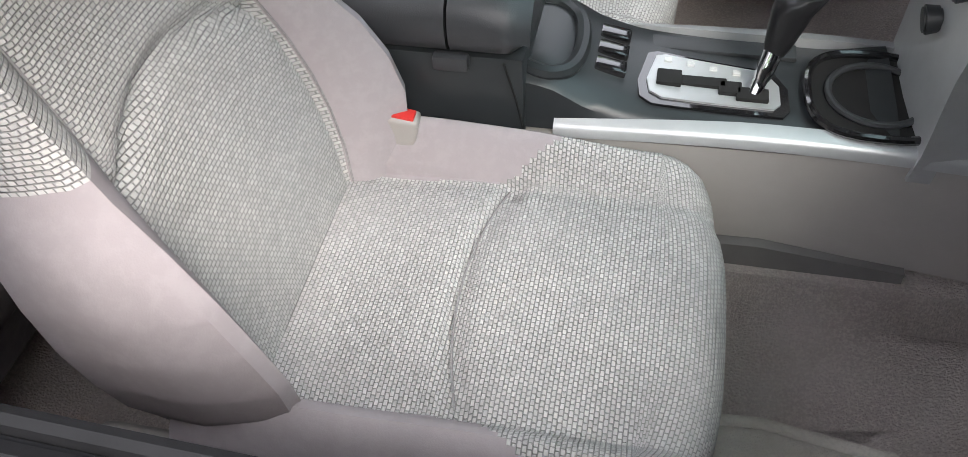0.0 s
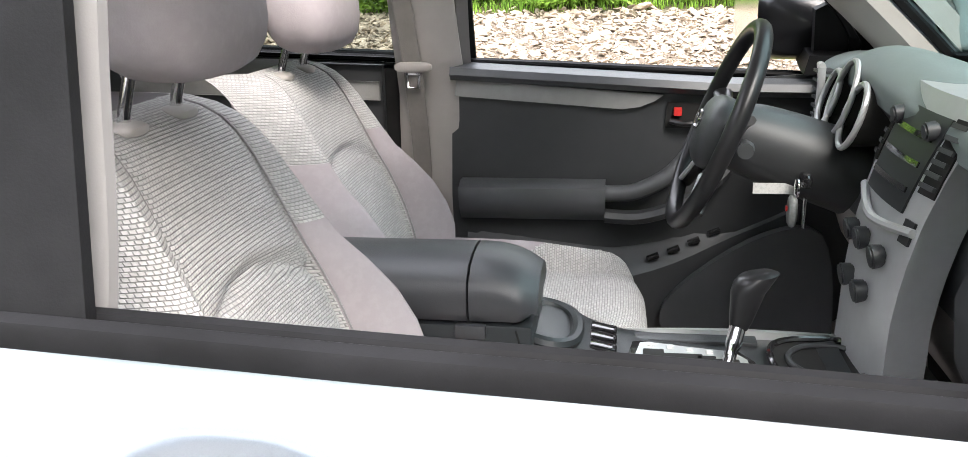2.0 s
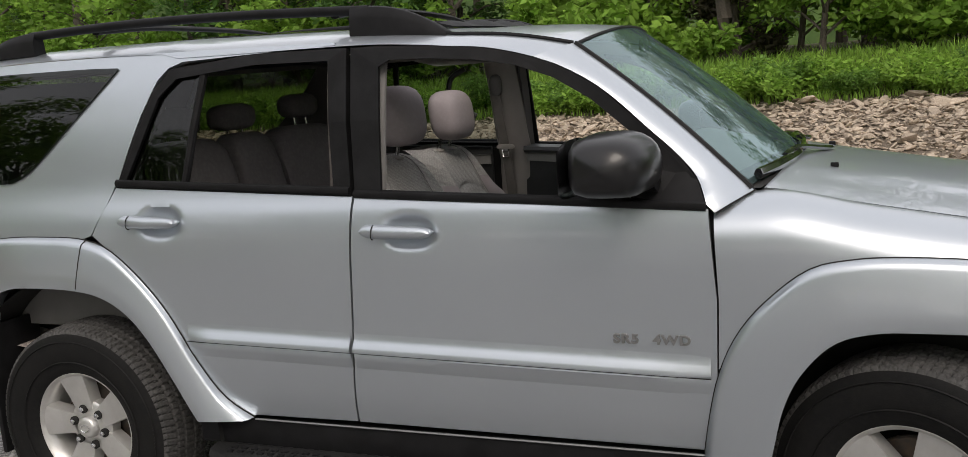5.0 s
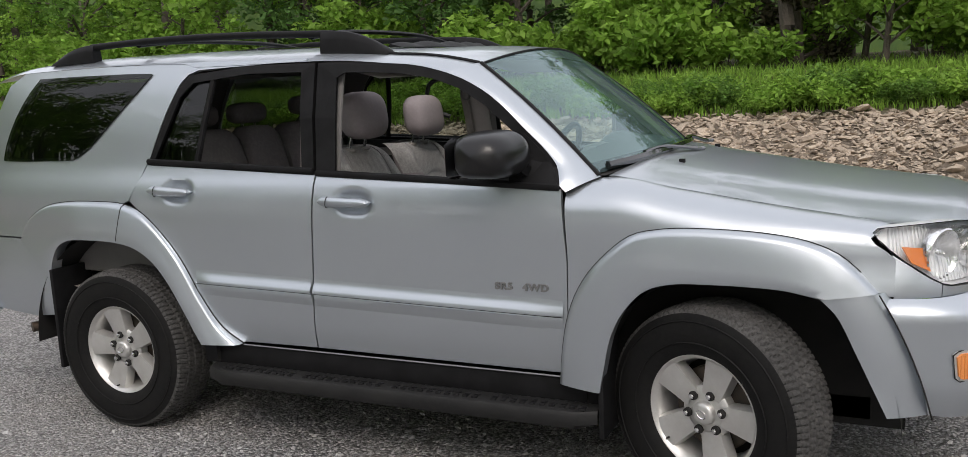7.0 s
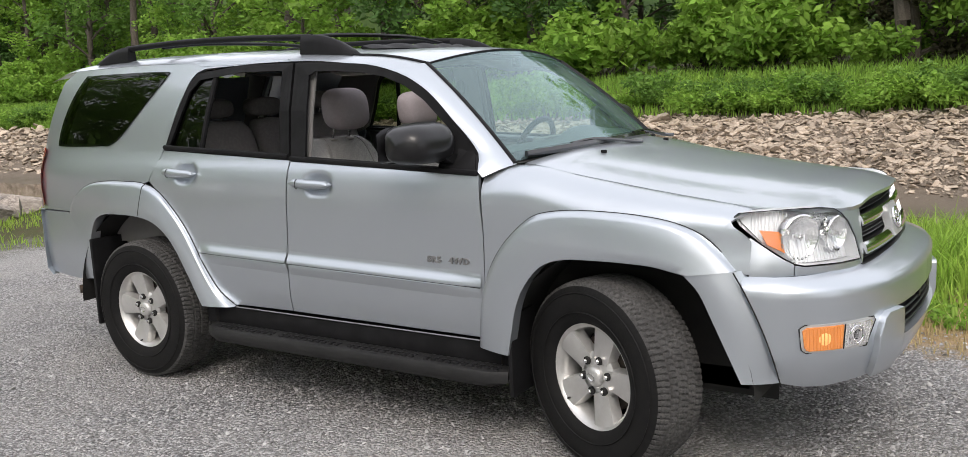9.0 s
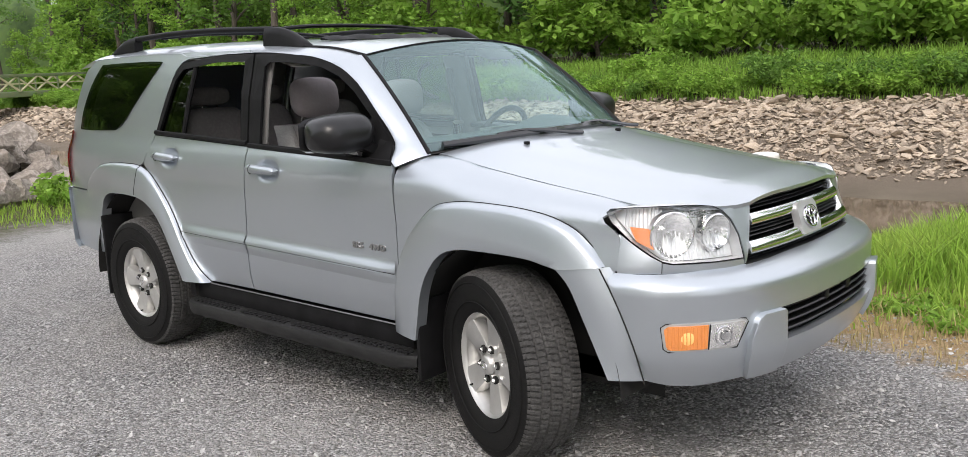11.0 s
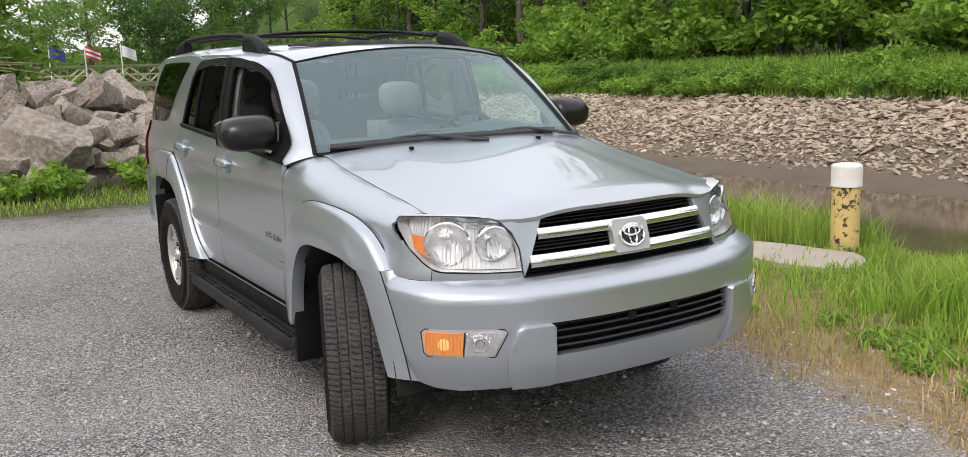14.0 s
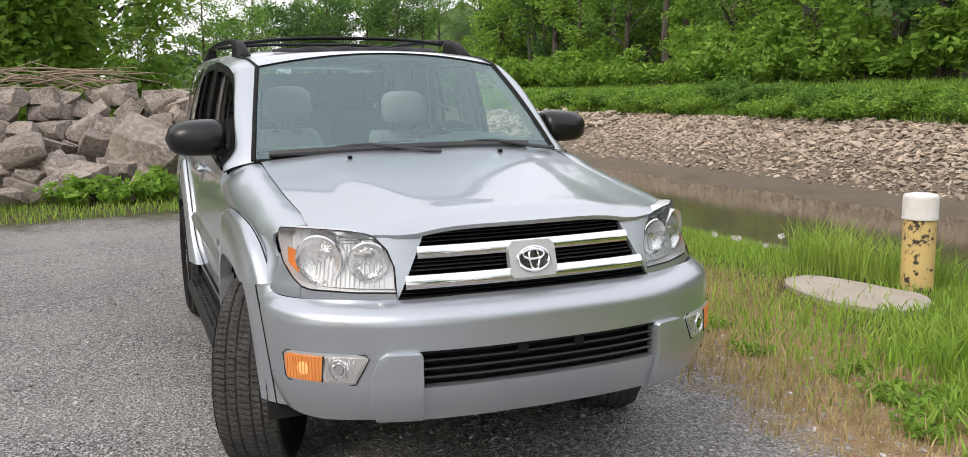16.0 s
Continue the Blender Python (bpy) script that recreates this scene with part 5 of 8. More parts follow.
def seat(name, cx, cy, s, head_z, label, tall=1.342):
    """A front seat: s is the side of its recliner lever (-1 or 1); built in the car's own metres, shifted by cx, cy."""
    base = add(name, join(block(-1.58 + cx, -1.10 + cx, cy - 0.21, cy + 0.21, 0.47, 0.64, 0.03), block(-1.72 + cx, -1.44 + cx, cy + s * 0.235 - 0.028, cy + s * 0.235 + 0.028, 0.55, 0.735, 0.026, 3)), "taupe", label)
    # cushion
    half = [(0.0, 0.800), (0.06, 0.800), (0.11, 0.799), (0.150, 0.796), (0.168, 0.788), (0.176, 0.786), (0.184, 0.792), (0.200, 0.806), (0.218, 0.814), (0.234, 0.810), (0.248, 0.794), (0.256, 0.765), (0.259, 0.725), (0.256, 0.68), (0.245, 0.64), (0.20, 0.625)]
    half = [(a[0] + (b[0] - a[0]) * k / 3, a[1] + (b[1] - a[1]) * k / 3) for a, b in zip(half, half[1:]) for k in range(3)] + half[-1:]
    sec = [(-y, z) for y, z in half[::-1]] + half[1:]
    rail = [(-1.60, 0.80, 0.97), (-1.56, 0.95, 0.985), (-1.52, 0.99, 0.99)] + [(-1.52 + 0.008 * i, 1.0, 1.0) for i in range(1, 46)] + [(-1.145, 1.012, 1.0), (-1.12, 1.02, 0.998), (-1.10, 1.02, 0.992), (-1.082, 0.985, 0.982), (-1.068, 0.92, 0.968), (-1.058, 0.82, 0.955), (-1.054, 0.66, 0.945), (-1.058, 0.48, 0.935), (-1.068, 0.3, 0.92), (-1.085, 0.1, 0.90)]
    rows = []
    for x, h, w in rail:
        row = []
        for y, z in sec:
            u = abs(y) / 0.259
            zz = 0.62 + (z - 0.62) * h
            if u < 0.68 and x < -1.1:
                zz -= 0.013 * math.exp(-((x + 1.33 - 0.03 * (y / 0.17) ** 2) / 0.012) ** 2)
                zz -= 0.012 * math.exp(-((x + 1.46) / 0.10) ** 2)
            lift_at = curve_at([(-1.56, 0.020), (-1.45, 0.038), (-1.30, 0.036), (-1.18, 0.022), (-1.08, 0.006)], x)
            zz += lift_at * math.exp(-((abs(y) - 0.214) / 0.030) ** 2)
            wide = 1.0 + (0.035 if x < -1.2 and z > 0.7 else 0.0) * min(1.0, (-1.2 - x) / 0.2 if x < -1.2 else 0)
            curve_in = 0.0 if x < -1.12 else -0.05 * (u ** 3)
            ahead = 0.038 * min(1.0, max(0.0, (x + 1.33) / 0.22))
            row.append((x + ahead + cx + curve_in * (1 if h < 1.03 else 0), cy + y * w * wide, zz))
        rows.append(row)

    def is_cloth(c, *_):
        y = abs(c.y - cy)
        x = c.x - cx
        edge = -1.315 + 0.135 * min(1.0, max(0.0, (y - 0.178) / 0.08)) ** 0.8
        return (y < 0.178) or (x > edge and y < 0.252 and c.z > 0.70 - 0.0 and c.z > 0.66)
    add("cushion_insert", sheet(rows, keep=is_cloth), "cloth", "woven light grey seat cloth", parent=base)
    for side_of in (-1, 1):
        add("cushion_bolster", sheet(rows, keep=lambda c, *a: not is_cloth(c) and (c.y - cy) * side_of > 0), "velour", "mauve-grey velour", parent=base)
    # backrest
    levels = [(0.00, 0.225, 0.045, 0.0), (0.06, 0.236, 0.058, 0.0), (0.14, 0.254, 0.090, 0.0), (0.24, 0.264, 0.104, 0.0), (0.34, 0.266, 0.102, 0.0), (0.44, 0.260, 0.090, 0.0), (0.53, 0.248, 0.068, 0.0), (0.62, 0.234, 0.040, 0.0),
              (0.70, 0.226, 0.030, 0.0), (0.78, 0.220, 0.022, 0.0), (0.85, 0.214, 0.016, 0.0), (0.91, 0.206, 0.010, 0.003), (0.95, 0.197, 0.006, 0.010), (0.98, 0.184, 0.003, 0.024), (1.0, 0.166, 0.0, 0.044), (1.005, 0.15, 0.0, 0.065)]
    fine = []
    for k in range(len(levels) * 8 - 7):
        t = k / 8
        i = min(int(t), len(levels) - 2)
        fine.append([a + (b - a) * (t - i) for a, b in zip(levels[i], levels[i + 1])])
    front = [-1.0, -0.985, -0.95, -0.90, -0.84, -0.78, -0.72, -0.685, -0.665, -0.645, -0.6, -0.5, -0.35, -0.18, 0.0]
    front = front + [-v for v in front[-2::-1]]
    rows = []
    for q, w, b, sink in fine:
        z = 0.765 + (tall - 0.765) * q
        x0 = -1.510 - 0.185 * q + cx + 0.018 * math.sin(q * math.pi)
        row = []
        for v in front:
            u = abs(v)
            f = 0.0
            if u > 0.645:
                k = (u - 0.645) / 0.355
                f = b * math.sin(min(1.0, k * 1.35) * math.pi / 2) - 0.095 * max(0.0, k - 0.55) ** 2 / 0.2
            f -= 0.008 * math.exp(-((u - 0.66) / 0.02) ** 2)
            za = 1.095 - 0.05 * (v / 0.66) ** 2
            if u < 0.66:
                f -= 0.013 * math.exp(-((z - za) / 0.011) ** 2)
                f -= 0.012 * (1 - (u / 0.66) ** 2) * math.sin(q * math.pi)
            row.append((x0 + f - sink, cy + v * w, z))
        for v in (0.98, 0.9, 0.6, 0.0, -0.6, -0.9, -0.98):
            d = 0.115 - 0.02 * (abs(v) ** 3)
            row.append((x0 - d - (0.0 if q < 0.9 else -sink * 0.6), cy + v * w * 0.99, z - 0.004))
        rows.append(row)
    n = len(front)

    def back_cloth(c, i, j):
        if j >= n - 1:
            return False
        u = abs(c.y - cy) / (fine[min(i, len(fine) - 1)][1])
        return u < 0.662 or c.z > 1.115
    add("backrest_insert", sheet(rows, True, keep=back_cloth), "cloth", "woven light grey seat cloth", parent=base)
    add("backrest_bolster", sheet(rows, True, keep=lambda c, i, j: not back_cloth(c, i, j), caps=True), "velour", "mauve-grey velour", parent=base)
    # stitched seams along the insert
    for v in (-1, 1):
        pts = [Vector(r[front.index(0.665) if v > 0 else front.index(-0.665)]) + Vector((0.004, 0, 0)) for r in rows[6:-10:2]]
        add("seam", tube(pts, 0.0016, 5), "stitch", parent=base)
    arc = [Vector((-1.33 + 0.03 * (y / 0.17) ** 2 + cx, cy + y, 0.7925 - 0.0035 * (abs(y) / 0.16) ** 3)) for y in np.linspace(-0.165, 0.165, 17)]
    add("seam", tube(arc, 0.0017, 5), "stitch", parent=base)
    mid_row = min(range(len(rows)), key=lambda i: abs(rows[i][14][2] - 1.08))
    # head restraint on two notched posts
    hx = -1.675 + cx
    add("headrest", superblock(hx, cy, head_z + 0.020, 0.074, 0.140, 0.108, 3.2, 16, 28, -0.10), "velour", "mauve-grey velour head restraint", parent=base)
    for y in (-0.062, 0.062):
        add("headrest_post", tube([(hx - 0.055, cy + y, tall - 0.05), (hx - 0.045, cy + y, tall + 0.008), (hx - 0.025, cy + y, head_z - 0.05)], 0.0075, 10), "chrome", parent=base)
        add("post_guide", superblock(hx - 0.050, cy + y, tall - 0.012, 0.026, 0.030, 0.010, 2.6, 8, 14), "taupe", parent=base)
    # recliner lever
    y = cy + s * 0.272
    add("recliner_lever", superblock(-1.52 + cx, y, 0.712, 0.082, 0.014, 0.028, 2.8, 8, 18, 0.0), "taupe", parent=base)
    return base


def lathe_at(profile, place, m=None):
    bm = lathe(profile, 24)
    bm.transform(Matrix.Translation(place) @ (m or pose(0, 0, 0, 90)))
    return bm


passenger = seat("front_seat", 0.0, -0.368, -1, 1.420, "light grey woven cloth front seat with velour bolsters", 1.294)
driver = seat("front_seat", -0.095, 0.372, 1, 1.382, "light grey woven cloth driver's seat with velour bolsters", 1.264)
# bench behind: the seats' cloth with the dim rear's shade in its colour
bench = add("rear_bench", join(block(-2.50, -1.98, -0.66, 0.66, 0.55, 0.72, 0.05, 3)), "bench_shaded", "grey cloth rear bench in three sections, darkened as in shade")
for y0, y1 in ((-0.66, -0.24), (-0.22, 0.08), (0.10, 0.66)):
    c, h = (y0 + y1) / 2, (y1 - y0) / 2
    add("bench_back", superblock(-2.50, c, 1.06, 0.085, h, 0.335, 5.0, 12, 22, -0.20), "bench_shaded", parent=bench)
    add("bench_cushion", superblock(-2.20, c, 0.735, 0.27, h, 0.085, 4.0, 10, 20), "bench_shaded", parent=bench)
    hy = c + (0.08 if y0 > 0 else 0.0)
    add("bench_headrest", superblock(-2.60, hy, 1.462 + (0.02 if y0 > 0 else 0), 0.055, 0.135, 0.056, 3.2, 12, 20), "bench_shaded", parent=bench)
    for d in (-0.05, 0.05):
        add("headrest_post", tube([(-2.585, hy + d, 1.36), (-2.60, hy + d, 1.46)], 0.006, 8), "chrome", parent=bench)

# floor, tunnel, head lining
add("floor_carpet", loft([[(-0.62, y0, 0.62), (-0.80, y0, 0.50), (-0.95, y0, 0.462), (-1.9, y0, 0.46), (-2.2, y0, 0.50), (-3.6, y0, 0.72)] for y0 in (-0.80, -0.5, -0.30)]), "carpet")
add("floor_carpet", loft([[(-0.62, y0, 0.62), (-0.80, y0, 0.50), (-0.95, y0, 0.462), (-1.9, y0, 0.46), (-2.2, y0, 0.50), (-3.6, y0, 0.72)] for y0 in (0.30, 0.5, 0.80)]), "carpet")
add("tunnel_carpet", loft([[(x, -0.31, 0.463 + max(0, x + 0.95) * 0.35), (x, -0.20, 0.485 + max(0, x + 0.95) * 0.3), (x, -0.155, 0.54), (x, -0.145, 0.62), (x, 0.145, 0.62), (x, 0.155, 0.54), (x, 0.31, 0.463)] for x in np.linspace(-2.2, -0.62, 14)]), "carpet")
mat = add("floor_mat", panel([(-1.16, -0.77), (-1.16, -0.36), (-1.10, -0.31), (-0.93, -0.30), (-0.80, -0.34), (-0.72, -0.36), (-0.70, -0.77)], lambda x, y: (x, y, 0.474 + max(0.0, x + 0.95) * 0.22), 0.006, 0.05, depth=lambda q: Vector((0, 0, -1))), "mat", "worn beige floor mat")
add("mat_binding", tube([(-1.16, -0.36, 0.478), (-1.10, -0.31, 0.478), (-0.93, -0.30, 0.482), (-0.80, -0.34, 0.512), (-0.72, -0.36, 0.53)], 0.010, 8, 0.6), "mat", parent=mat)
add("head_lining", opened(loft([[(x, y, curve_at(ROOF_Z, x) - 0.04 - 0.05 * (abs(y) / 0.7) ** 4) for y in np.linspace(-0.70, 0.70, 31)] for x in np.linspace(-3.6, -1.02, 34)])), "headliner")
add("luggage_floor", block(-3.65, -2.6, -0.66, 0.66, 0.70, 0.76), "carpet")
for s in (-1, 1):
    # centre pillar trim and belt
    rows = []
    for z in np.linspace(0.48, 1.64, 20):
        y = s * (flank(-1.66, max(z, 0.7)) - 0.075 - (0.012 if z < 1.15 else 0.0))
        hw = 0.095 - 0.02 * (z - 0.48) / 1.1
        xm = -1.665 - 0.06 * max(0.0, z - 1.2)
        rows.append([(xm - hw, y + s * 0.06, z), (xm - hw, y + s * 0.012, z), (xm - hw + 0.02, y - s * 0.004, z), (xm, y - s * 0.010, z), (xm + hw - 0.02, y - s * 0.004, z), (xm + hw, y + s * 0.012, z), (xm + hw, y + s * 0.06, z)])
    pillar = add("pillar_trim", loft(rows), "taupe")
    web = [(-1.72, s * (flank(-1.66, 1.5) - 0.105), 1.50), (-1.705, s * (flank(-1.66, 1.3) - 0.112), 1.33), (-1.695, s * (flank(-1.66, 1.2) - 0.115), 1.20), (-1.69, s * (flank(-1.66, 1.0) - 0.105), 0.95), (-1.70, s * 0.78, 0.60)]
    web = rounded(web, 5)
    bm = loft([[(p.x - 0.022, p.y, p.z), (p.x + 0.022, p.y, p.z), (p.x + 0.022, p.y - s * 0.002, p.z), (p.x - 0.022, p.y - s * 0.002, p.z)] for p in web], True, True)
    belt_strap = add("seat_belt", bm, "belt_web", "taupe seat belt hanging on the pillar")
    yb = s * (flank(-1.66, 1.2) - 0.122)
    add("belt_stop", superblock(-1.694, yb, 1.224, 0.046, 0.008, 0.013, 3.0, 6, 16), "taupe", parent=belt_strap)
    add("belt_tongue", join(tube([(-1.710, yb, 1.212), (-1.708, yb, 1.176), (-1.682, yb, 1.176), (-1.680, yb, 1.212)], 0.0045, 8), block(-1.714, -1.676, yb - 0.003, yb + 0.003, 1.205, 1.216, 0.002)), "chrome", parent=belt_strap)
    add("belt_anchor", superblock(-1.71, s * (flank(-1.66, 1.5) - 0.10), 1.515, 0.03, 0.016, 0.05, 3.0, 8, 16), "taupe_dark", parent=belt_strap)
    pillar.location.x = belt_strap.location.x = 0.038
    grab = rounded([(-1.74, s * 0.60, 1.655), (-1.72, s * 0.62, 1.60), (-1.70, s * 0.63, 1.55), (-1.64, s * 0.63, 1.52), (-1.58, s * 0.62, 1.53)], 4) if s < 0 else rounded([(-1.80, 0.645, 1.60), (-1.87, 0.63, 1.557), (-1.88, 0.63, 1.462), (-1.84, 0.65, 1.41), (-1.77, 0.68, 1.378)], 4)
    if s > 0:
        add("grab_handle", tube(grab, 0.013, 8), "charcoal")
    add("rear_pillar_trim", panel([(-2.60, 1.25), (-2.50, 1.29), (-2.36, 1.58), (-2.28, 1.665), (-2.60, 1.68), (-2.72, 1.55), (-2.95, 1.35), (-3.05, 1.27)], side(s, -0.035), 0.012, 0.08), "taupe_dark")
    add("rear_corner_trim", panel([(-3.60, 1.25), (-3.545, 1.33), (-3.455, 1.51), (-3.33, 1.672), (-3.52, 1.69), (-3.66, 1.44), (-3.74, 1.25)], side(s, -0.035), 0.012, 0.08), "taupe_dark")
    add("rear_trim", loft([[(x, s * 0.72, z) for z in (0.72, 1.0, 1.26)] for x in (-2.62, -3.2, -3.6)]), "taupe_dark")
    add("roof_side_trim", loft([[(x, s * (flank(x, 1.62) - 0.03), 1.655 if x < -1.4 else 1.60), (x, s * (flank(x, 1.66) - 0.06), 1.665 if x < -1.4 else 1.63), (x, s * (flank(x, 1.66) - 0.11), 1.675 if x < -1.4 else 1.65)] for x in np.linspace(-3.4, -1.15, 12)]), "headliner")
    rows = []
    for k in range(12):
        z = 1.19 + 0.04 * k
        w = flank(-1.55, z)
        rows.append([(-1.585, s * (w - 0.030), z), (-1.548, s * (w - 0.032), z), (-1.532, s * (w - 0.040), z), (-1.529, s * (w - 0.048), z), (-1.555, s * (w - 0.060), z)])
    add("pillar_edge", loft(rows), "taupe_dark")
    rows = []
    for v in np.linspace(0.0, 1.0, 10):
        a = Vector(windscreen(s, v))
        rows.append([a + Vector((-0.01, -s * 0.01, -0.012)), a + Vector((-0.05, -s * 0.03, -0.02)), a + Vector((-0.085, s * 0.0, -0.035)), a + Vector((-0.09, s * 0.04, -0.045))])
    add("pillar_trim", loft(rows), "taupe")

# left door, seen from inside
ym = 0.80
door_in = add("door_lining", panel([(-1.600, 0.50), (-1.612, 0.9), (-1.605, 1.215), (-1.0, 1.182), (-0.74, 1.20), (-0.62, 1.19), (-0.62, 0.50)], lambda x, z: (x, ym - 0.012 * math.sin(min(1, max(0, (z - 0.5) / 0.7)) * math.pi), z), 0.02, 0.06, depth=lambda q: Vector((0, 1, 0))), "charcoal", "charcoal door lining with grey cloth strip")
rows = []
for x in np.linspace(-1.605, -0.60, 20):
    z = 1.224 + (x + 1.605) * -0.062 + 0.05 * max(0.0, x + 0.95)
    rows.append([(x, ym + 0.03, z + 0.004), (x, ym - 0.0, z + 0.006), (x, ym - 0.035, z - 0.004), (x, ym - 0.045, z - 0.02), (x, ym - 0.03, z - 0.034), (x, ym, z - 0.036)])
add("door_capping", loft(rows), "charcoal_soft", parent=door_in)
strip = [(-1.598, 1.150), (-1.592, 1.190), (-1.105, 1.152), (-1.125, 1.138), (-1.16, 1.124), (-1.20, 1.119)]
add("cloth_strip", panel(strip, lambda x, z: (x, ym - 0.019, z), 0.012, 0.06, depth=lambda q: Vector((0, 1, 0))), "grey_strip", parent=door_in)
add("release_recess", panel([(-1.10, 1.075), (-1.095, 1.135), (-1.0, 1.13), (-0.99, 1.075)], lambda x, z: (x, ym - 0.014, z), 0.006, 0.05, depth=lambda q: Vector((0, 1, 0))), "void", parent=door_in)
add("lock_knob", block(-1.081, -1.062, ym - 0.026, ym - 0.014, 1.104, 1.124, 0.003), "buckle_red", parent=door_in)
add("release_lever", tube(rounded([(-1.088, ym - 0.022, 1.092), (-1.05, ym - 0.034, 1.088), (-1.005, ym - 0.024, 1.094)], 4), 0.007, 8), "satin_black", parent=door_in)
rows = []
for x in np.linspace(-1.585, -1.235, 12):
    rows.append([(x, ym, 0.948), (x, ym - 0.045, 0.950), (x, ym - 0.075, 0.938), (x, ym - 0.080, 0.915), (x, ym - 0.07, 0.885), (x, ym - 0.045, 0.855), (x, ym, 0.845)])
rest = add("door_armrest", loft(rows), "charcoal_soft", parent=door_in)
pull = rounded([(-1.235, ym - 0.05, 0.922), (-1.17, ym - 0.055, 0.928), (-1.10, ym - 0.05, 0.960), (-1.055, ym - 0.035, 1.0), (-1.03, ym - 0.01, 1.03)], 5)
add("pull_handle", tube(pull, 0.022, 10, 0.9), "charcoal_soft", parent=door_in)
low = rounded([(-1.235, ym - 0.05, 0.868), (-1.15, ym - 0.055, 0.868), (-1.06, ym - 0.06, 0.90), (-0.98, ym - 0.05, 0.96), (-0.93, ym - 0.02, 1.03)], 5)
add("pull_lower", tube(low, 0.022, 8, 0.8), "charcoal", parent=door_in)
door_in.location.x = 0.03
# swooping lower trim with the window switches
rows = []
for t in np.linspace(0, 1, 18):
    x = -1.60 + 0.82 * t
    z = 0.78 - 0.06 * math.sin(t * 2.2) + 0.34 * max(0.0, t - 0.45) ** 1.3
    y = ym - 0.02 - 0.10 * math.sin(min(1, t * 1.25) * math.pi)
    rows.append([(x, ym, z + 0.05), (x, y + 0.02, z + 0.018), (x, y, z), (x, y + 0.006, z - 0.03), (x, y + 0.03, z - 0.10), (x, ym - 0.02, z - 0.25)])
swoop = add("door_swoop", loft(rows), "charcoal_soft", parent=door_in)
pods = [rows[10 + k][1] for k in range(4)]
for k, (x, y, z) in enumerate(pods):
    add("window_switch", block(-0.015, 0.015, -0.010, 0.010, 0.0, 0.012, 0.003, 2, pose(x, y, z + 0.004, 0, -22, 0)), "gloss_black", parent=swoop)
add("speaker_cover", panel([(p.x, p.y) for p in rounded([(-1.09, 0.66, 0), (-0.90, 0.82, 0), (-0.74, 0.84, 0), (-0.70, 0.62, 0), (-0.74, 0.56, 0), (-1.04, 0.56, 0)], 5, True)], lambda x, z: (x, ym - 0.075 - 0.01 * math.cos((x + 0.9) * 6), z), 0.03, 0.05, depth=lambda q: Vector((0, 1, 0))), "charcoal_soft", parent=door_in)
# right door lining, seen along its top
add("door_lining", panel([(-1.60, 0.50), (-1.60, 1.195), (-0.62, 1.15), (-0.62, 0.50)], lambda x, z: (x, -0.800 - 0.030 * max(0.0, (z - 0.85) / 0.35), z), 0.01, 0.10), "charcoal")
for s, x0, x1 in ((-1, -1.74, -2.5), (1, -1.74, -2.5)):
    add("rear_door_lining", panel([(x0, 0.55), (x0, 1.225), (x1, 1.255), (-2.40, 0.9), (-2.2, 0.55)], lambda x, z: (x, s * 0.79, z), 0.02, 0.10), "charcoal")
    add("rear_cloth_strip", panel([(x0 - 0.01, 1.14), (x0 - 0.01, 1.185), (-2.42, 1.205), (-2.40, 1.16)], lambda x, z: (x, s * 0.782, z), 0.008, 0.10), "grey_strip")

# ---- centre console ----
console = add("console", join(block(-1.78, -1.335, -0.108, 0.10, 0.50, 0.93, 0.008), block(-1.335, -0.70, -0.095, 0.125, 0.60, 0.80, 0.005)), "console_black", "dark centre console with taupe sides and silver edge")
for y, s in ((-0.118, -1), (0.145, 1)):
    add("console_side", panel([(-1.78, 0.62), (-1.78, 0.775), (-1.30, 0.812), (-0.80, 0.825), (-0.70, 0.825), (-0.665, 0.62), (-1.0, 0.665), (-1.3, 0.655)], lambda x, z: (x, y - s * 0.012 * (z - 0.62) * 4, z), 0.02, 0.08, depth=lambda q: Vector((0, -s, 0))), "taupe", parent=console)
    add("console_skirt", panel([(-1.78, 0.50), (-1.78, 0.62), (-1.3, 0.652), (-1.0, 0.662), (-0.80, 0.64), (-0.80, 0.575), (-1.3, 0.56)], lambda x, z: (x, y + s * 0.012, z), 0.02, 0.08, depth=lambda q: Vector((0, -s, 0))), "taupe_dark", parent=console)
    rows = []
    for x in np.linspace(-1.296, -0.70, 16):
        w = 0.005 + 0.015 * min(1.0, (x + 1.296) / 0.25)
        z = 0.826 + 0.012 * math.sin((x + 1.296) / 0.6 * math.pi)
        rows.append([(x, y - s * 0.006, z - 0.014), (x, y - s * 0.008, z - 0.002), (x, y - s * 0.014, z + 0.004), (x, y - s * (0.014 + w), z + 0.008), (x, y - s * (0.016 + w), z - 0.01)])
    add("silver_edge", loft(rows), "brushed", parent=console, angle=40)
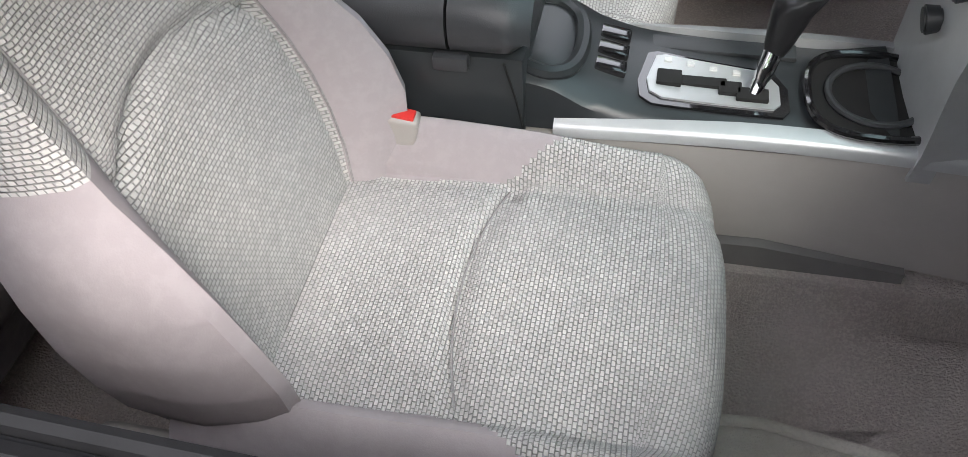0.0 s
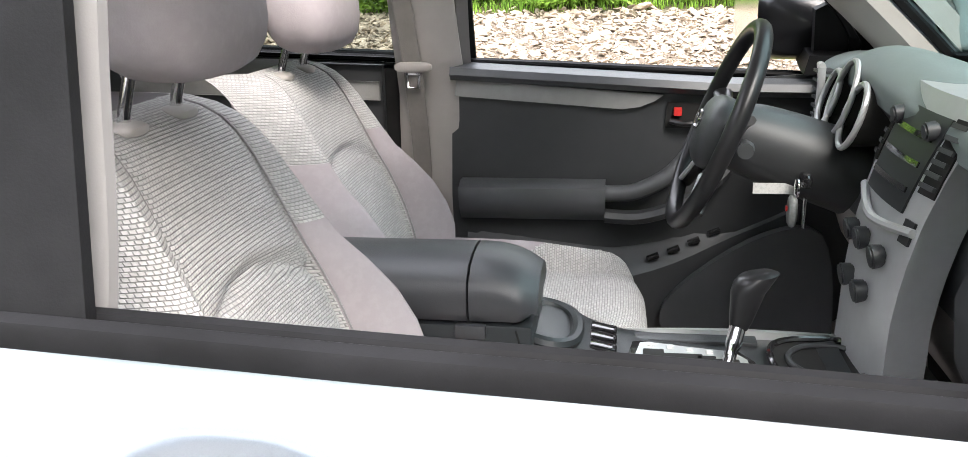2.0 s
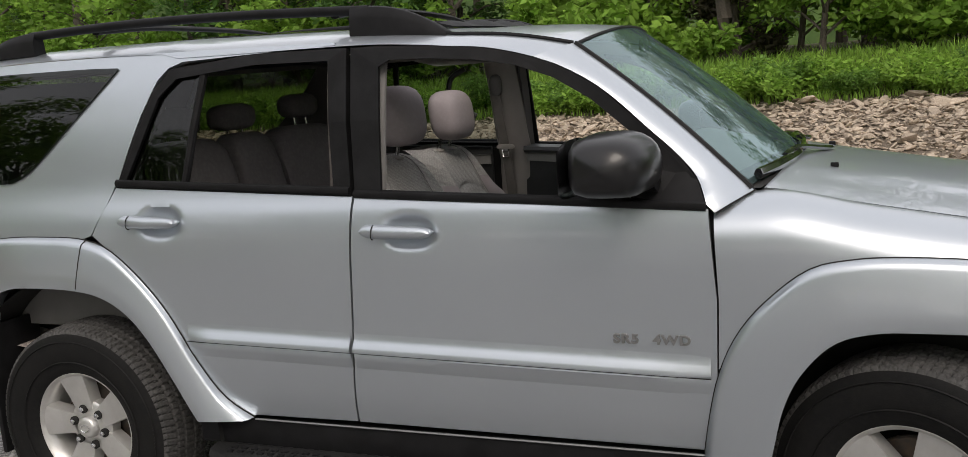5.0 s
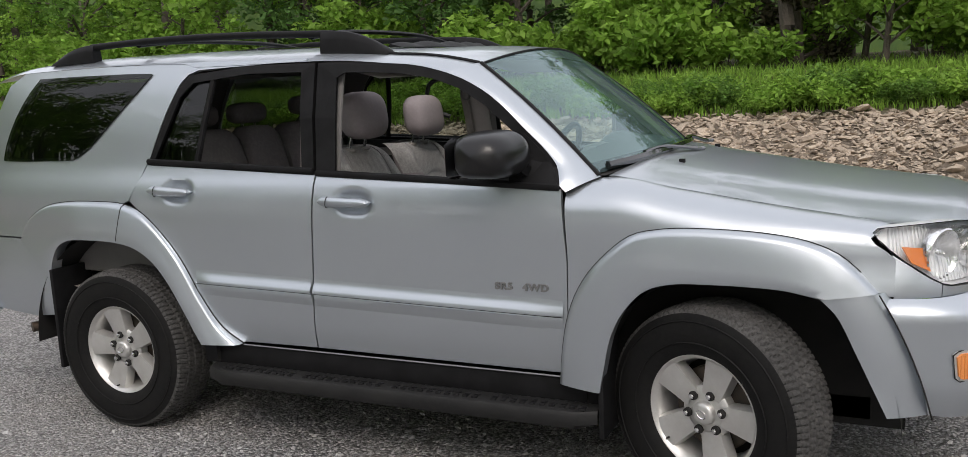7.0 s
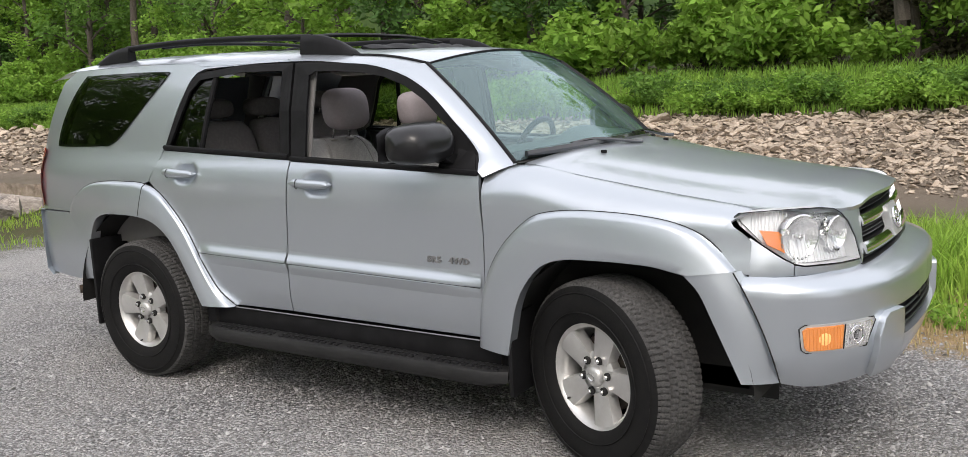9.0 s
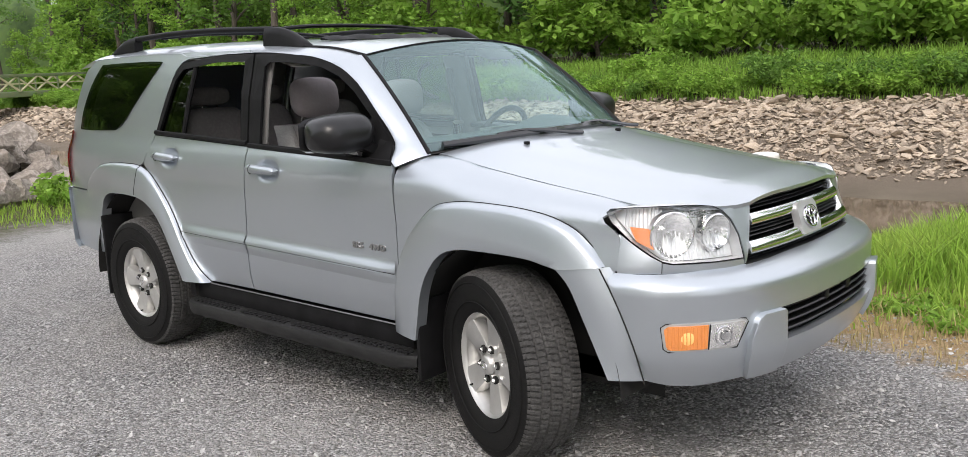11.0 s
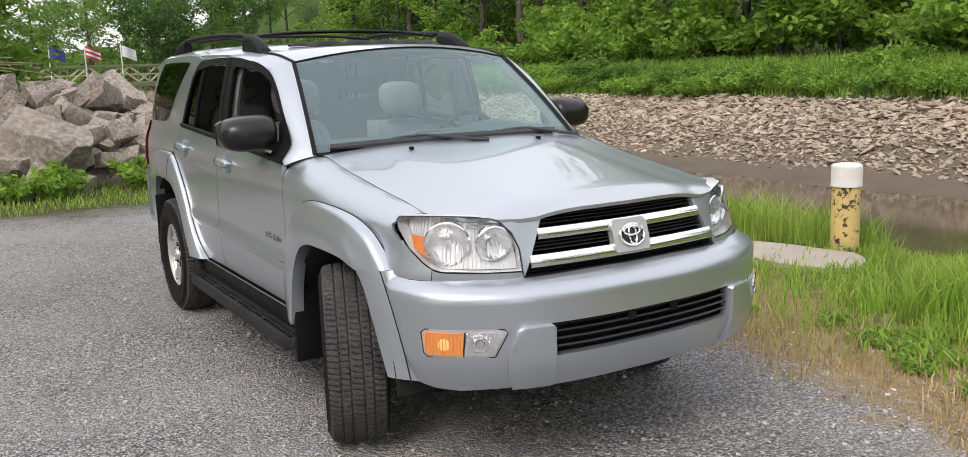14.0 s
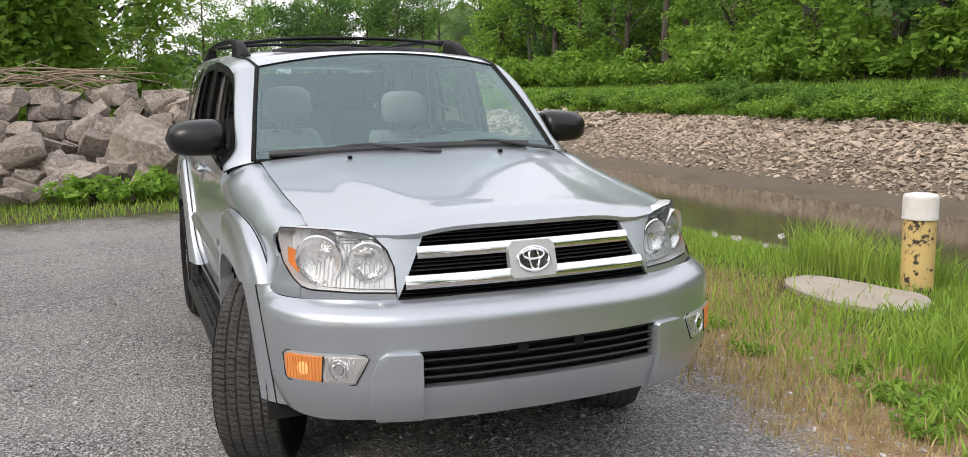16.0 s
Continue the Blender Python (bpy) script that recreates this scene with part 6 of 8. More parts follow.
# top plate sloping from the bin down to the gate
rows = []
for x in np.linspace(-1.40, -0.86, 28):
    z = curve_at([(-1.40, 0.905), (-1.31, 0.892), (-1.25, 0.862), (-1.18, 0.845), (-1.05, 0.838), (-0.95, 0.836), (-0.86, 0.85)], x)
    rows.append([(x, -0.100, min(z, 0.835) - 0.02), (x, -0.094, z - 0.012), (x, -0.082, z - 0.002), (x, -0.04, z + 0.002), (x, 0.06, z + 0.002), (x, 0.105, z - 0.002), (x, 0.12, z - 0.012), (x, 0.125, min(z, 0.835) - 0.02)])
add("console_top", loft(rows), "console_black", parent=console)
# armrest lid in two pieces
for x0, x1, nosed in ((-1.77, -1.434, False), (-1.430, -1.328, True)):
    rows = []
    for x in np.linspace(x0, x1, 14):
        t = (x - x0) / (x1 - x0)
        d = 0.030 * t ** 2.5 if nosed else 0.0
        e = 0.05 * max(0.0, t - 0.75) / 0.25 if nosed else 0.0
        ring_pts = [(-0.106, 0.936 + e * 0.3), (-0.113, 0.950), (-0.114, 0.975 - d), (-0.108, 0.998 - d), (-0.085, 1.016 - d), (-0.05, 1.024 - d), (-0.01, 1.026 - d), (0.03, 1.022 - d), (0.062, 1.010 - d), (0.080, 0.99 - d), (0.086, 0.96), (0.08, 0.936 + e * 0.3)]
        rows.append([(x, y * (1 - e * 2.4), z) for y, z in ring_pts])
    add("armrest_lid", loft(rows, True, True), "lid_black", "black padded armrest lid", parent=console, angle=50)
add("lid_latch", block(-1.452, -1.404, -0.122, -0.104, 0.912, 0.934, 0.006), "lid_black", parent=console)
add("console_joint", tube([(-1.36, -0.1105, 0.925), (-1.345, -0.1105, 0.87), (-1.335, -0.112, 0.82)], 0.0016, 5), "void", parent=console)
# bin with its raised rim; a flat black sheet paints its shaded hollow
oct_pts = [(p.x, p.y) for p in rounded([(-1.375, 0.03, 0), (-1.360, -0.055, 0), (-1.315, -0.077, 0), (-1.282, -0.055, 0), (-1.272, 0.0, 0), (-1.282, 0.06, 0), (-1.315, 0.085, 0), (-1.360, 0.07, 0)], 5, True)]
add("bin_rim", tube([(x, y, 0.905 - (x + 1.375) * 0.22) for x, y in oct_pts + oct_pts[:1]], 0.011, 8), "console_black", parent=console)
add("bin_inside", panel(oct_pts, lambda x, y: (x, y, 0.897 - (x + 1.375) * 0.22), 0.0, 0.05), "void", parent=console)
for k in range(3):
    y = 0.075 - 0.038 * k
    add("seat_switch", block(-0.022, 0.022, -0.013, 0.013, -0.004, 0.010, 0.004, 2, pose(-1.232, y - 0.012, 0.857, 0, 11, 0)), "gloss_black", parent=console)
add("coin_tray", block(-1.18, -0.98, 0.062, 0.094, 0.838, 0.846, 0.003), "charcoal", parent=console)
# gear gate
gate = [(-1.09 + (x + 1.09) * 0.86, y * 0.84 - 0.003) for x, y in [(-1.190, -0.050), (-1.196, -0.02), (-1.185, 0.043), (-1.17, 0.05), (-1.015, 0.035), (-0.992, 0.0), (-0.990, -0.045), (-1.0, -0.058), (-1.17, -0.062)]]
lift = lambda h: (lambda x, y: (x, y, curve_at([(-1.25, 0.864), (-1.18, 0.848), (-1.05, 0.841), (-0.95, 0.839)], x) + h))
up = lambda q: Vector((0, 0, -1))
add("gate_surround", panel([(x * 1.0 + (0.012 if x > -1.09 else -0.012), y * 1.22) for x, y in gate], lift(0.002), 0.004, 0.04, depth=up), "gloss_black", parent=console)
add("gear_gate", panel(gate, lift(0.005), 0.003, 0.04, depth=up), "brushed", parent=console, label="silver stepped gear gate")
for x0, y0, x1, y1 in ((-1.168, 0.000, -1.135, -0.030), (-1.14, -0.005, -1.075, -0.024), (-1.085, -0.010, -1.055, -0.035), (-1.062, -0.020, -1.02, -0.044)):
    add("gate_slot", block(x0, x1, min(y0, y1), max(y0, y1), 0.846, 0.857 if x0 < -1.15 else 0.853, 0.002), "void", parent=console)
for k in range(5):
    x = -1.16 + 0.031 * k
    add("gate_mark", block(x, x + 0.010, 0.022 - 0.004 * k, 0.030 - 0.004 * k, 0.8485 if x < -1.1 else 0.846, 0.8535 if x < -1.1 else 0.850), "pale", parent=console)
lever = rounded([(-1.040, -0.030, 0.842), (-1.030, -0.012, 0.872), (-1.022, 0.002, 0.90)], 4)
stick = add("gear_lever", tube(lever, [0.010] * 4 + [0.013] * 5, 12), "chrome", "gear lever with black leather knob", parent=console)
knob_rows = []
for t, r, fx in ((0.0, 0.013, 0.0), (0.15, 0.017, 0.0), (0.4, 0.021, 0.0), (0.65, 0.025, 0.0), (0.85, 0.028, 0.004), (0.95, 0.026, 0.008), (1.0, 0.015, 0.010)):
    c = Vector((-1.022, 0.002, 0.895)).lerp(Vector((-1.004, 0.024, 0.982)), t)
    knob_rows.append([(c.x + fx + r * math.cos(a) * (1.0 if math.cos(a) < 0 else 1.15 + 1.2 * fx / 0.01 * 0.25), c.y + r * math.sin(a), c.z + 0.004 * math.cos(a) * (t > 0.8)) for a in np.linspace(0, 2 * math.pi, 19)[:-1]])
add("gear_knob", loft(knob_rows, True, True), "satin_black", parent=console)
# cup holders: a flat black sheet stands in for the shaded wells
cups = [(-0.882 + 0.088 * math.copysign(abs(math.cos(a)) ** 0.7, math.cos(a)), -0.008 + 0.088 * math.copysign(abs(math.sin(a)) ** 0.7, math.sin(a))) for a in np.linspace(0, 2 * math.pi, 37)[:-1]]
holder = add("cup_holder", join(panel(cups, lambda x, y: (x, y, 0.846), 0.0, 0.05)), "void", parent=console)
add("cup_rim", tube([(x, y, 0.849) for x, y in cups + cups[:1]], 0.006, 8), "gloss_black", parent=console)
add("cup_ring", tube([(-0.882 + 0.062 * math.cos(a), -0.008 + 0.062 * math.sin(a), 0.850) for a in np.linspace(0, 2 * math.pi, 33)], 0.005, 8, caps=False), "charcoal", parent=console)
console.location.x = 0.036
# belt buckles beside the tunnel
for y, x in ((-0.146, 0.0), (0.16, -0.075)):
    m = Matrix.Translation((-1.462 + x, y - 0.008, 0.812)) @ pose(0, 0, 0, 0, 8, 0)
    b = add("belt_buckle", block(-0.026, 0.026, -0.015, 0.015, -0.09, 0.052, 0.008, 3, m), "taupe", "belt buckle with red button")
    add("release_button", block(-0.020, 0.020, -0.011, 0.009, 0.040, 0.0555, 0.003, 2, m), "buckle_red", parent=b)

# ---- dashboard ----
def dash_profile(y):
    """(x, z) down from the windscreen to the footwell."""
    hood_up = 0.048 * math.exp(-((y - 0.37) / 0.21) ** 2)
    hood_back = 0.022 * math.exp(-((y - 0.37) / 0.22) ** 2)
    return [(-0.40 - 0.06 * (y / 0.75) ** 2, 1.215), (-0.52, 1.236 + 0.3 * hood_up), (-0.64, 1.252 + 0.8 * hood_up), (-0.69 - 0.5 * hood_back, 1.246 + hood_up), (-0.730 - hood_back, 1.224 + 0.9 * hood_up), (-0.735 - 0.8 * hood_back, 1.186 + 0.8 * hood_up), (-0.708 - 0.1 * hood_back, 1.166), (-0.70, 1.12), (-0.71, 1.05), (-0.70, 0.95), (-0.66, 0.84), (-0.58, 0.72), (-0.45, 0.62)]


ys = np.linspace(-0.76, 0.76, 61)
rows = [[(x, y, z) for x, z in dash_profile(y)] for y in ys]
dash = add("dashboard", loft([rounded(r[:6], 4) for r in rows]), "dash_top", "dark green-grey dashboard with silver centre panel")
add("dash_face", loft([r[5:10] for r in rows]), "charcoal", parent=dash)
add("dash_lower", loft([r[9:] for r in rows]), "taupe", parent=dash)
rows = [[(x + 0.022, y, z) for x, z in ((-0.735, 1.10), (-0.76, 1.02), (-0.75, 0.93), (-0.70, 0.84))] for y in np.linspace(-0.72, -0.17, 14)]
add("glove_box", loft(rows), "charcoal", parent=dash)


def stack(y, z, off=0.0):
    """The sloping centre panel."""
    x = -0.695 - 0.075 * (max(0.0, 1.26 - z) / 0.30) ** 0.8 - 0.02 * math.sin(max(0, min(1, (z - 0.85) / 0.4)) * math.pi)
    return (x - off - 0.02 * (1 - ((y - 0.04) / 0.19) ** 2), y, z)


toward = lambda q: Vector((1, 0, 0))
add("centre_panel", panel([(-0.118, 1.262), (0.20, 1.262), (0.175, 1.10), (0.145, 0.93), (0.13, 0.80), (-0.115, 0.80), (-0.105, 0.95), (-0.108, 1.10)], lambda y, z: stack(y, z), 0.06, 0.04, depth=toward), "brushed", parent=dash, angle=50)
add("radio", panel([(-0.055, 1.235), (0.155, 1.235), (0.14, 1.10), (-0.045, 1.10)], lambda y, z: stack(y, z, 0.004), 0.004, 0.04, depth=toward), "screen", parent=dash)
for k in range(3):
    z = 1.128 + 0.036 * k
    add("radio_slot", panel([(-0.035, z), (-0.035, z + 0.008), (0.13, z + 0.008), (0.13, z)], lambda y, q: stack(y, q, 0.008), 0.003, 0.05, depth=toward), "gloss_black", parent=dash)
for y in (-0.030, 0.13):
    add("radio_knob", cylinder(0.014, 0.02, Matrix.Translation(stack(y, 1.215, 0.012)) @ pose(0, 0, 0, 0, 80), 16, None, 0.003), "charcoal", parent=dash)
for y0, y1 in ((-0.108, -0.062), (0.162, 0.19)):
    add("vent_opening", panel([(y0, 1.135), (y0, 1.238), (y1, 1.238), (y1, 1.135)], lambda y, z: stack(y, z, 0.003), 0.003, 0.04, depth=toward), "void", parent=dash)
    for k in range(6):
        z = 1.145 + 0.0165 * k
        add("vent_slat", panel([(y0 + 0.003, z), (y0 + 0.003, z + 0.0065), (y1 - 0.003, z + 0.0065), (y1 - 0.003, z)], lambda y, q: stack(y, q, 0.008), 0.006, 0.05, depth=toward), "charcoal", parent=dash)
add("silver_bridge", tube(rounded([Vector(stack(-0.10, 1.085, 0.004)), Vector(stack(0.03, 1.075, 0.012)), Vector(stack(0.16, 1.095, 0.004))], 6), 0.007, 8), "brushed", parent=dash)
for y, z in ((-0.03, 1.03), (0.05, 1.035), (0.12, 1.03), (0.0, 0.965), (0.08, 0.965)):
    add("climate_knob", cylinder(0.019, 0.022, Matrix.Translation(stack(y, z, 0.008)) @ pose(0, 0, 0, 0, 80), 20, 0.016, 0.003), "charcoal", parent=dash)
add("hazard_switch", panel([(-0.095, 1.065), (-0.095, 1.098), (-0.065, 1.098), (-0.065, 1.065)], lambda y, z: stack(y, z, 0.004), 0.004, 0.05, depth=toward), "screen", parent=dash)
# instrument tubes with silver rims
for y, z, r in ((0.475, 1.190, 0.052), (0.380, 1.200, 0.070), (0.285, 1.185, 0.055)):
    pts = [(-0.775 + 0.30 * r * math.sin(a), y + r * 0.92 * math.cos(a), z + r * math.sin(a)) for a in np.linspace(0, 2 * math.pi, 32)]
    add("gauge_rim", tube(pts, 0.0058, 8, caps=False), "brushed", parent=dash)
    bm = loft([pts[:-1], [(x + 0.06, y + (q - y) * 0.95, z + (w - z) * 0.95) for x, q, w in pts[:-1]], [(-0.705, y, z)] * 31], True)
    add("gauge_tube", weld(bm), "void", parent=dash)
side_vent = [(-0.775, 0.555, 1.24), (-0.775, 0.555, 1.125), (-0.765, 0.63, 1.125), (-0.765, 0.62, 1.24)]
add("vent_frame", tube(side_vent + side_vent[:1], 0.008, 8), "brushed", parent=dash)
for k in range(6):
    z = 1.135 + 0.018 * k
    add("vent_slat", block(-0.778, -0.745, 0.558, 0.622, z, z + 0.006), "charcoal", parent=dash, smooth=False)
# steering column and wheel
lean = Matrix.Translation((-0.995, 0.385, 1.150)) @ pose(0, 0, 0, 0, 21.5, 0)
col = tube(rounded([(-1.0, 0.375, 1.145), (-0.90, 0.375, 1.115), (-0.74, 0.375, 1.06)], 5), [0.05, 0.056, 0.062, 0.066, 0.07, 0.072, 0.074, 0.075, 0.076, 0.077, 0.078], 18)
add("steering_column", col, "charcoal", parent=dash)
rim_pts = [lean @ Vector((0, 0.194 * math.cos(a), 0.194 * math.sin(a))) for a in np.linspace(0, 2 * math.pi, 61)]
wheel_rim = add("steering_wheel", tube(rim_pts, 0.0165, 12, caps=False), "satin_black", "black leather steering wheel with four spokes")
pad = superblock(0, 0, 0, 0.036, 0.098, 0.070, 2.8, 12, 20)
pad.transform(lean @ Matrix.Translation((0.004, 0, -0.012)))
add("wheel_pad", pad, "charcoal", parent=wheel_rim)
for a0, wd in ((18, 0.026), (162, 0.026), (228, 0.020), (312, 0.020)):
    a = math.radians(a0)
    d = Vector((0, math.cos(a), math.sin(a)))
    pts = [lean @ (Vector((0.012, 0, -0.01)) + d * r + Vector((0.012 * (1 - r / 0.19), 0, 0))) for r in (0.06, 0.10, 0.14, 0.184)]
    add("wheel_spoke", tube(pts, [wd, wd * 0.8, wd * 0.7, wd * 0.75], 10, 0.55), "satin_black", parent=wheel_rim)
    if a0 in (228, 312):
        add("spoke_trim", tube([p + Vector((-0.011, 0, 0.003)) for p in pts[1:]], 0.010, 8, 0.7), "brushed", parent=wheel_rim)
add("wheel_emblem", tube([lean @ Vector((-0.036, 0.024 * math.cos(a), 0.017 * math.sin(a))) for a in np.linspace(0, 2 * math.pi, 24)], 0.0032, 6, caps=False), "chrome", parent=wheel_rim)
add("stalk", tube(rounded([(-0.95, 0.32, 1.13), (-0.955, 0.25, 1.135), (-0.965, 0.19, 1.14)], 4), [0.008] * 5 + [0.014] * 4, 10), "charcoal", parent=dash)
# key, fob and paper tag hanging from the ignition
key = add("key_ring", tube([(-0.858, 0.285 + 0.016 * math.cos(a), 1.055 + 0.016 * math.sin(a)) for a in np.linspace(0, 2 * math.pi, 20)], 0.0025, 6), "chrome", "car keys with a grey remote fob")
add("remote_fob", superblock(-0.864, 0.285, 1.012, 0.009, 0.018, 0.030, 3.0, 8, 16), "fob_grey", parent=key)
add("panic_button", block(-0.876, -0.870, 0.280, 0.290, 1.012, 1.021, 0.001), "buckle_red", parent=key)
add("key_head", superblock(-0.845, 0.283, 1.070, 0.010, 0.026, 0.014, 3.0, 8, 14), "gloss_black", parent=key)
add("paper_tag", block(-0.93, -0.85, 0.318, 0.321, 1.035, 1.055), "pale", parent=key, smooth=False)
add("shiny_key", block(-0.852, -0.848, 0.245, 0.262, 0.99, 1.045, 0.001), "chrome", parent=key)

# ---- the land ----
def mixed_ground(name):
    """Gravel lot that gives way to straw, soil and silt by place, with ragged borders."""
    m = bpy.data.materials.new(name)
    m.use_nodes = True
    t = m.node_tree
    n, l = t.nodes, t.links
    b = n["Principled BSDF"]
    b.inputs["Roughness"].default_value, b.inputs["Specular IOR Level"].default_value = 0.92, 0.25
    co = n.new("ShaderNodeTexCoord")
    xyz = n.new("ShaderNodeSeparateXYZ")
    l.new(co.outputs["Object"], xyz.inputs[0])

    def tex(kind, **values):
        k = n.new("ShaderNodeTex" + kind)
        for key, v in values.items():
            k.inputs[key].default_value = v
        l.new(co.outputs["Object"], k.inputs["Vector"])
        return k

    def ramp(value, lo, hi):
        r = n.new("ShaderNodeMapRange")
        r.inputs["From Min"].default_value, r.inputs["From Max"].default_value = lo, hi
        l.new(value, r.inputs["Value"])
        return r.outputs[0]

    def math_node(op, a, c):
        k = n.new("ShaderNodeMath")
        k.operation = op
        for i, v in enumerate((a, c)):
            if isinstance(v, (int, float)):
                k.inputs[i].default_value = v
            else:
                l.new(v, k.inputs[i])
        return k.outputs[0]

    def mix(f, a, c):
        x = n.new("ShaderNodeMix")
        x.data_type = "RGBA"
        l.new(f, x.inputs["Factor"])
        for v, s in ((a, "A"), (c, "B")):
            if isinstance(v, tuple):
                x.inputs[s].default_value = (*v, 1)
            else:
                l.new(v, x.inputs[s])
        return x.outputs["Result"]
    stones = tex("Voronoi", Scale=74.0)
    patch = tex("Noise", Scale=0.32, Detail=5.0, Roughness=0.6)
    pebble = tex("Voronoi", Scale=130.0)
    broad = tex("Noise", Scale=0.7, Detail=8.0, Roughness=0.65)
    mid = tex("Noise", Scale=6.0, Detail=8.0, Roughness=0.7)
    grey = mix(ramp(stones.outputs["Color"], 0.25, 0.75), (0.215, 0.212, 0.212), (0.68, 0.672, 0.672))
    grey = mix(ramp(pebble.outputs["Color"], 0.40, 1.3), grey, (0.19, 0.187, 0.187))
    # Crevices between stones: their shade is put into the colour.
    grey = mix(ramp(stones.outputs["Distance"], 0.45, 0.80), grey, (0.11, 0.108, 0.107))
    grey = mix(ramp(broad.outputs["Fac"], 0.38, 0.85), grey, (0.46, 0.44, 0.42))
    grey = mix(ramp(patch.outputs["Fac"], 0.50, 0.95), grey, (0.52, 0.505, 0.49))
    grey = mix(ramp(patch.outputs["Fac"], 0.46, 0.10), grey, (0.20, 0.197, 0.197))
    straw = mix(ramp(mid.outputs["Fac"], 0.35, 0.65), (0.50, 0.36, 0.195), (0.33, 0.235, 0.13))
    soil = mix(ramp(mid.outputs["Fac"], 0.4, 0.62), (0.085, 0.10, 0.035), (0.12, 0.095, 0.055))
    silt = mix(ramp(broad.outputs["Fac"], 0.35, 0.65), (0.24, 0.20, 0.155), (0.17, 0.14, 0.105))
    rubble = mix(ramp(stones.outputs["Color"], 0.2, 0.8), (0.26, 0.215, 0.17), (0.18, 0.145, 0.11))
    wob = math_node("MULTIPLY", math_node("SUBTRACT", mid.outputs["Fac"], 0.5), 1.6)
    wob2 = math_node("MULTIPLY", math_node("SUBTRACT", broad.outputs["Fac"], 0.5), 2.4)
    y = math_node("ADD", math_node("ADD", xyz.outputs["Y"], wob), math_node("MULTIPLY", wob2, 0.4))
    y = math_node("ADD", y, math_node("MULTIPLY", xyz.outputs["X"], 0.18))
    x = math_node("ADD", math_node("ADD", xyz.outputs["X"], wob), wob2)
    col = mix(ramp(y, 1.30, 1.70), grey, straw)
    col = mix(ramp(y, 2.5, 3.0), col, soil)
    col = mix(ramp(math_node("MULTIPLY", x, -1.0), 7.6, 8.8), col, soil)
    y0 = math_node("ADD", xyz.outputs["Y"], math_node("MULTIPLY", wob, 0.5))
    col = mix(ramp(y0, 5.6, 6.6), col, silt)
    col = mix(ramp(y0, 16.2, 17.2), col, rubble)
    col = mix(ramp(y0, 21.5, 22.2), col, soil)
    l.new(col, b.inputs["Base Color"])
    bump = n.new("ShaderNodeBump")
    bump.inputs["Strength"].default_value, bump.inputs["Distance"].default_value = 1.0, 0.03
    h = math_node("ADD", math_node("MULTIPLY", stones.outputs["Distance"], -0.8), math_node("MULTIPLY", mid.outputs["Fac"], 0.8))
    l.new(math_node("ADD", h, math_node("MULTIPLY", pebble.outputs["Distance"], -0.4)), bump.inputs["Height"])
    l.new(bump.outputs[0], b.inputs["Normal"])
    return m


def leaf_material(name, a, c, glow=0.35):
    """Leaves: light passes through them; every leaf has its own shade."""
    m = surf(name, a, 0.6, color2=c, scale=0.9, spec=0.25, per_piece=0.35)
    t = m.node_tree
    n, l = t.nodes, t.links
    b = n["Principled BSDF"]
    tr = n.new("ShaderNodeBsdfTranslucent")
    mixer = n.new("ShaderNodeMixShader")
    mixer.inputs[0].default_value = glow
    l.new(b.inputs["Base Color"].links[0].from_socket, tr.inputs["Color"])
    l.new(b.outputs[0], mixer.inputs[1])
    l.new(tr.outputs[0], mixer.inputs[2])
    l.new(mixer.outputs[0], n["Material Output"].inputs["Surface"])
    return m


M["ground"] = mixed_ground("gravel_and_banks")
M["leaf_bright"] = leaf_material("spring_leaves", (0.27, 0.43, 0.07), (0.18, 0.33, 0.05), 0.48)
M["leaf_mid"] = leaf_material("green_leaves", (0.175, 0.31, 0.06), (0.115, 0.225, 0.045), 0.45)
M["leaf_deep"] = leaf_material("deep_green_leaves", (0.09, 0.18, 0.042), (0.06, 0.13, 0.032), 0.38)
M["needle"] = leaf_material("dry_brown_foliage", (0.055, 0.045, 0.025), (0.035, 0.035, 0.016), 0.15)
M["blade"] = leaf_material("tall_grass", (0.24, 0.42, 0.055), (0.34, 0.44, 0.09), 0.45)
M["dry_blade"] = leaf_material("dry_grass", (0.50, 0.39, 0.21), (0.36, 0.31, 0.13), 0.3)
M["bark"] = surf("bark", (0.085, 0.07, 0.055), 0.95, color2=(0.045, 0.038, 0.03), scale=4, bump=0.8, bump_scale=12, fine=(0.12, 0.10, 0.08), fine_scale=30)
M["dead_wood"] = surf("bleached_wood", (0.34, 0.27, 0.19), 0.9, color2=(0.22, 0.17, 0.12), scale=6, bump=0.4, bump_scale=40)
M["boulder"] = surf("weathered_boulder", (0.29, 0.25, 0.21), 0.9, color2=(0.135, 0.115, 0.10), scale=2.2, detail=12, bump=1.0, bump_scale=6, fine=(0.38, 0.335, 0.295), fine_scale=12, per_piece=0.28)
M["riprap"] = surf("tan_stone", (0.40, 0.325, 0.25), 0.92, color2=(0.27, 0.215, 0.165), scale=2.5, detail=8, bump=0.6, bump_scale=14, fine=(0.47, 0.40, 0.32), fine_scale=20, per_piece=0.30)
M["gravel"] = surf("loose_gravel", (0.43, 0.425, 0.42), 0.9, color2=(0.30, 0.295, 0.29), scale=20, per_piece=0.4)
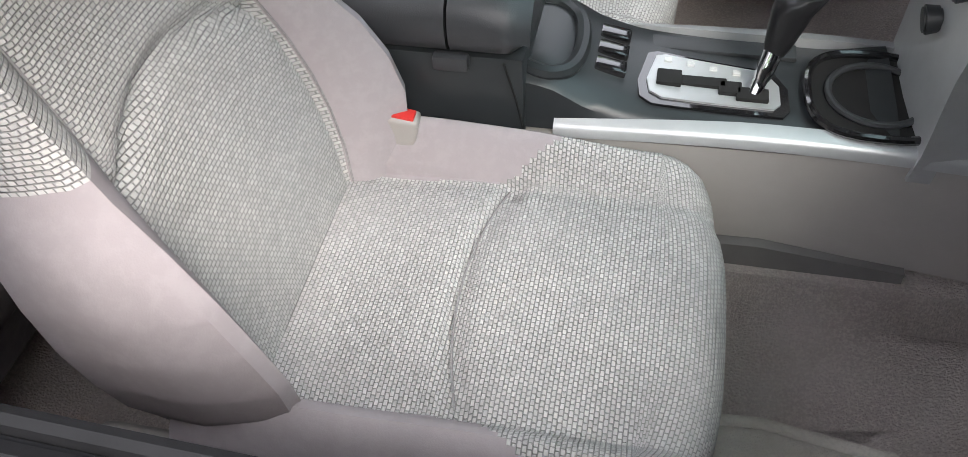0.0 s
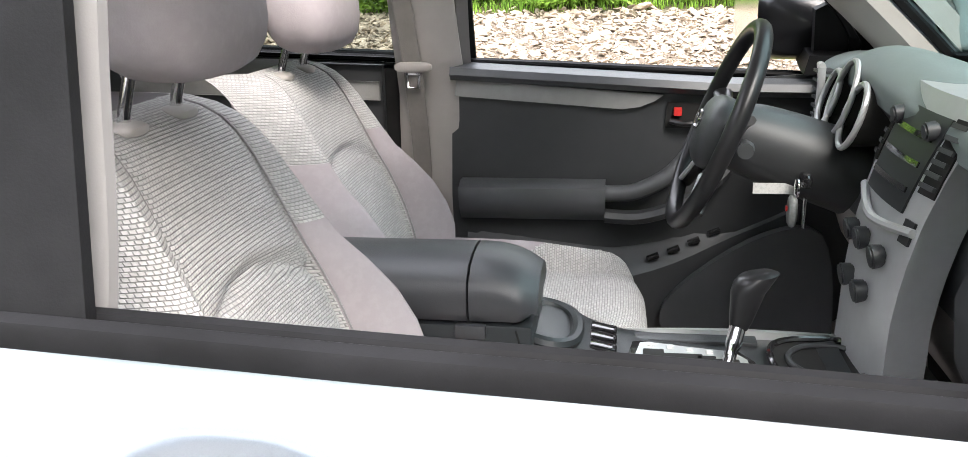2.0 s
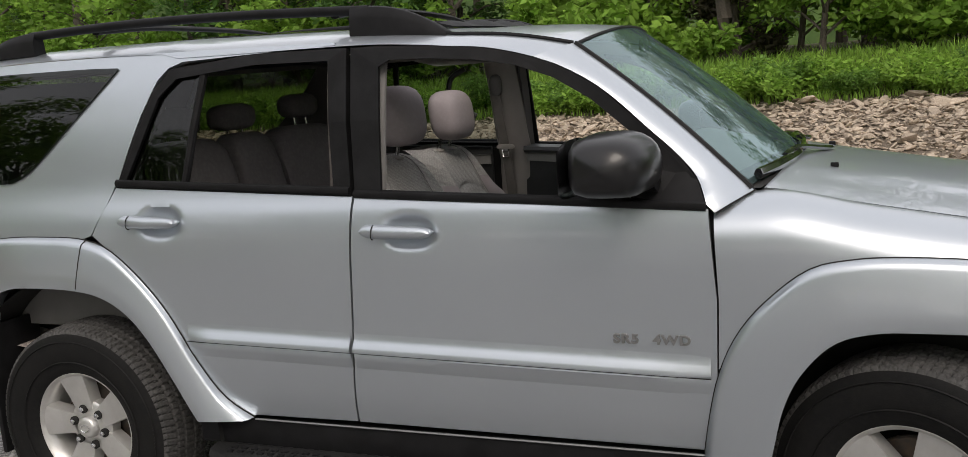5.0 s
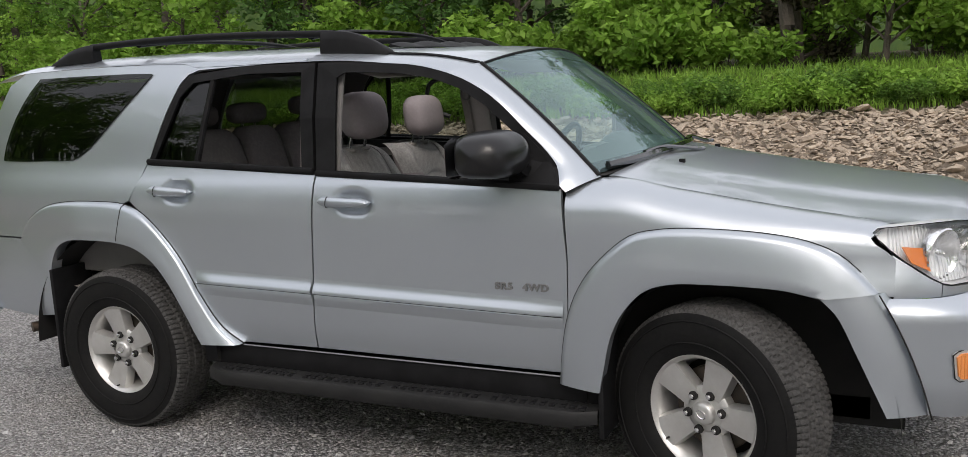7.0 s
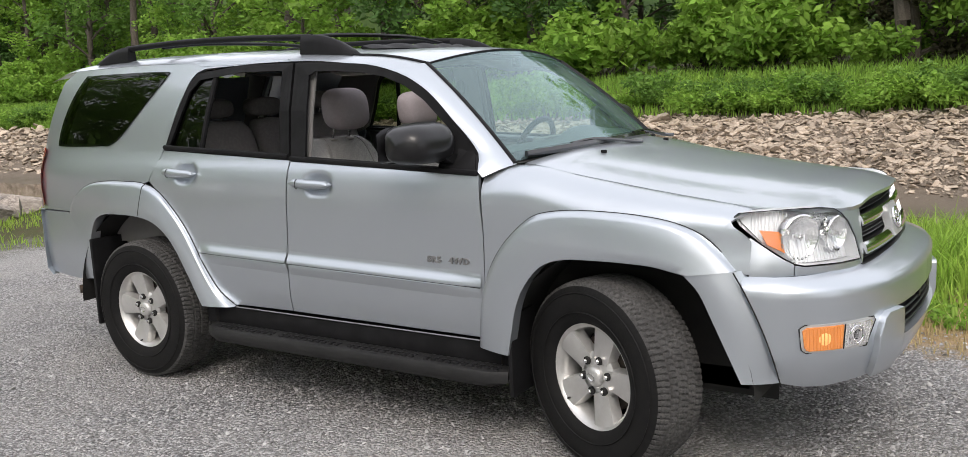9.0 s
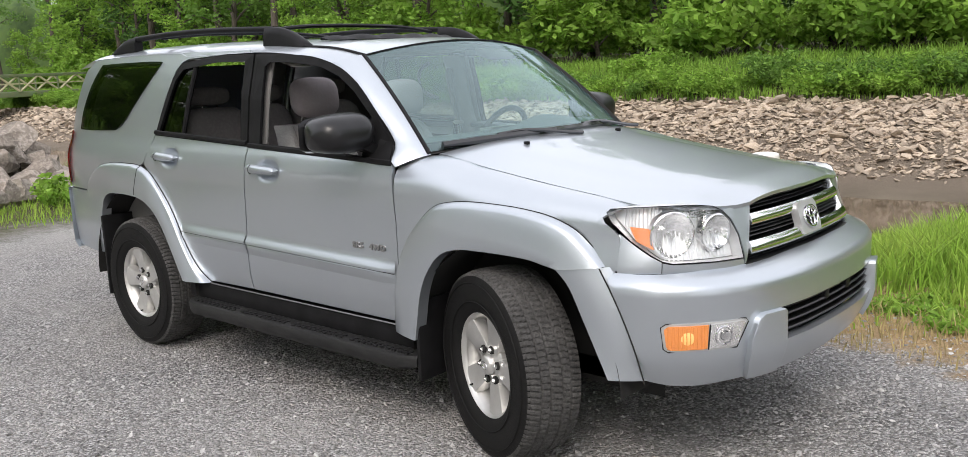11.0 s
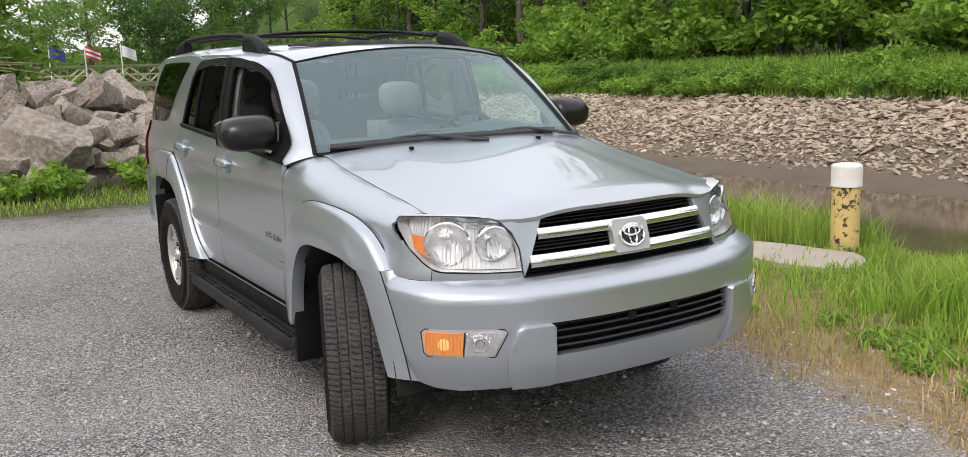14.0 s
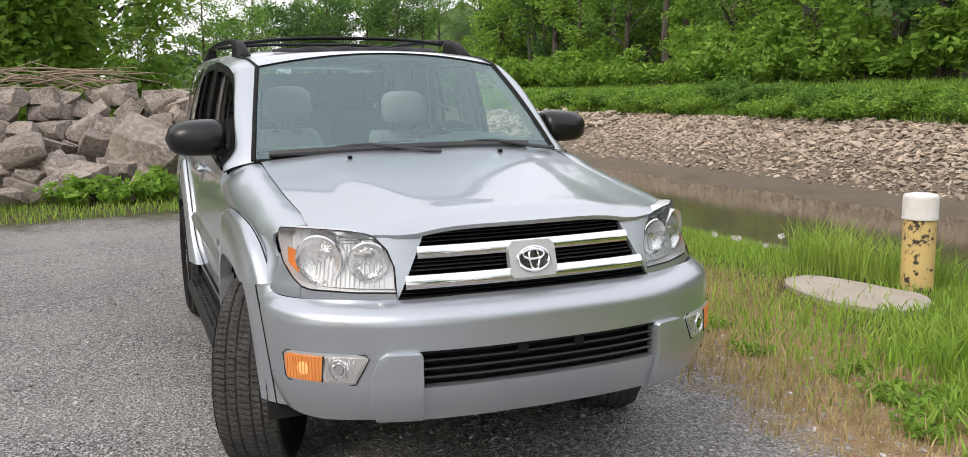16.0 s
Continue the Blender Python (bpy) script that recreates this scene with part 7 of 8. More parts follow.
M["concrete"] = surf("old_concrete", (0.42, 0.38, 0.32), 0.92, color2=(0.32, 0.285, 0.235), scale=3, detail=8, bump=0.5, bump_scale=40, fine=(0.36, 0.32, 0.27), fine_scale=60)
M["water"] = surf("muddy_water", (0.085, 0.066, 0.045), 0.08, color2=(0.11, 0.085, 0.06), scale=0.5, bump=0.02, bump_scale=3)
M["white_paint"] = surf("chalky_white_paint", (0.74, 0.72, 0.70), 0.6, color2=(0.62, 0.60, 0.57), scale=9, fine=(0.66, 0.64, 0.62), fine_scale=60, bump=0.08, bump_scale=60)
M["green_steel"] = surf("green_bridge_steel", (0.115, 0.16, 0.085), 0.6, color2=(0.15, 0.17, 0.08), scale=3)
M["cream_steel"] = surf("cream_bridge_steel", (0.42, 0.40, 0.25), 0.6, color2=(0.34, 0.32, 0.19), scale=3)


def flaking_yellow():
    m = surf("flaking_yellow_paint", (0.66, 0.47, 0.17), 0.6, color2=(0.60, 0.45, 0.20), scale=5, bump=0.2, bump_scale=40)
    t = m.node_tree
    n, l = t.nodes, t.links
    b = n["Principled BSDF"]
    k = n.new("ShaderNodeTexNoise")
    k.inputs["Scale"].default_value, k.inputs["Detail"].default_value, k.inputs["Roughness"].default_value = 14.0, 6.0, 0.7
    l.new(n["Texture Coordinate"].outputs["Object"], k.inputs["Vector"])
    r = n.new("ShaderNodeMapRange")
    r.inputs["From Min"].default_value, r.inputs["From Max"].default_value = 0.54, 0.57
    l.new(k.outputs["Fac"], r.inputs["Value"])
    x = n.new("ShaderNodeMix")
    x.data_type = "RGBA"
    l.new(r.outputs[0], x.inputs["Factor"])
    l.new(b.inputs["Base Color"].links[0].from_socket, x.inputs["A"])
    x.inputs["B"].default_value = (0.05, 0.038, 0.028, 1)
    l.new(x.outputs["Result"], b.inputs["Base Color"])
    return m


M["yellow"] = flaking_yellow()

BANK = [(-400, 0.0), (3.6, 0.0), (4.3, -0.06), (4.9, -0.35), (6.0, -0.95), (7.5, -1.36), (9.5, -1.46), (11.0, -1.56), (15.2, -1.58), (16.2, -1.46), (17.2, -1.38), (19.2, -0.62), (21.6, 0.16), (22.4, 0.45), (24.0, 0.95), (27.0, 1.35), (32.0, 1.6), (60.0, 2.2), (400.0, 3.0)]


def height(x, y):
    z = curve_at(BANK, y)
    k = min(1.0, max(0.0, (abs(y - 1) - 2.0) / 3.0))
    z += 0.07 * k * noise.noise((x * 0.35, y * 0.35, 0.0)) * (0.35 if y < 4 else 1.0)
    z += 0.012 * noise.noise((x * 0.9, y * 0.9, 3.0)) * (0 if abs(y) < 1.5 and -3.6 < x < 1.2 else 1)
    return z


def spread(near, far, step, grow=1.25):
    """Even steps out to near, then ever longer ones out to far."""
    v = list(np.arange(0, near, step))
    d = step
    while v[-1] < far:
        d *= grow
        v.append(v[-1] + d)
    return v


gx = spread(16, 420, 0.4)
gx = [-v for v in gx[:0:-1]] + gx
gy = spread(27, 420, 0.4)
gy = [-v for v in spread(8, 420, 0.4)[:0:-1]] + gy
ground = part("ground", loft([[(x - 4, y, height(x - 4, y)) for y in gy] for x in gx]), M["ground"])
tagged(ground, "grey gravel lot falling to a drained canal and its far bank", "ground", kind="structure")
water = part("water", loft([[(x, y, -1.505) for y in (9.0, 13.0, 16.6)] for x in np.linspace(-160, 80, 25)]), M["water"], smooth=False)
tagged(water, "shallow brown water left in the canal bed", "water", kind="structure")

rng = np.random.default_rng(7)


def stuff(name, verts, faces, material, label, category):
    me = bpy.data.meshes.new(name)
    me.from_pydata(verts, [], faces)
    me.materials.append(material)
    ob = new(name, me)
    return tagged(ob, label, category, kind="stuff")


def stone_shape(seed, flat, points=14):
    """An angular broken stone, about one metre across."""
    r = random.Random(seed)
    bm = bmesh.new()
    for _ in range(points):
        v = Vector((r.uniform(-1, 1), r.uniform(-1, 1), r.uniform(-1, 1)))
        v = v.normalized() * r.uniform(0.42, 0.56)
        bm.verts.new((v.x * 1.15, v.y * 0.85, v.z * flat))
    res = bmesh.ops.convex_hull(bm, input=bm.verts[:])
    bmesh.ops.delete(bm, geom=[v for v in bm.verts if not v.link_faces], context="VERTS")
    return bm


def scatter_stones(name, shapes, spots, material, label, category):
    """Joins many turned and scaled copies of a few stones."""
    vs, fs, base = [], [], 0
    lib = []
    for bm in shapes:
        bm.verts.ensure_lookup_table()
        lib.append((np.array([v.co[:] for v in bm.verts]), [[v.index for v in f.verts] for f in bm.faces]))
    for i, (x, y, z, size, squash) in enumerate(spots):
        v, f = lib[i % len(lib)]
        e = Euler((rng.normal(0, 0.35), rng.normal(0, 0.35), rng.uniform(0, 6.28))).to_matrix()
        q = (v * (1, 1, squash)) @ np.array(e).T * size + (x, y, z)
        vs.append(q)
        fs += [[k + base for k in face] for face in f]
        base += len(v)
    return stuff(name, np.concatenate(vs).tolist(), fs, material, label, category)


# loose gravel near the car
spots = []
for _ in range(36000):
    x, y = rng.uniform(-6.5, 3.4), rng.uniform(-4.2, 2.2)
    if rng.random() < 0.35:
        x, y = rng.uniform(-2.5, 3.4), rng.uniform(-3.2, 1.9)
    s = 0.006 + 0.016 * rng.random() ** 3
    spots.append((x, y, height(x, y) + s * 0.12, s * 1.5, 0.7))
scatter_stones("gravel", [stone_shape(s, 0.7, 8) for s in range(5)], spots, M["gravel"], "loose grey gravel chips lying on the lot", "gravel")

# rubble facing of the far bank
flat_lib = [stone_shape(100 + s, 0.42, 12) for s in range(9)]


def bank_spot(x, size_lo, size_hi):
    t = rng.random() ** 0.85
    y = 17.5 + 4.4 * t + rng.normal(0, 0.12)
    s = (size_lo + (size_hi - size_lo) * rng.random() ** 2.6) * (0.8 + 0.3 * t)
    return (x, y, height(x, y) + s * 0.10, s, 0.8)


spots = [bank_spot(rng.uniform(-34, 14), 0.08, 0.30) for _ in range(26000)] + [bank_spot(rng.uniform(-110, -34), 0.2, 0.6) for _ in range(5000)] + [bank_spot(rng.uniform(14, 40), 0.2, 0.5) for _ in range(1800)]
scatter_stones("bank_rubble", flat_lib, spots, M["riprap"], "tan broken stone rubble covering the far bank", "rubble")
slab_meshes = []
for k in range(8):
    bm = stone_shape(300 + k, 0.40, 16)
    me = bpy.data.meshes.new("bank_stone")
    bm.to_mesh(me)
    bm.free()
    me.materials.append(M["riprap"])
    slab_meshes.append(me)
rubble_top = tagged(new("bank_facing"), "larger tan stones lying on the rubble bank", "stones")
for k in range(280):
    x, y, z, s, _ = bank_spot(rng.uniform(-24, 9), 0.26, 0.55)
    ob = new("bank_stone", slab_meshes[k % 8])
    ob.parent = rubble_top
    ob.location = (x, y, z + 0.02)
    ob.rotation_euler = (rng.normal(0.2, 0.3), rng.normal(0, 0.3), rng.uniform(0, 6.28))
    ob.scale = (s, s, s * rng.uniform(0.7, 1.1))


# ---- trees and shrubs ----
def leaf_cloud(centres, per, radius, size, seed, flat=0.8):
    """Small folded leaves round each centre."""
    r = np.random.default_rng(seed)
    vs, fs = [], []
    for cx, cy, cz, k in centres:
        n = int(per * k)
        d = r.normal(0, 1, (n, 3))
        d /= np.linalg.norm(d, axis=1)[:, None]
        d *= (r.random(n) ** 0.4)[:, None] * radius * k ** 0.5
        d[:, 2] *= flat
        c = d + (cx, cy, cz)
        a, b = r.normal(0, 1, (n, 3)), r.normal(0, 1, (n, 3))
        a[:, 2] *= 0.6
        a /= np.linalg.norm(a, axis=1)[:, None]
        b -= a * (a * b).sum(1)[:, None]
        b /= np.linalg.norm(b, axis=1)[:, None]
        s = size * (0.6 + 0.8 * r.random(n))[:, None]
        q = np.stack([c - a * s, c + b * s * 0.45, c + a * s, c - b * s * 0.45], 1)
        base = len(vs) * 1
        vs.append(q.reshape(-1, 3))
    v = np.concatenate(vs)
    n = len(v) // 4
    return v, [(4 * i, 4 * i + 1, 4 * i + 2, 4 * i + 3) for i in range(n)]


def mesh_of(name, v, f, material):
    me = bpy.data.meshes.new(name)
    me.from_pydata(v.tolist(), [], f)
    me.materials.append(material)
    return me


def tree(name, h, seed, leaf, label, crown=0.5, spread_r=2.6, leaves=55, bare=0.25, lean=0.0, size=0.16):
    """A tapered trunk with limbs, and a broken crown of small leaves round the limb ends."""
    r = random.Random(seed)
    top = empty(name, label, "tree", "woodland trees")
    trunk = [Vector((0, 0, -0.3))]
    n = 9
    for i in range(1, n + 1):
        trunk.append(Vector((trunk[-1].x + r.uniform(-0.12, 0.12) + lean * h / n, trunk[-1].y + r.uniform(-0.12, 0.12), h * 0.92 * i / n)))
    r0 = 0.016 * h
    bm = tube(rounded(trunk, 2), [r0 * (1.15 - 0.95 * i / (2 * n)) for i in range(2 * n + 1)], 8)
    tips = []
    for k in range(17):
        t = bare + (1 - bare) * (k + r.random()) / 17
        p = trunk[min(n - 1, int(t * n))].lerp(trunk[min(n, int(t * n) + 1)], t * n - int(t * n))
        a = k * 2.4 + r.uniform(-0.5, 0.5)
        reach = spread_r * (1.15 - 0.75 * abs(t - 0.55)) * r.uniform(0.6, 1.1)
        q = p + Vector((math.cos(a) * reach, math.sin(a) * reach, reach * r.uniform(0.15, 0.7)))
        m = p.lerp(q, 0.5) + Vector((0, 0, 0.15 * reach))
        w = r0 * 0.36 * (1.1 - t)
        bm = join(bm, tube(rounded([p, m, q], 2), [w * 1.4, w * 1.2, w, w * 0.7, w * 0.4], 5))
        for f in (0.55, 0.8, 1.0, 1.15):
            c = p.lerp(q, f) + Vector((r.uniform(-0.5, 0.5), r.uniform(-0.5, 0.5), r.uniform(-0.25, 0.55)))
            tips.append((c.x, c.y, c.z, r.uniform(0.5, 1.3)))
    part("trunk", bm, M["bark"], top)
    v, f = leaf_cloud(tips, leaves, 0.85 * spread_r / 2.6, size, seed)
    ob = new("crown", mesh_of("crown", v, f, M[leaf]))
    ob.parent = top
    return top


def shrub(name, seed, leaf, label, w=0.9, h=0.8, leaves=34, size=0.085, group="bank shrubs"):
    r = random.Random(seed)
    top = empty(name, label, "shrub", group)
    bm, tips = None, []
    for k in range(9):
        a = k * 2.4 + r.uniform(-0.4, 0.4)
        d = w * r.uniform(0.25, 1.0)
        q = Vector((math.cos(a) * d, math.sin(a) * d, h * r.uniform(0.45, 1.0) * (1 - 0.35 * d / w)))
        b = tube([(0, 0, -0.05), q * 0.5 + Vector((0, 0, 0.06)), q], [0.014, 0.009, 0.004], 5)
        bm = b if bm is None else join(bm, b)
        for f in (0.6, 0.85, 1.02):
            tips.append((q.x * f + r.uniform(-0.08, 0.08), q.y * f + r.uniform(-0.08, 0.08), q.z * f, r.uniform(0.6, 1.3)))
    part("branching_stem", bm, M["bark" if h > 0.6 else "blade"], top, smooth=True)
    v, f = leaf_cloud(tips, leaves, 0.30 * w, size, seed)
    ob = new("foliage", mesh_of("foliage", v, f, M[leaf]))
    ob.parent = top
    return top


def put(thing, x, y, turn=0.0, size=1.0, z=None):
    thing.location = (x, y, height(x, y) if z is None else z)
    thing.rotation_euler = (0, 0, turn)
    thing.scale = (size, size, size)
    return thing


def copies(kinds, spots):
    for i, (x, y, s) in enumerate(spots):
        k = kinds[i % len(kinds)]
        ob = copy_thing(k, pose(x, y, height(x, y), 0, 0, float(rng.uniform(0, 360))))
        ob.scale = (s, s, s * float(rng.uniform(0.9, 1.1)))


LABELS = ("tall slender tree with fresh spring-green leaves", "woodland tree with mid-green crown and dark trunk", "broad dark green tree at the wood's edge", "young bright green tree in the undergrowth")
kinds = [tree("tree", 13.5, 11, "leaf_bright", LABELS[0], spread_r=2.4, bare=0.30), tree("tree", 15.0, 12, "leaf_mid", LABELS[1], spread_r=2.9, bare=0.50), tree("tree", 12.0, 13, "leaf_mid", LABELS[1], spread_r=2.7, bare=0.22),
         tree("tree", 10.5, 14, "leaf_deep", LABELS[2], spread_r=3.0, bare=0.12, leaves=75), tree("tree", 6.5, 15, "leaf_bright", LABELS[3], spread_r=2.0, bare=0.06, leaves=50)]
for k, (x, y) in zip(kinds, ((-3.0, 33.0), (2.5, 37.0), (-8.5, 31.5), (-18.0, 30.0), (-1.0, 30.0))):
    put(k, x, y)
spots = []
for row, (y0, gap, n) in enumerate(((30.0, 3.3, 30), (34.5, 3.6, 30), (40.0, 4.2, 30), (47.0, 5.0, 28))):
    for i in range(n):
        x = 16 - gap * i * 1.0 + rng.normal(0, 0.8)
        spots.append((x, y0 + rng.normal(0, 1.0) + 0.02 * max(0, -x - 20) * 3, float(rng.uniform(0.8, 1.2))))
rng.shuffle(spots)
copies(kinds, spots)
conifer = tree("tree", 11.5, 71, "needle", "dark conifer with brownish drooping foliage at the wood's edge", spread_r=2.1, bare=0.04, leaves=150, size=0.12)
put(conifer, -3.0, 29.2)
# the wood's edge on the far shore towards the bridge, and on the near side behind the lot
far = [(float(rng.uniform(-150, -78)), float(rng.uniform(-12, 46)), float(rng.uniform(0.8, 1.15))) for _ in range(46)]
copies(kinds[1:], far)
behind = [(float(rng.uniform(-45, 45)), float(rng.uniform(-37, -25)), float(rng.uniform(0.8, 1.2))) for _ in range(42)] + [(float(rng.uniform(24, 36)), float(rng.uniform(-26, 26)), float(rng.uniform(0.8, 1.2))) for _ in range(16)]
copies(kinds[:4], behind)
# low growth under the trees
under_kinds = [shrub("shrub", 31, "leaf_bright", "bright green shrub in the woodland undergrowth", 1.5, 1.7, 60, 0.13, "undergrowth"), shrub("shrub", 32, "leaf_bright", "fresh green shrub in the woodland undergrowth", 1.6, 2.1, 60, 0.13, "undergrowth"), shrub("shrub", 33, "leaf_bright", "bright green thicket of young saplings", 1.3, 2.8, 60, 0.13, "undergrowth")]
for k, (x, y) in zip(under_kinds, ((-4, 28.5), (-7, 28.8), (1, 29.0))):
    put(k, x, y)
copies(under_kinds, [(float(rng.uniform(-75, 18)), float(27.8 + abs(rng.normal(0, 3.0))), float(rng.uniform(0.8, 1.5))) for _ in range(110)])
edge_kinds = [shrub("shrub", 41, "leaf_bright", "leafy bright green weeds on the bank's edge", leaves=62, size=0.06), shrub("shrub", 42, "leaf_mid", "leafy mid-green weeds on the bank's edge", leaves=62, size=0.06), shrub("shrub", 43, "leaf_bright", "low bright green weeds on the bank's edge", 1.1, 0.55, 62, 0.06)]
for k, (x, y) in zip(edge_kinds, ((-5, 22.6), (-6.5, 22.9), (-2, 22.8))):
    put(k, x, y)
copies(edge_kinds, [(float(rng.uniform(-70, 16)), float(22.2 + abs(rng.normal(0, 0.75))), float(rng.uniform(0.6, 1.35))) for _ in range(240)])

# a dark wooded rise far behind everything
rows = []
for i, a in enumerate(np.linspace(math.radians(20), math.radians(215), 90)):
    R = 78 if a < 2.4 else 78 + (a - 2.4) * 110
    hgt = (16 if a < 2.55 else max(6.0, 16 - (a - 2.55) * 22)) + 2.0 * math.sin(a * 23) + 1.5 * math.sin(a * 57 + 1)
    rows.append([(R * math.cos(a) - 5, R * math.sin(a), -2.0), (R * math.cos(a) - 5, R * math.sin(a), hgt * 0.55), (R * 1.02 * math.cos(a) - 5, R * 1.02 * math.sin(a), hgt * 0.85), (R * 1.05 * math.cos(a) - 5, R * 1.05 * math.sin(a), hgt)])
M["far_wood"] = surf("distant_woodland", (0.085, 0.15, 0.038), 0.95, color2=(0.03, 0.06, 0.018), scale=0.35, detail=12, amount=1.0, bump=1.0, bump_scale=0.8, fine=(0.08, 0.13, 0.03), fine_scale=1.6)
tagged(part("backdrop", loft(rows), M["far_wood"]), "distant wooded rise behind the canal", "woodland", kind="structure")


# ---- grass ----
def blades(name, spots, material, label, category="grass"):
    """Bent tapering blades: (x, y, height, lean)."""
    vs, fs = [], []
    for i, (x, y, h, w) in enumerate(spots):
        a = rng.uniform(0, 6.28)
        b = a + rng.normal(0, 0.8)
        z = height(x, y) - 0.01
        ca, sa = math.cos(a) * w, math.sin(a) * w
        bx, by = -math.sin(b) * h, math.cos(b) * h
        k1, k2 = rng.uniform(0.04, 0.16), rng.uniform(0.22, 0.60)
        m = (x + bx * k1, y + by * k1, z + h * 0.55)
        t = (x + bx * k2, y + by * k2, z + h * rng.uniform(0.82, 1.0))
        n = len(vs)
        vs += [(x - ca, y - sa, z), (x + ca, y + sa, z), (m[0] + ca * 0.8, m[1] + sa * 0.8, m[2]), (m[0] - ca * 0.8, m[1] - sa * 0.8, m[2]), t]
        fs += [(n, n + 1, n + 2, n + 3), (n + 3, n + 2, n + 4)]
    return stuff(name, vs, fs, material, label, category)


def verge(x, y):
    """How thick the grass stands on the verge beside the car."""
    e = y + 0.18 * x + 0.8 * noise.noise((x * 0.8, y * 0.8, 5.0)) + 0.35 * noise.noise((x * 3, y * 3, 2.0))
    return e


green, dry = [], []
while len(green) < 42000:
    x, y = rng.uniform(-9.0, 6.5), rng.uniform(1.2, 5.6)
    e = verge(x, y)
    if e < 1.8 or (abs(x + 1.2) < 0.52 and abs(y - 3.48) < 0.36 and rng.random() < 0.93):
        continue
    if e < 2.6 and rng.random() > 0.05 + (e - 1.8) / 0.8 * 0.55:
        continue
    tall = 0.5 + 0.5 * noise.noise((x * 0.55, y * 0.55, 9.0))
    h = 0.035 + 0.08 * tall + 0.07 * rng.random()
    grown = min(1.0, max(0.0, (x + 0.25) / 0.7)) * min(1.0, max(0.0, (e - 2.45) / 0.6))
    h += 0.36 * grown * (0.5 + 0.5 * rng.random())
    if (x + 1.9) ** 2 + (y - 4.55) ** 2 < 0.6:
        h += 0.30 * rng.random() + 0.1
    green.append((x, y, h, 0.0032 + 0.004 * rng.random() + 0.0015 * grown))
while len(dry) < 15000:
    x, y = rng.uniform(-7.0, 5.5), rng.uniform(0.9, 3.6)
    e = verge(x, y)
    if 1.35 < e < 2.7 and rng.random() < 1.0 - abs(e - 1.95) / 0.75:
        dry.append((x, y, 0.03 + 0.12 * rng.random() ** 2, 0.0028 + 0.002 * rng.random()))
blades("verge_grass", green, M["blade"], "tall fresh green grass on the verge")
blades("dry_grass", dry, M["dry_blade"], "short straw-coloured dry grass at the gravel's edge")
back_green = []
while len(back_green) < 9000:
    x, y = rng.uniform(-11.5, -7.4), rng.uniform(-9, 4.5)
    if noise.noise((x * 0.7, y * 0.7, 1.0)) + 0.35 * (-8.6 - x) > -0.05:
        back_green.append((x, y, 0.05 + 0.12 * rng.random(), 0.006))
blades("rough_grass", back_green, M["blade"], "rough grass in front of the boulders")
far_green = []
while len(far_green) < 60000:
    x = -70 + 88 * rng.random()
    y = 21.9 + abs(rng.normal(0, 3.6))
    far_green.append((x, y, 0.16 + 0.36 * rng.random() * (1.0 if y > 22.6 else 0.6), 0.010 + 0.012 * rng.random()))
blades("bank_grass", far_green, M["leaf_bright"], "lush green grass along the top of the far bank")
# broad-leaved weeds on the verge and among the boulders
weed_kinds = [shrub("weed", 51, "leaf_bright", "low broad-leaved weed in the gravel's edge", 0.15, 0.055, 16, 0.019, "verge weeds"), shrub("weed", 52, "leaf_bright", "leafy green weed beside the boulders", 0.38, 0.50, 22, 0.06, "boulder weeds")]
put(weed_kinds[0], 0.55, 2.05)
put(weed_kinds[1], -10.1, -1.9)
copies(weed_kinds[:1], [(0.95, 1.95, 1.2), (0.2, 2.2, 0.9), (-0.35, 1.95, 0.8), (1.35, 1.75, 0.8), (0.75, 2.25, 1.1), (-0.9, 2.1, 0.8)])
copies(weed_kinds[1:], [(-10.1, -0.9, 1.1), (-10.3, -3.6, 0.9), (-10.2, 0.3, 1.0), (-10.0, -1.4, 0.8), (-9.9, 1.6, 0.9), (-10.4, -5.4, 1.1)])

# ---- bollard and its slab ----
bollard = empty("bollard", "flaking yellow bollard with a white cap beside the canal", "bollard", place=(-1.15, 4.08, height(-1.15, 4.08)))
bollard.rotation_euler = (0, 0, 0)
part("post", weld(lathe_at([(0.0, 0.55), (0.112, 0.55), (0.114, 0.40), (0.1135, 0.2), (0.115, -0.06)], (0, 0, 0), pose(0, 0, 0, 90))), M["yellow"], bollard)
part("cap", weld(lathe_at([(0.0, 0.736), (0.08, 0.734), (0.110, 0.728), (0.120, 0.716), (0.123, 0.70), (0.123, 0.565), (0.126, 0.558), (0.124, 0.548), (0.113, 0.546)], (0, 0, 0), pose(0, 0, 0, 90))), M["white_paint"], bollard, "chalky white cap")
slab_out = [(p.x, p.y) for p in rounded([(-1.75, 3.40, 0), (-1.5, 3.22, 0), (-1.1, 3.14, 0), (-0.66, 3.28, 0), (-0.62, 3.62, 0), (-0.9, 3.85, 0), (-1.3, 3.80, 0), (-1.7, 3.68, 0)], 4, True)]
slab = part("concrete_slab", panel(slab_out, lambda x, y: (x, y, 0.035 + 0.010 * noise.noise((x * 3, y * 3, 0))), 0.10, 0.15, depth=lambda q: Vector((0, 0, -1))), M["concrete"], angle=40)
tagged(slab, "broken concrete slab in the grass", "slab")
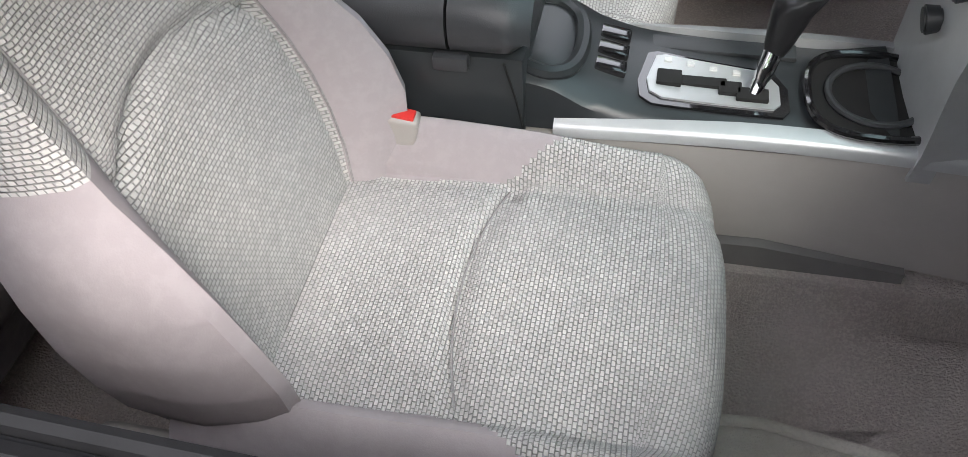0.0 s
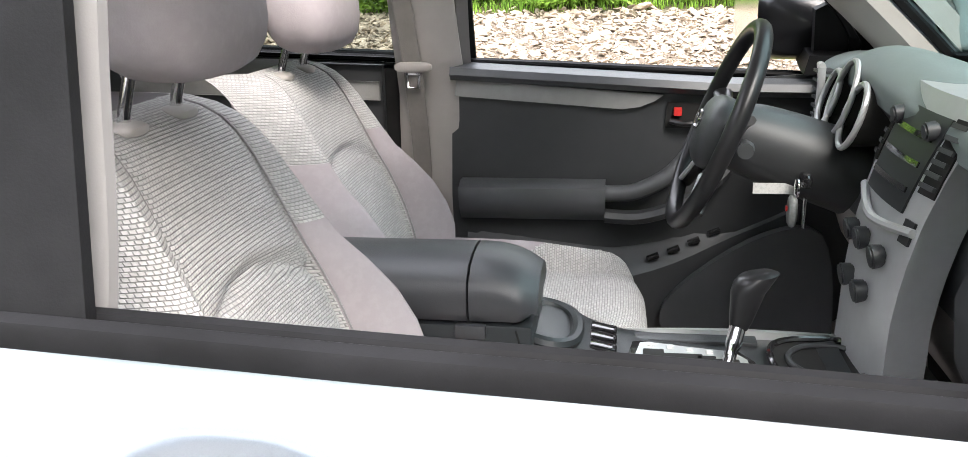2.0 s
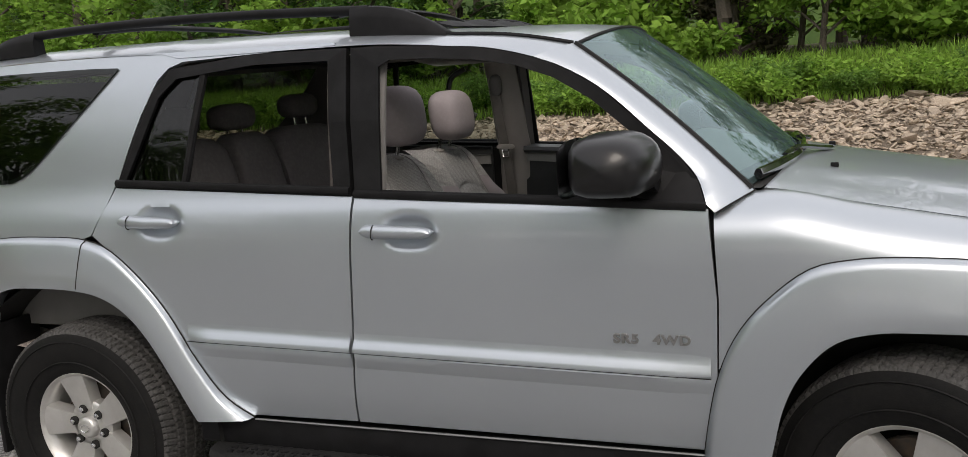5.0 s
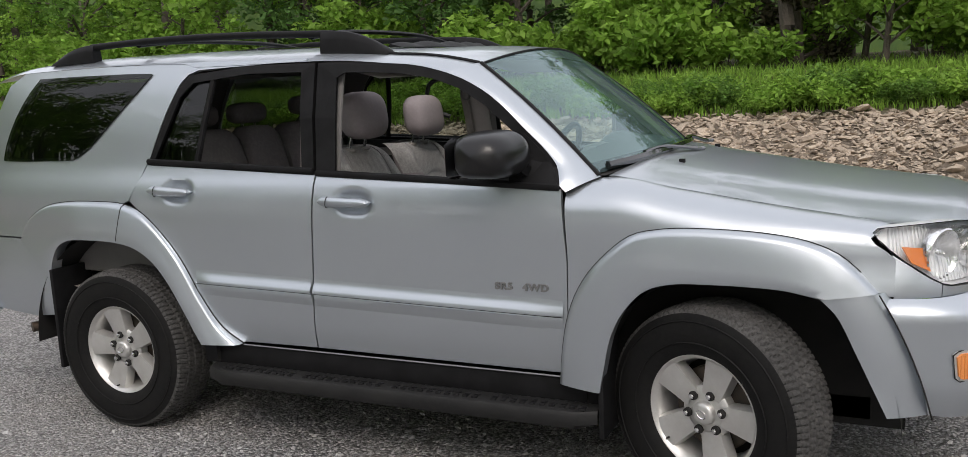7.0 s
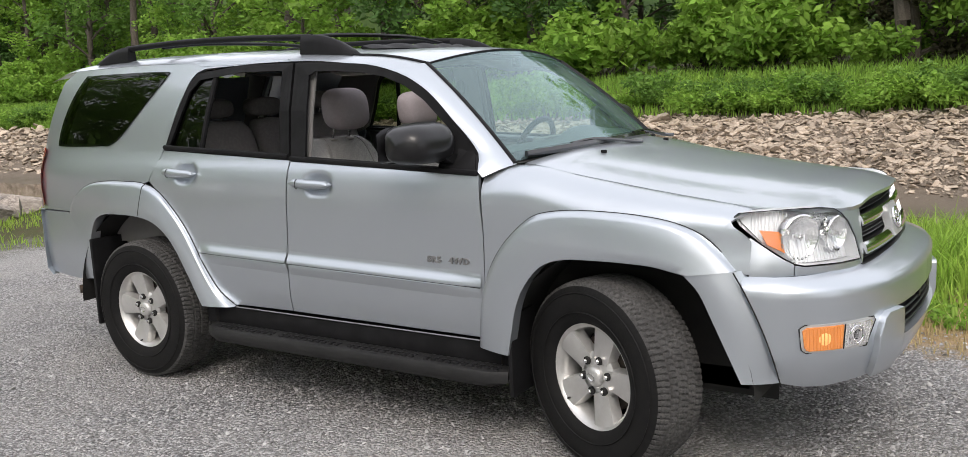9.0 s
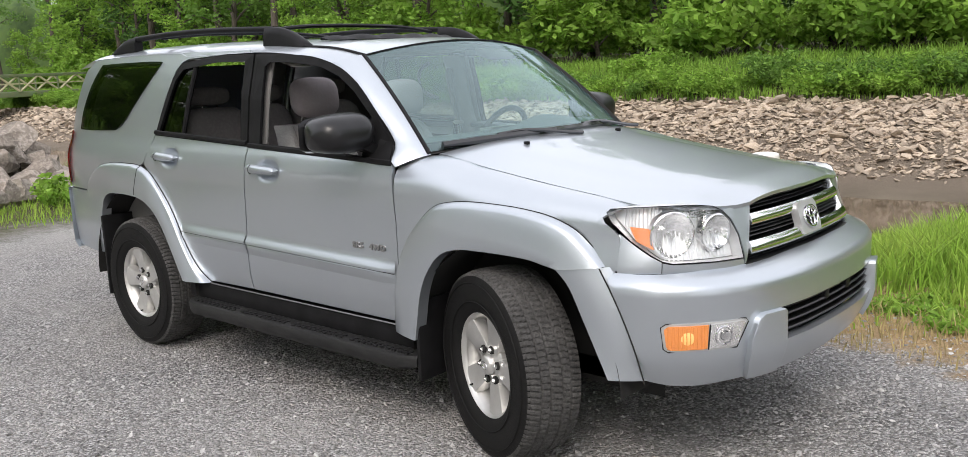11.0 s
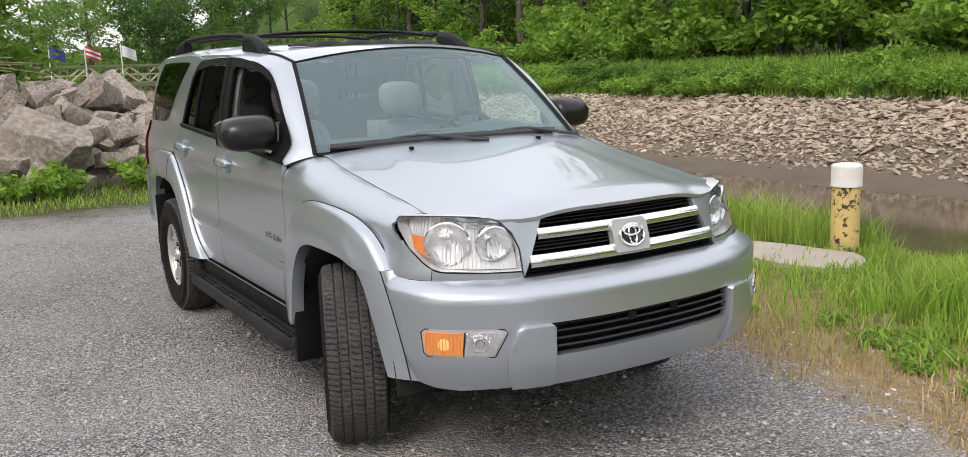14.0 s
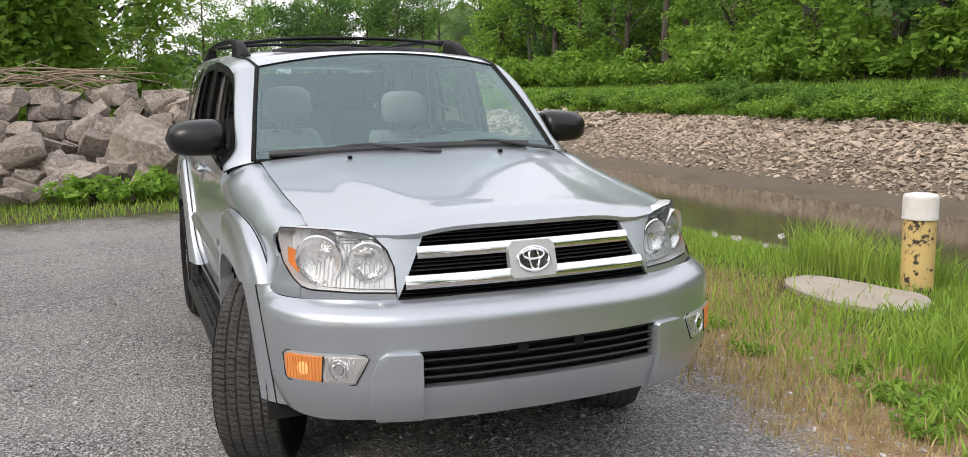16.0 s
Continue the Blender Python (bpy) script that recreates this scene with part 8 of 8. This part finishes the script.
apron = part("concrete_apron", panel([(-9.0, 5.0), (-5.2, 4.95), (-3.0, 5.1), (-2.6, 5.6), (-3.2, 6.3), (-9.0, 6.4)], lambda x, y: (x, y, -0.30 - 0.42 * (y - 5.0)), 0.2, 0.4, depth=lambda q: Vector((0, 0, -1))), M["concrete"], angle=40)
tagged(apron, "worn concrete edge of the canal basin", "concrete edge")

# ---- boulders ----
def boulder_mesh(seed):
    r = random.Random(seed)
    bm = bmesh.new()
    bmesh.ops.create_cube(bm, size=0.86)
    for v in bm.verts:
        v.co = Vector((v.co.x * 1.15 + r.uniform(-0.13, 0.13), v.co.y * 0.9 + r.uniform(-0.13, 0.13), v.co.z * 0.68 + r.uniform(-0.09, 0.09)))
    for _ in range(5):
        n = Vector((r.uniform(-1, 1), r.uniform(-1, 1), r.uniform(-0.8, 0.8))).normalized()
        reach = max(v.co.dot(n) for v in bm.verts)
        cut = bmesh.ops.bisect_plane(bm, geom=bm.verts[:] + bm.edges[:] + bm.faces[:], plane_co=n * reach * r.uniform(0.62, 0.82), plane_no=n, clear_outer=True)
        bmesh.ops.holes_fill(bm, edges=[e for e in bm.edges if e.is_boundary], sides=0)
    bmesh.ops.bevel(bm, geom=bm.edges[:], offset=0.022, segments=2, affect="EDGES", profile=0.6)
    bmesh.ops.triangulate(bm, faces=bm.faces[:])
    bmesh.ops.subdivide_edges(bm, edges=[e for e in bm.edges if e.calc_length() > 0.12], cuts=2, use_grid_fill=True)
    for v in bm.verts:
        v.co += v.co.normalized() * (0.030 * noise.noise(v.co * 4 + Vector((seed, 0, 0))) + 0.020 * noise.noise(v.co * 13 + Vector((seed, 3, 0))))
    me = bpy.data.meshes.new("boulder")
    bm.to_mesh(me)
    bm.free()
    me.materials.append(M["boulder"])
    for p in me.polygons:
        p.use_smooth = True
    me.set_sharp_from_angle(angle=radians(18))
    return me


lib = [boulder_mesh(500 + k) for k in range(11)]


def boulder(k, x, y, z, s, turn=(0, 0, 0), squash=1.0):
    ob = new("boulder", lib[k % len(lib)])
    ob.location, ob.scale, ob.rotation_euler = (x, y, z), (s, s, s * squash), turn
    return tagged(ob, "large angular grey-tan boulder" if s > 0.9 else "angular grey-tan boulder in a heap", "boulder", "boulder heap")


n = 0
for layer, (x0, z0, count) in enumerate(((-10.9, 0.14, 38), (-11.2, 0.42, 40), (-11.6, 0.72, 40), (-12.1, 1.0, 38), (-12.6, 1.26, 34), (-13.1, 1.48, 28))):
    for i in range(count):
        y = -8.8 + 11.6 * (i + rng.uniform(0.2, 0.8)) / count
        drop = max(0.0, y - 0.3) * 0.38
        s = rng.uniform(0.38, 0.74)
        z = z0 - drop
        if z < 0.08 and layer > 0:
            continue
        boulder(n, x0 + rng.normal(0, 0.22), y, max(0.12, z), s, (float(rng.normal(0, 0.35)) + (math.pi if rng.random() < 0.5 else 0), float(rng.normal(0, 0.35)), float(rng.uniform(0, 6.28))), 0.9)
        n += 1
boulder(3, -10.9, -0.75, 0.68, 1.05, (0.25, 0.35, 1.1), 1.0)
boulder(5, -10.8, -1.9, 0.34, 0.9, (0.1, 0.2, 0.4), 0.7)
boulder(7, -10.5, -3.4, 0.25, 0.95, (0.0, 0.15, 2.2), 0.5)
boulder(1, -10.4, 0.75, 0.22, 0.75, (0.2, 0.1, 0.4), 0.65)
boulder(8, -10.7, 2.3, 0.2, 0.75, (0.2, 0.3, 1.4), 0.6)
boulder(2, -11.4, 3.4, 0.05, 0.9, (0.2, 0.3, 2.4), 0.6)
# brushwood on the heap
brush = tagged(new("brushwood"), "heap of bleached dead branches on the boulders", "branches")
for k in range(26):
    a = rng.uniform(-0.5, 0.5) + (math.pi if k % 2 else 0) + math.pi / 2
    c = Vector((-13.2 + rng.normal(0, 0.3), -2.2 + rng.normal(0, 0.5), 1.62 + rng.uniform(0, 0.30)))
    ln = rng.uniform(0.6, 1.4)
    d = Vector((math.cos(a) * 0.35, math.sin(a), rng.uniform(-0.10, 0.32)))
    pts = [c - d * ln * 0.6, c + Vector((0, 0, rng.uniform(0, 0.12))), c + d * ln + Vector((0, 0, rng.uniform(-0.2, 0.1)))]
    part("branch", tube(rounded(pts, 4), [0.022 * (1 - 0.09 * i) for i in range(9)], 5), M["dead_wood"], brush)
# trees close behind the heap
near_kind = tree("tree", 9.0, 61, "leaf_bright", "leafy tree standing behind the boulder heap", spread_r=3.2, bare=0.08, leaves=170, size=0.13)
put(near_kind, -20.5, -3.4, 0.4)
copies([near_kind], [(-24.0, -1.7, 1.0), (-18.5, -4.8, 0.9), (-24.0, -8.5, 1.1), (-19.5, -7.6, 0.95), (-27.0, -4.5, 0.95), (-30.0, -9.0, 1.2), (-18.5, -11.0, 0.9)])
copies(under_kinds, [(-17.0, -3.6, 1.1), (-18.0, -2.2, 0.95), (-17.0, -5.5, 1.1), (-18.5, -8.0, 1.3), (-16.5, -7.2, 1.0), (-20.0, -4.2, 0.9), (-17.5, -10.0, 1.3)])

# ---- bridge, flags, sign ----
bridge = empty("bridge", "green steel truss footbridge with cream braces", "bridge", place=(-62.0, 0, 0))
part("deck", block(-1.8, 1.8, -14, 26, 1.10, 1.45, 0.05), M["green_steel"], bridge)
for x in (-1.8, 1.8):
    part("top_chord", block(x - 0.09, x + 0.09, -14, 26, 2.42, 2.58, 0.02), M["green_steel"], bridge)
    part("side_rail", block(x - 0.04, x + 0.04, -14, 26, 1.92, 1.99, 0.01), M["cream_steel"], bridge)
    for i in range(16):
        y = -14 + 2.5 * i
        part("brace", join(tube([(x, y, 1.45), (x, y + 1.25, 2.45)], 0.07, 6), tube([(x, y + 1.25, 2.45), (x, y + 2.5, 1.45)], 0.07, 6)), M["cream_steel"], bridge)
        part("upright", tube([(x, y, 1.4), (x, y, 2.45)], 0.06, 6), M["green_steel"], bridge)
part("pier", block(-1.2, 1.2, 15.0, 16.6, -2.0, 1.05, 0.05), M["concrete"], bridge)
part("pier", block(-1.2, 1.2, -15.0, -12.5, -2.0, 1.05, 0.05), M["concrete"], bridge)
for name, y, cols, label in (("flag", 5.0, ((0.05, 0.07, 0.25),), "blue flag on a white pole"), ("flag", 7.1, ((0.5, 0.06, 0.07), (0.75, 0.75, 0.75), (0.5, 0.06, 0.07), (0.75, 0.75, 0.75), (0.5, 0.06, 0.07)), "red and white striped flag on a pole"), ("flag", 9.3, ((0.72, 0.74, 0.76),), "white flag on a white pole")):
    f = empty(name, label, "flag", place=(-60.0, y, 1.4))
    part("pole", tube([(0, 0, -1.0), (0, 0, 2.5)], 0.035, 8), M["white_paint"], f)
    for k, c in enumerate(cols):
        z1, z0 = 2.42 - 0.7 * k / len(cols), 2.42 - 0.7 * (k + 1) / len(cols)
        cm = surf("flag_cloth", c, 0.8, color2=tuple(v * 0.8 for v in c), scale=4)
        part("cloth", loft([[(0.05 + 0.12 * math.sin(t * 5), 0.05 + 0.9 * t, z1 - 0.35 * t), (0.05 + 0.12 * math.sin(t * 5 + 0.4), 0.05 + 0.9 * t, z0 - 0.35 * t)] for t in np.linspace(0, 1, 10)]), cm, f)
sign = empty("warning_sign", "yellow diamond warning sign at the wood's edge", "sign", place=(-35.0, 28.0, height(-35, 28)))
part("post", tube([(0, 0, 0), (0, 0, 1.5)], 0.04, 8), M["bark"], sign)
part("plate", block(-0.02, 0.02, -0.32, 0.32, -0.32, 0.32, 0.01, 1, pose(0.05, 0, 1.35, 45, 0, 0)), surf("sign_yellow", (0.55, 0.26, 0.03), 0.5, fine=(0.45, 0.21, 0.02), fine_scale=20), sign, smooth=False)

# dandelion clocks in the verge
def dandelion():
    top = empty("dandelion", "white dandelion clock on a thin stem", "flower", "dandelions")
    part("stem", tube([(0, 0, 0), (0.01, 0, 0.14), (0.015, 0.005, 0.27)], [0.003, 0.0025, 0.002], 5), M["blade"], top)
    r = random.Random(5)
    bm = bmesh.new()
    for _ in range(70):
        v = Vector((r.gauss(0, 1), r.gauss(0, 1), r.gauss(0, 1))).normalized()
        side = v.orthogonal().normalized() * 0.003
        c = Vector((0.015, 0.005, 0.27))
        bm.faces.new([bm.verts.new(q) for q in (c + v * 0.004, c + v * 0.026 + side, c + v * 0.026 - side)])
    part("seed_head", bm, M["white_paint"], top, smooth=False)
    return top


flower = dandelion()
put(flower, -2.55, 3.30)
copies([flower], [(-2.45, 3.42, 1.0), (-2.30, 3.38, 0.9), (-1.95, 3.50, 1.1), (-3.05, 3.25, 0.9), (-2.2, 3.55, 0.8)])
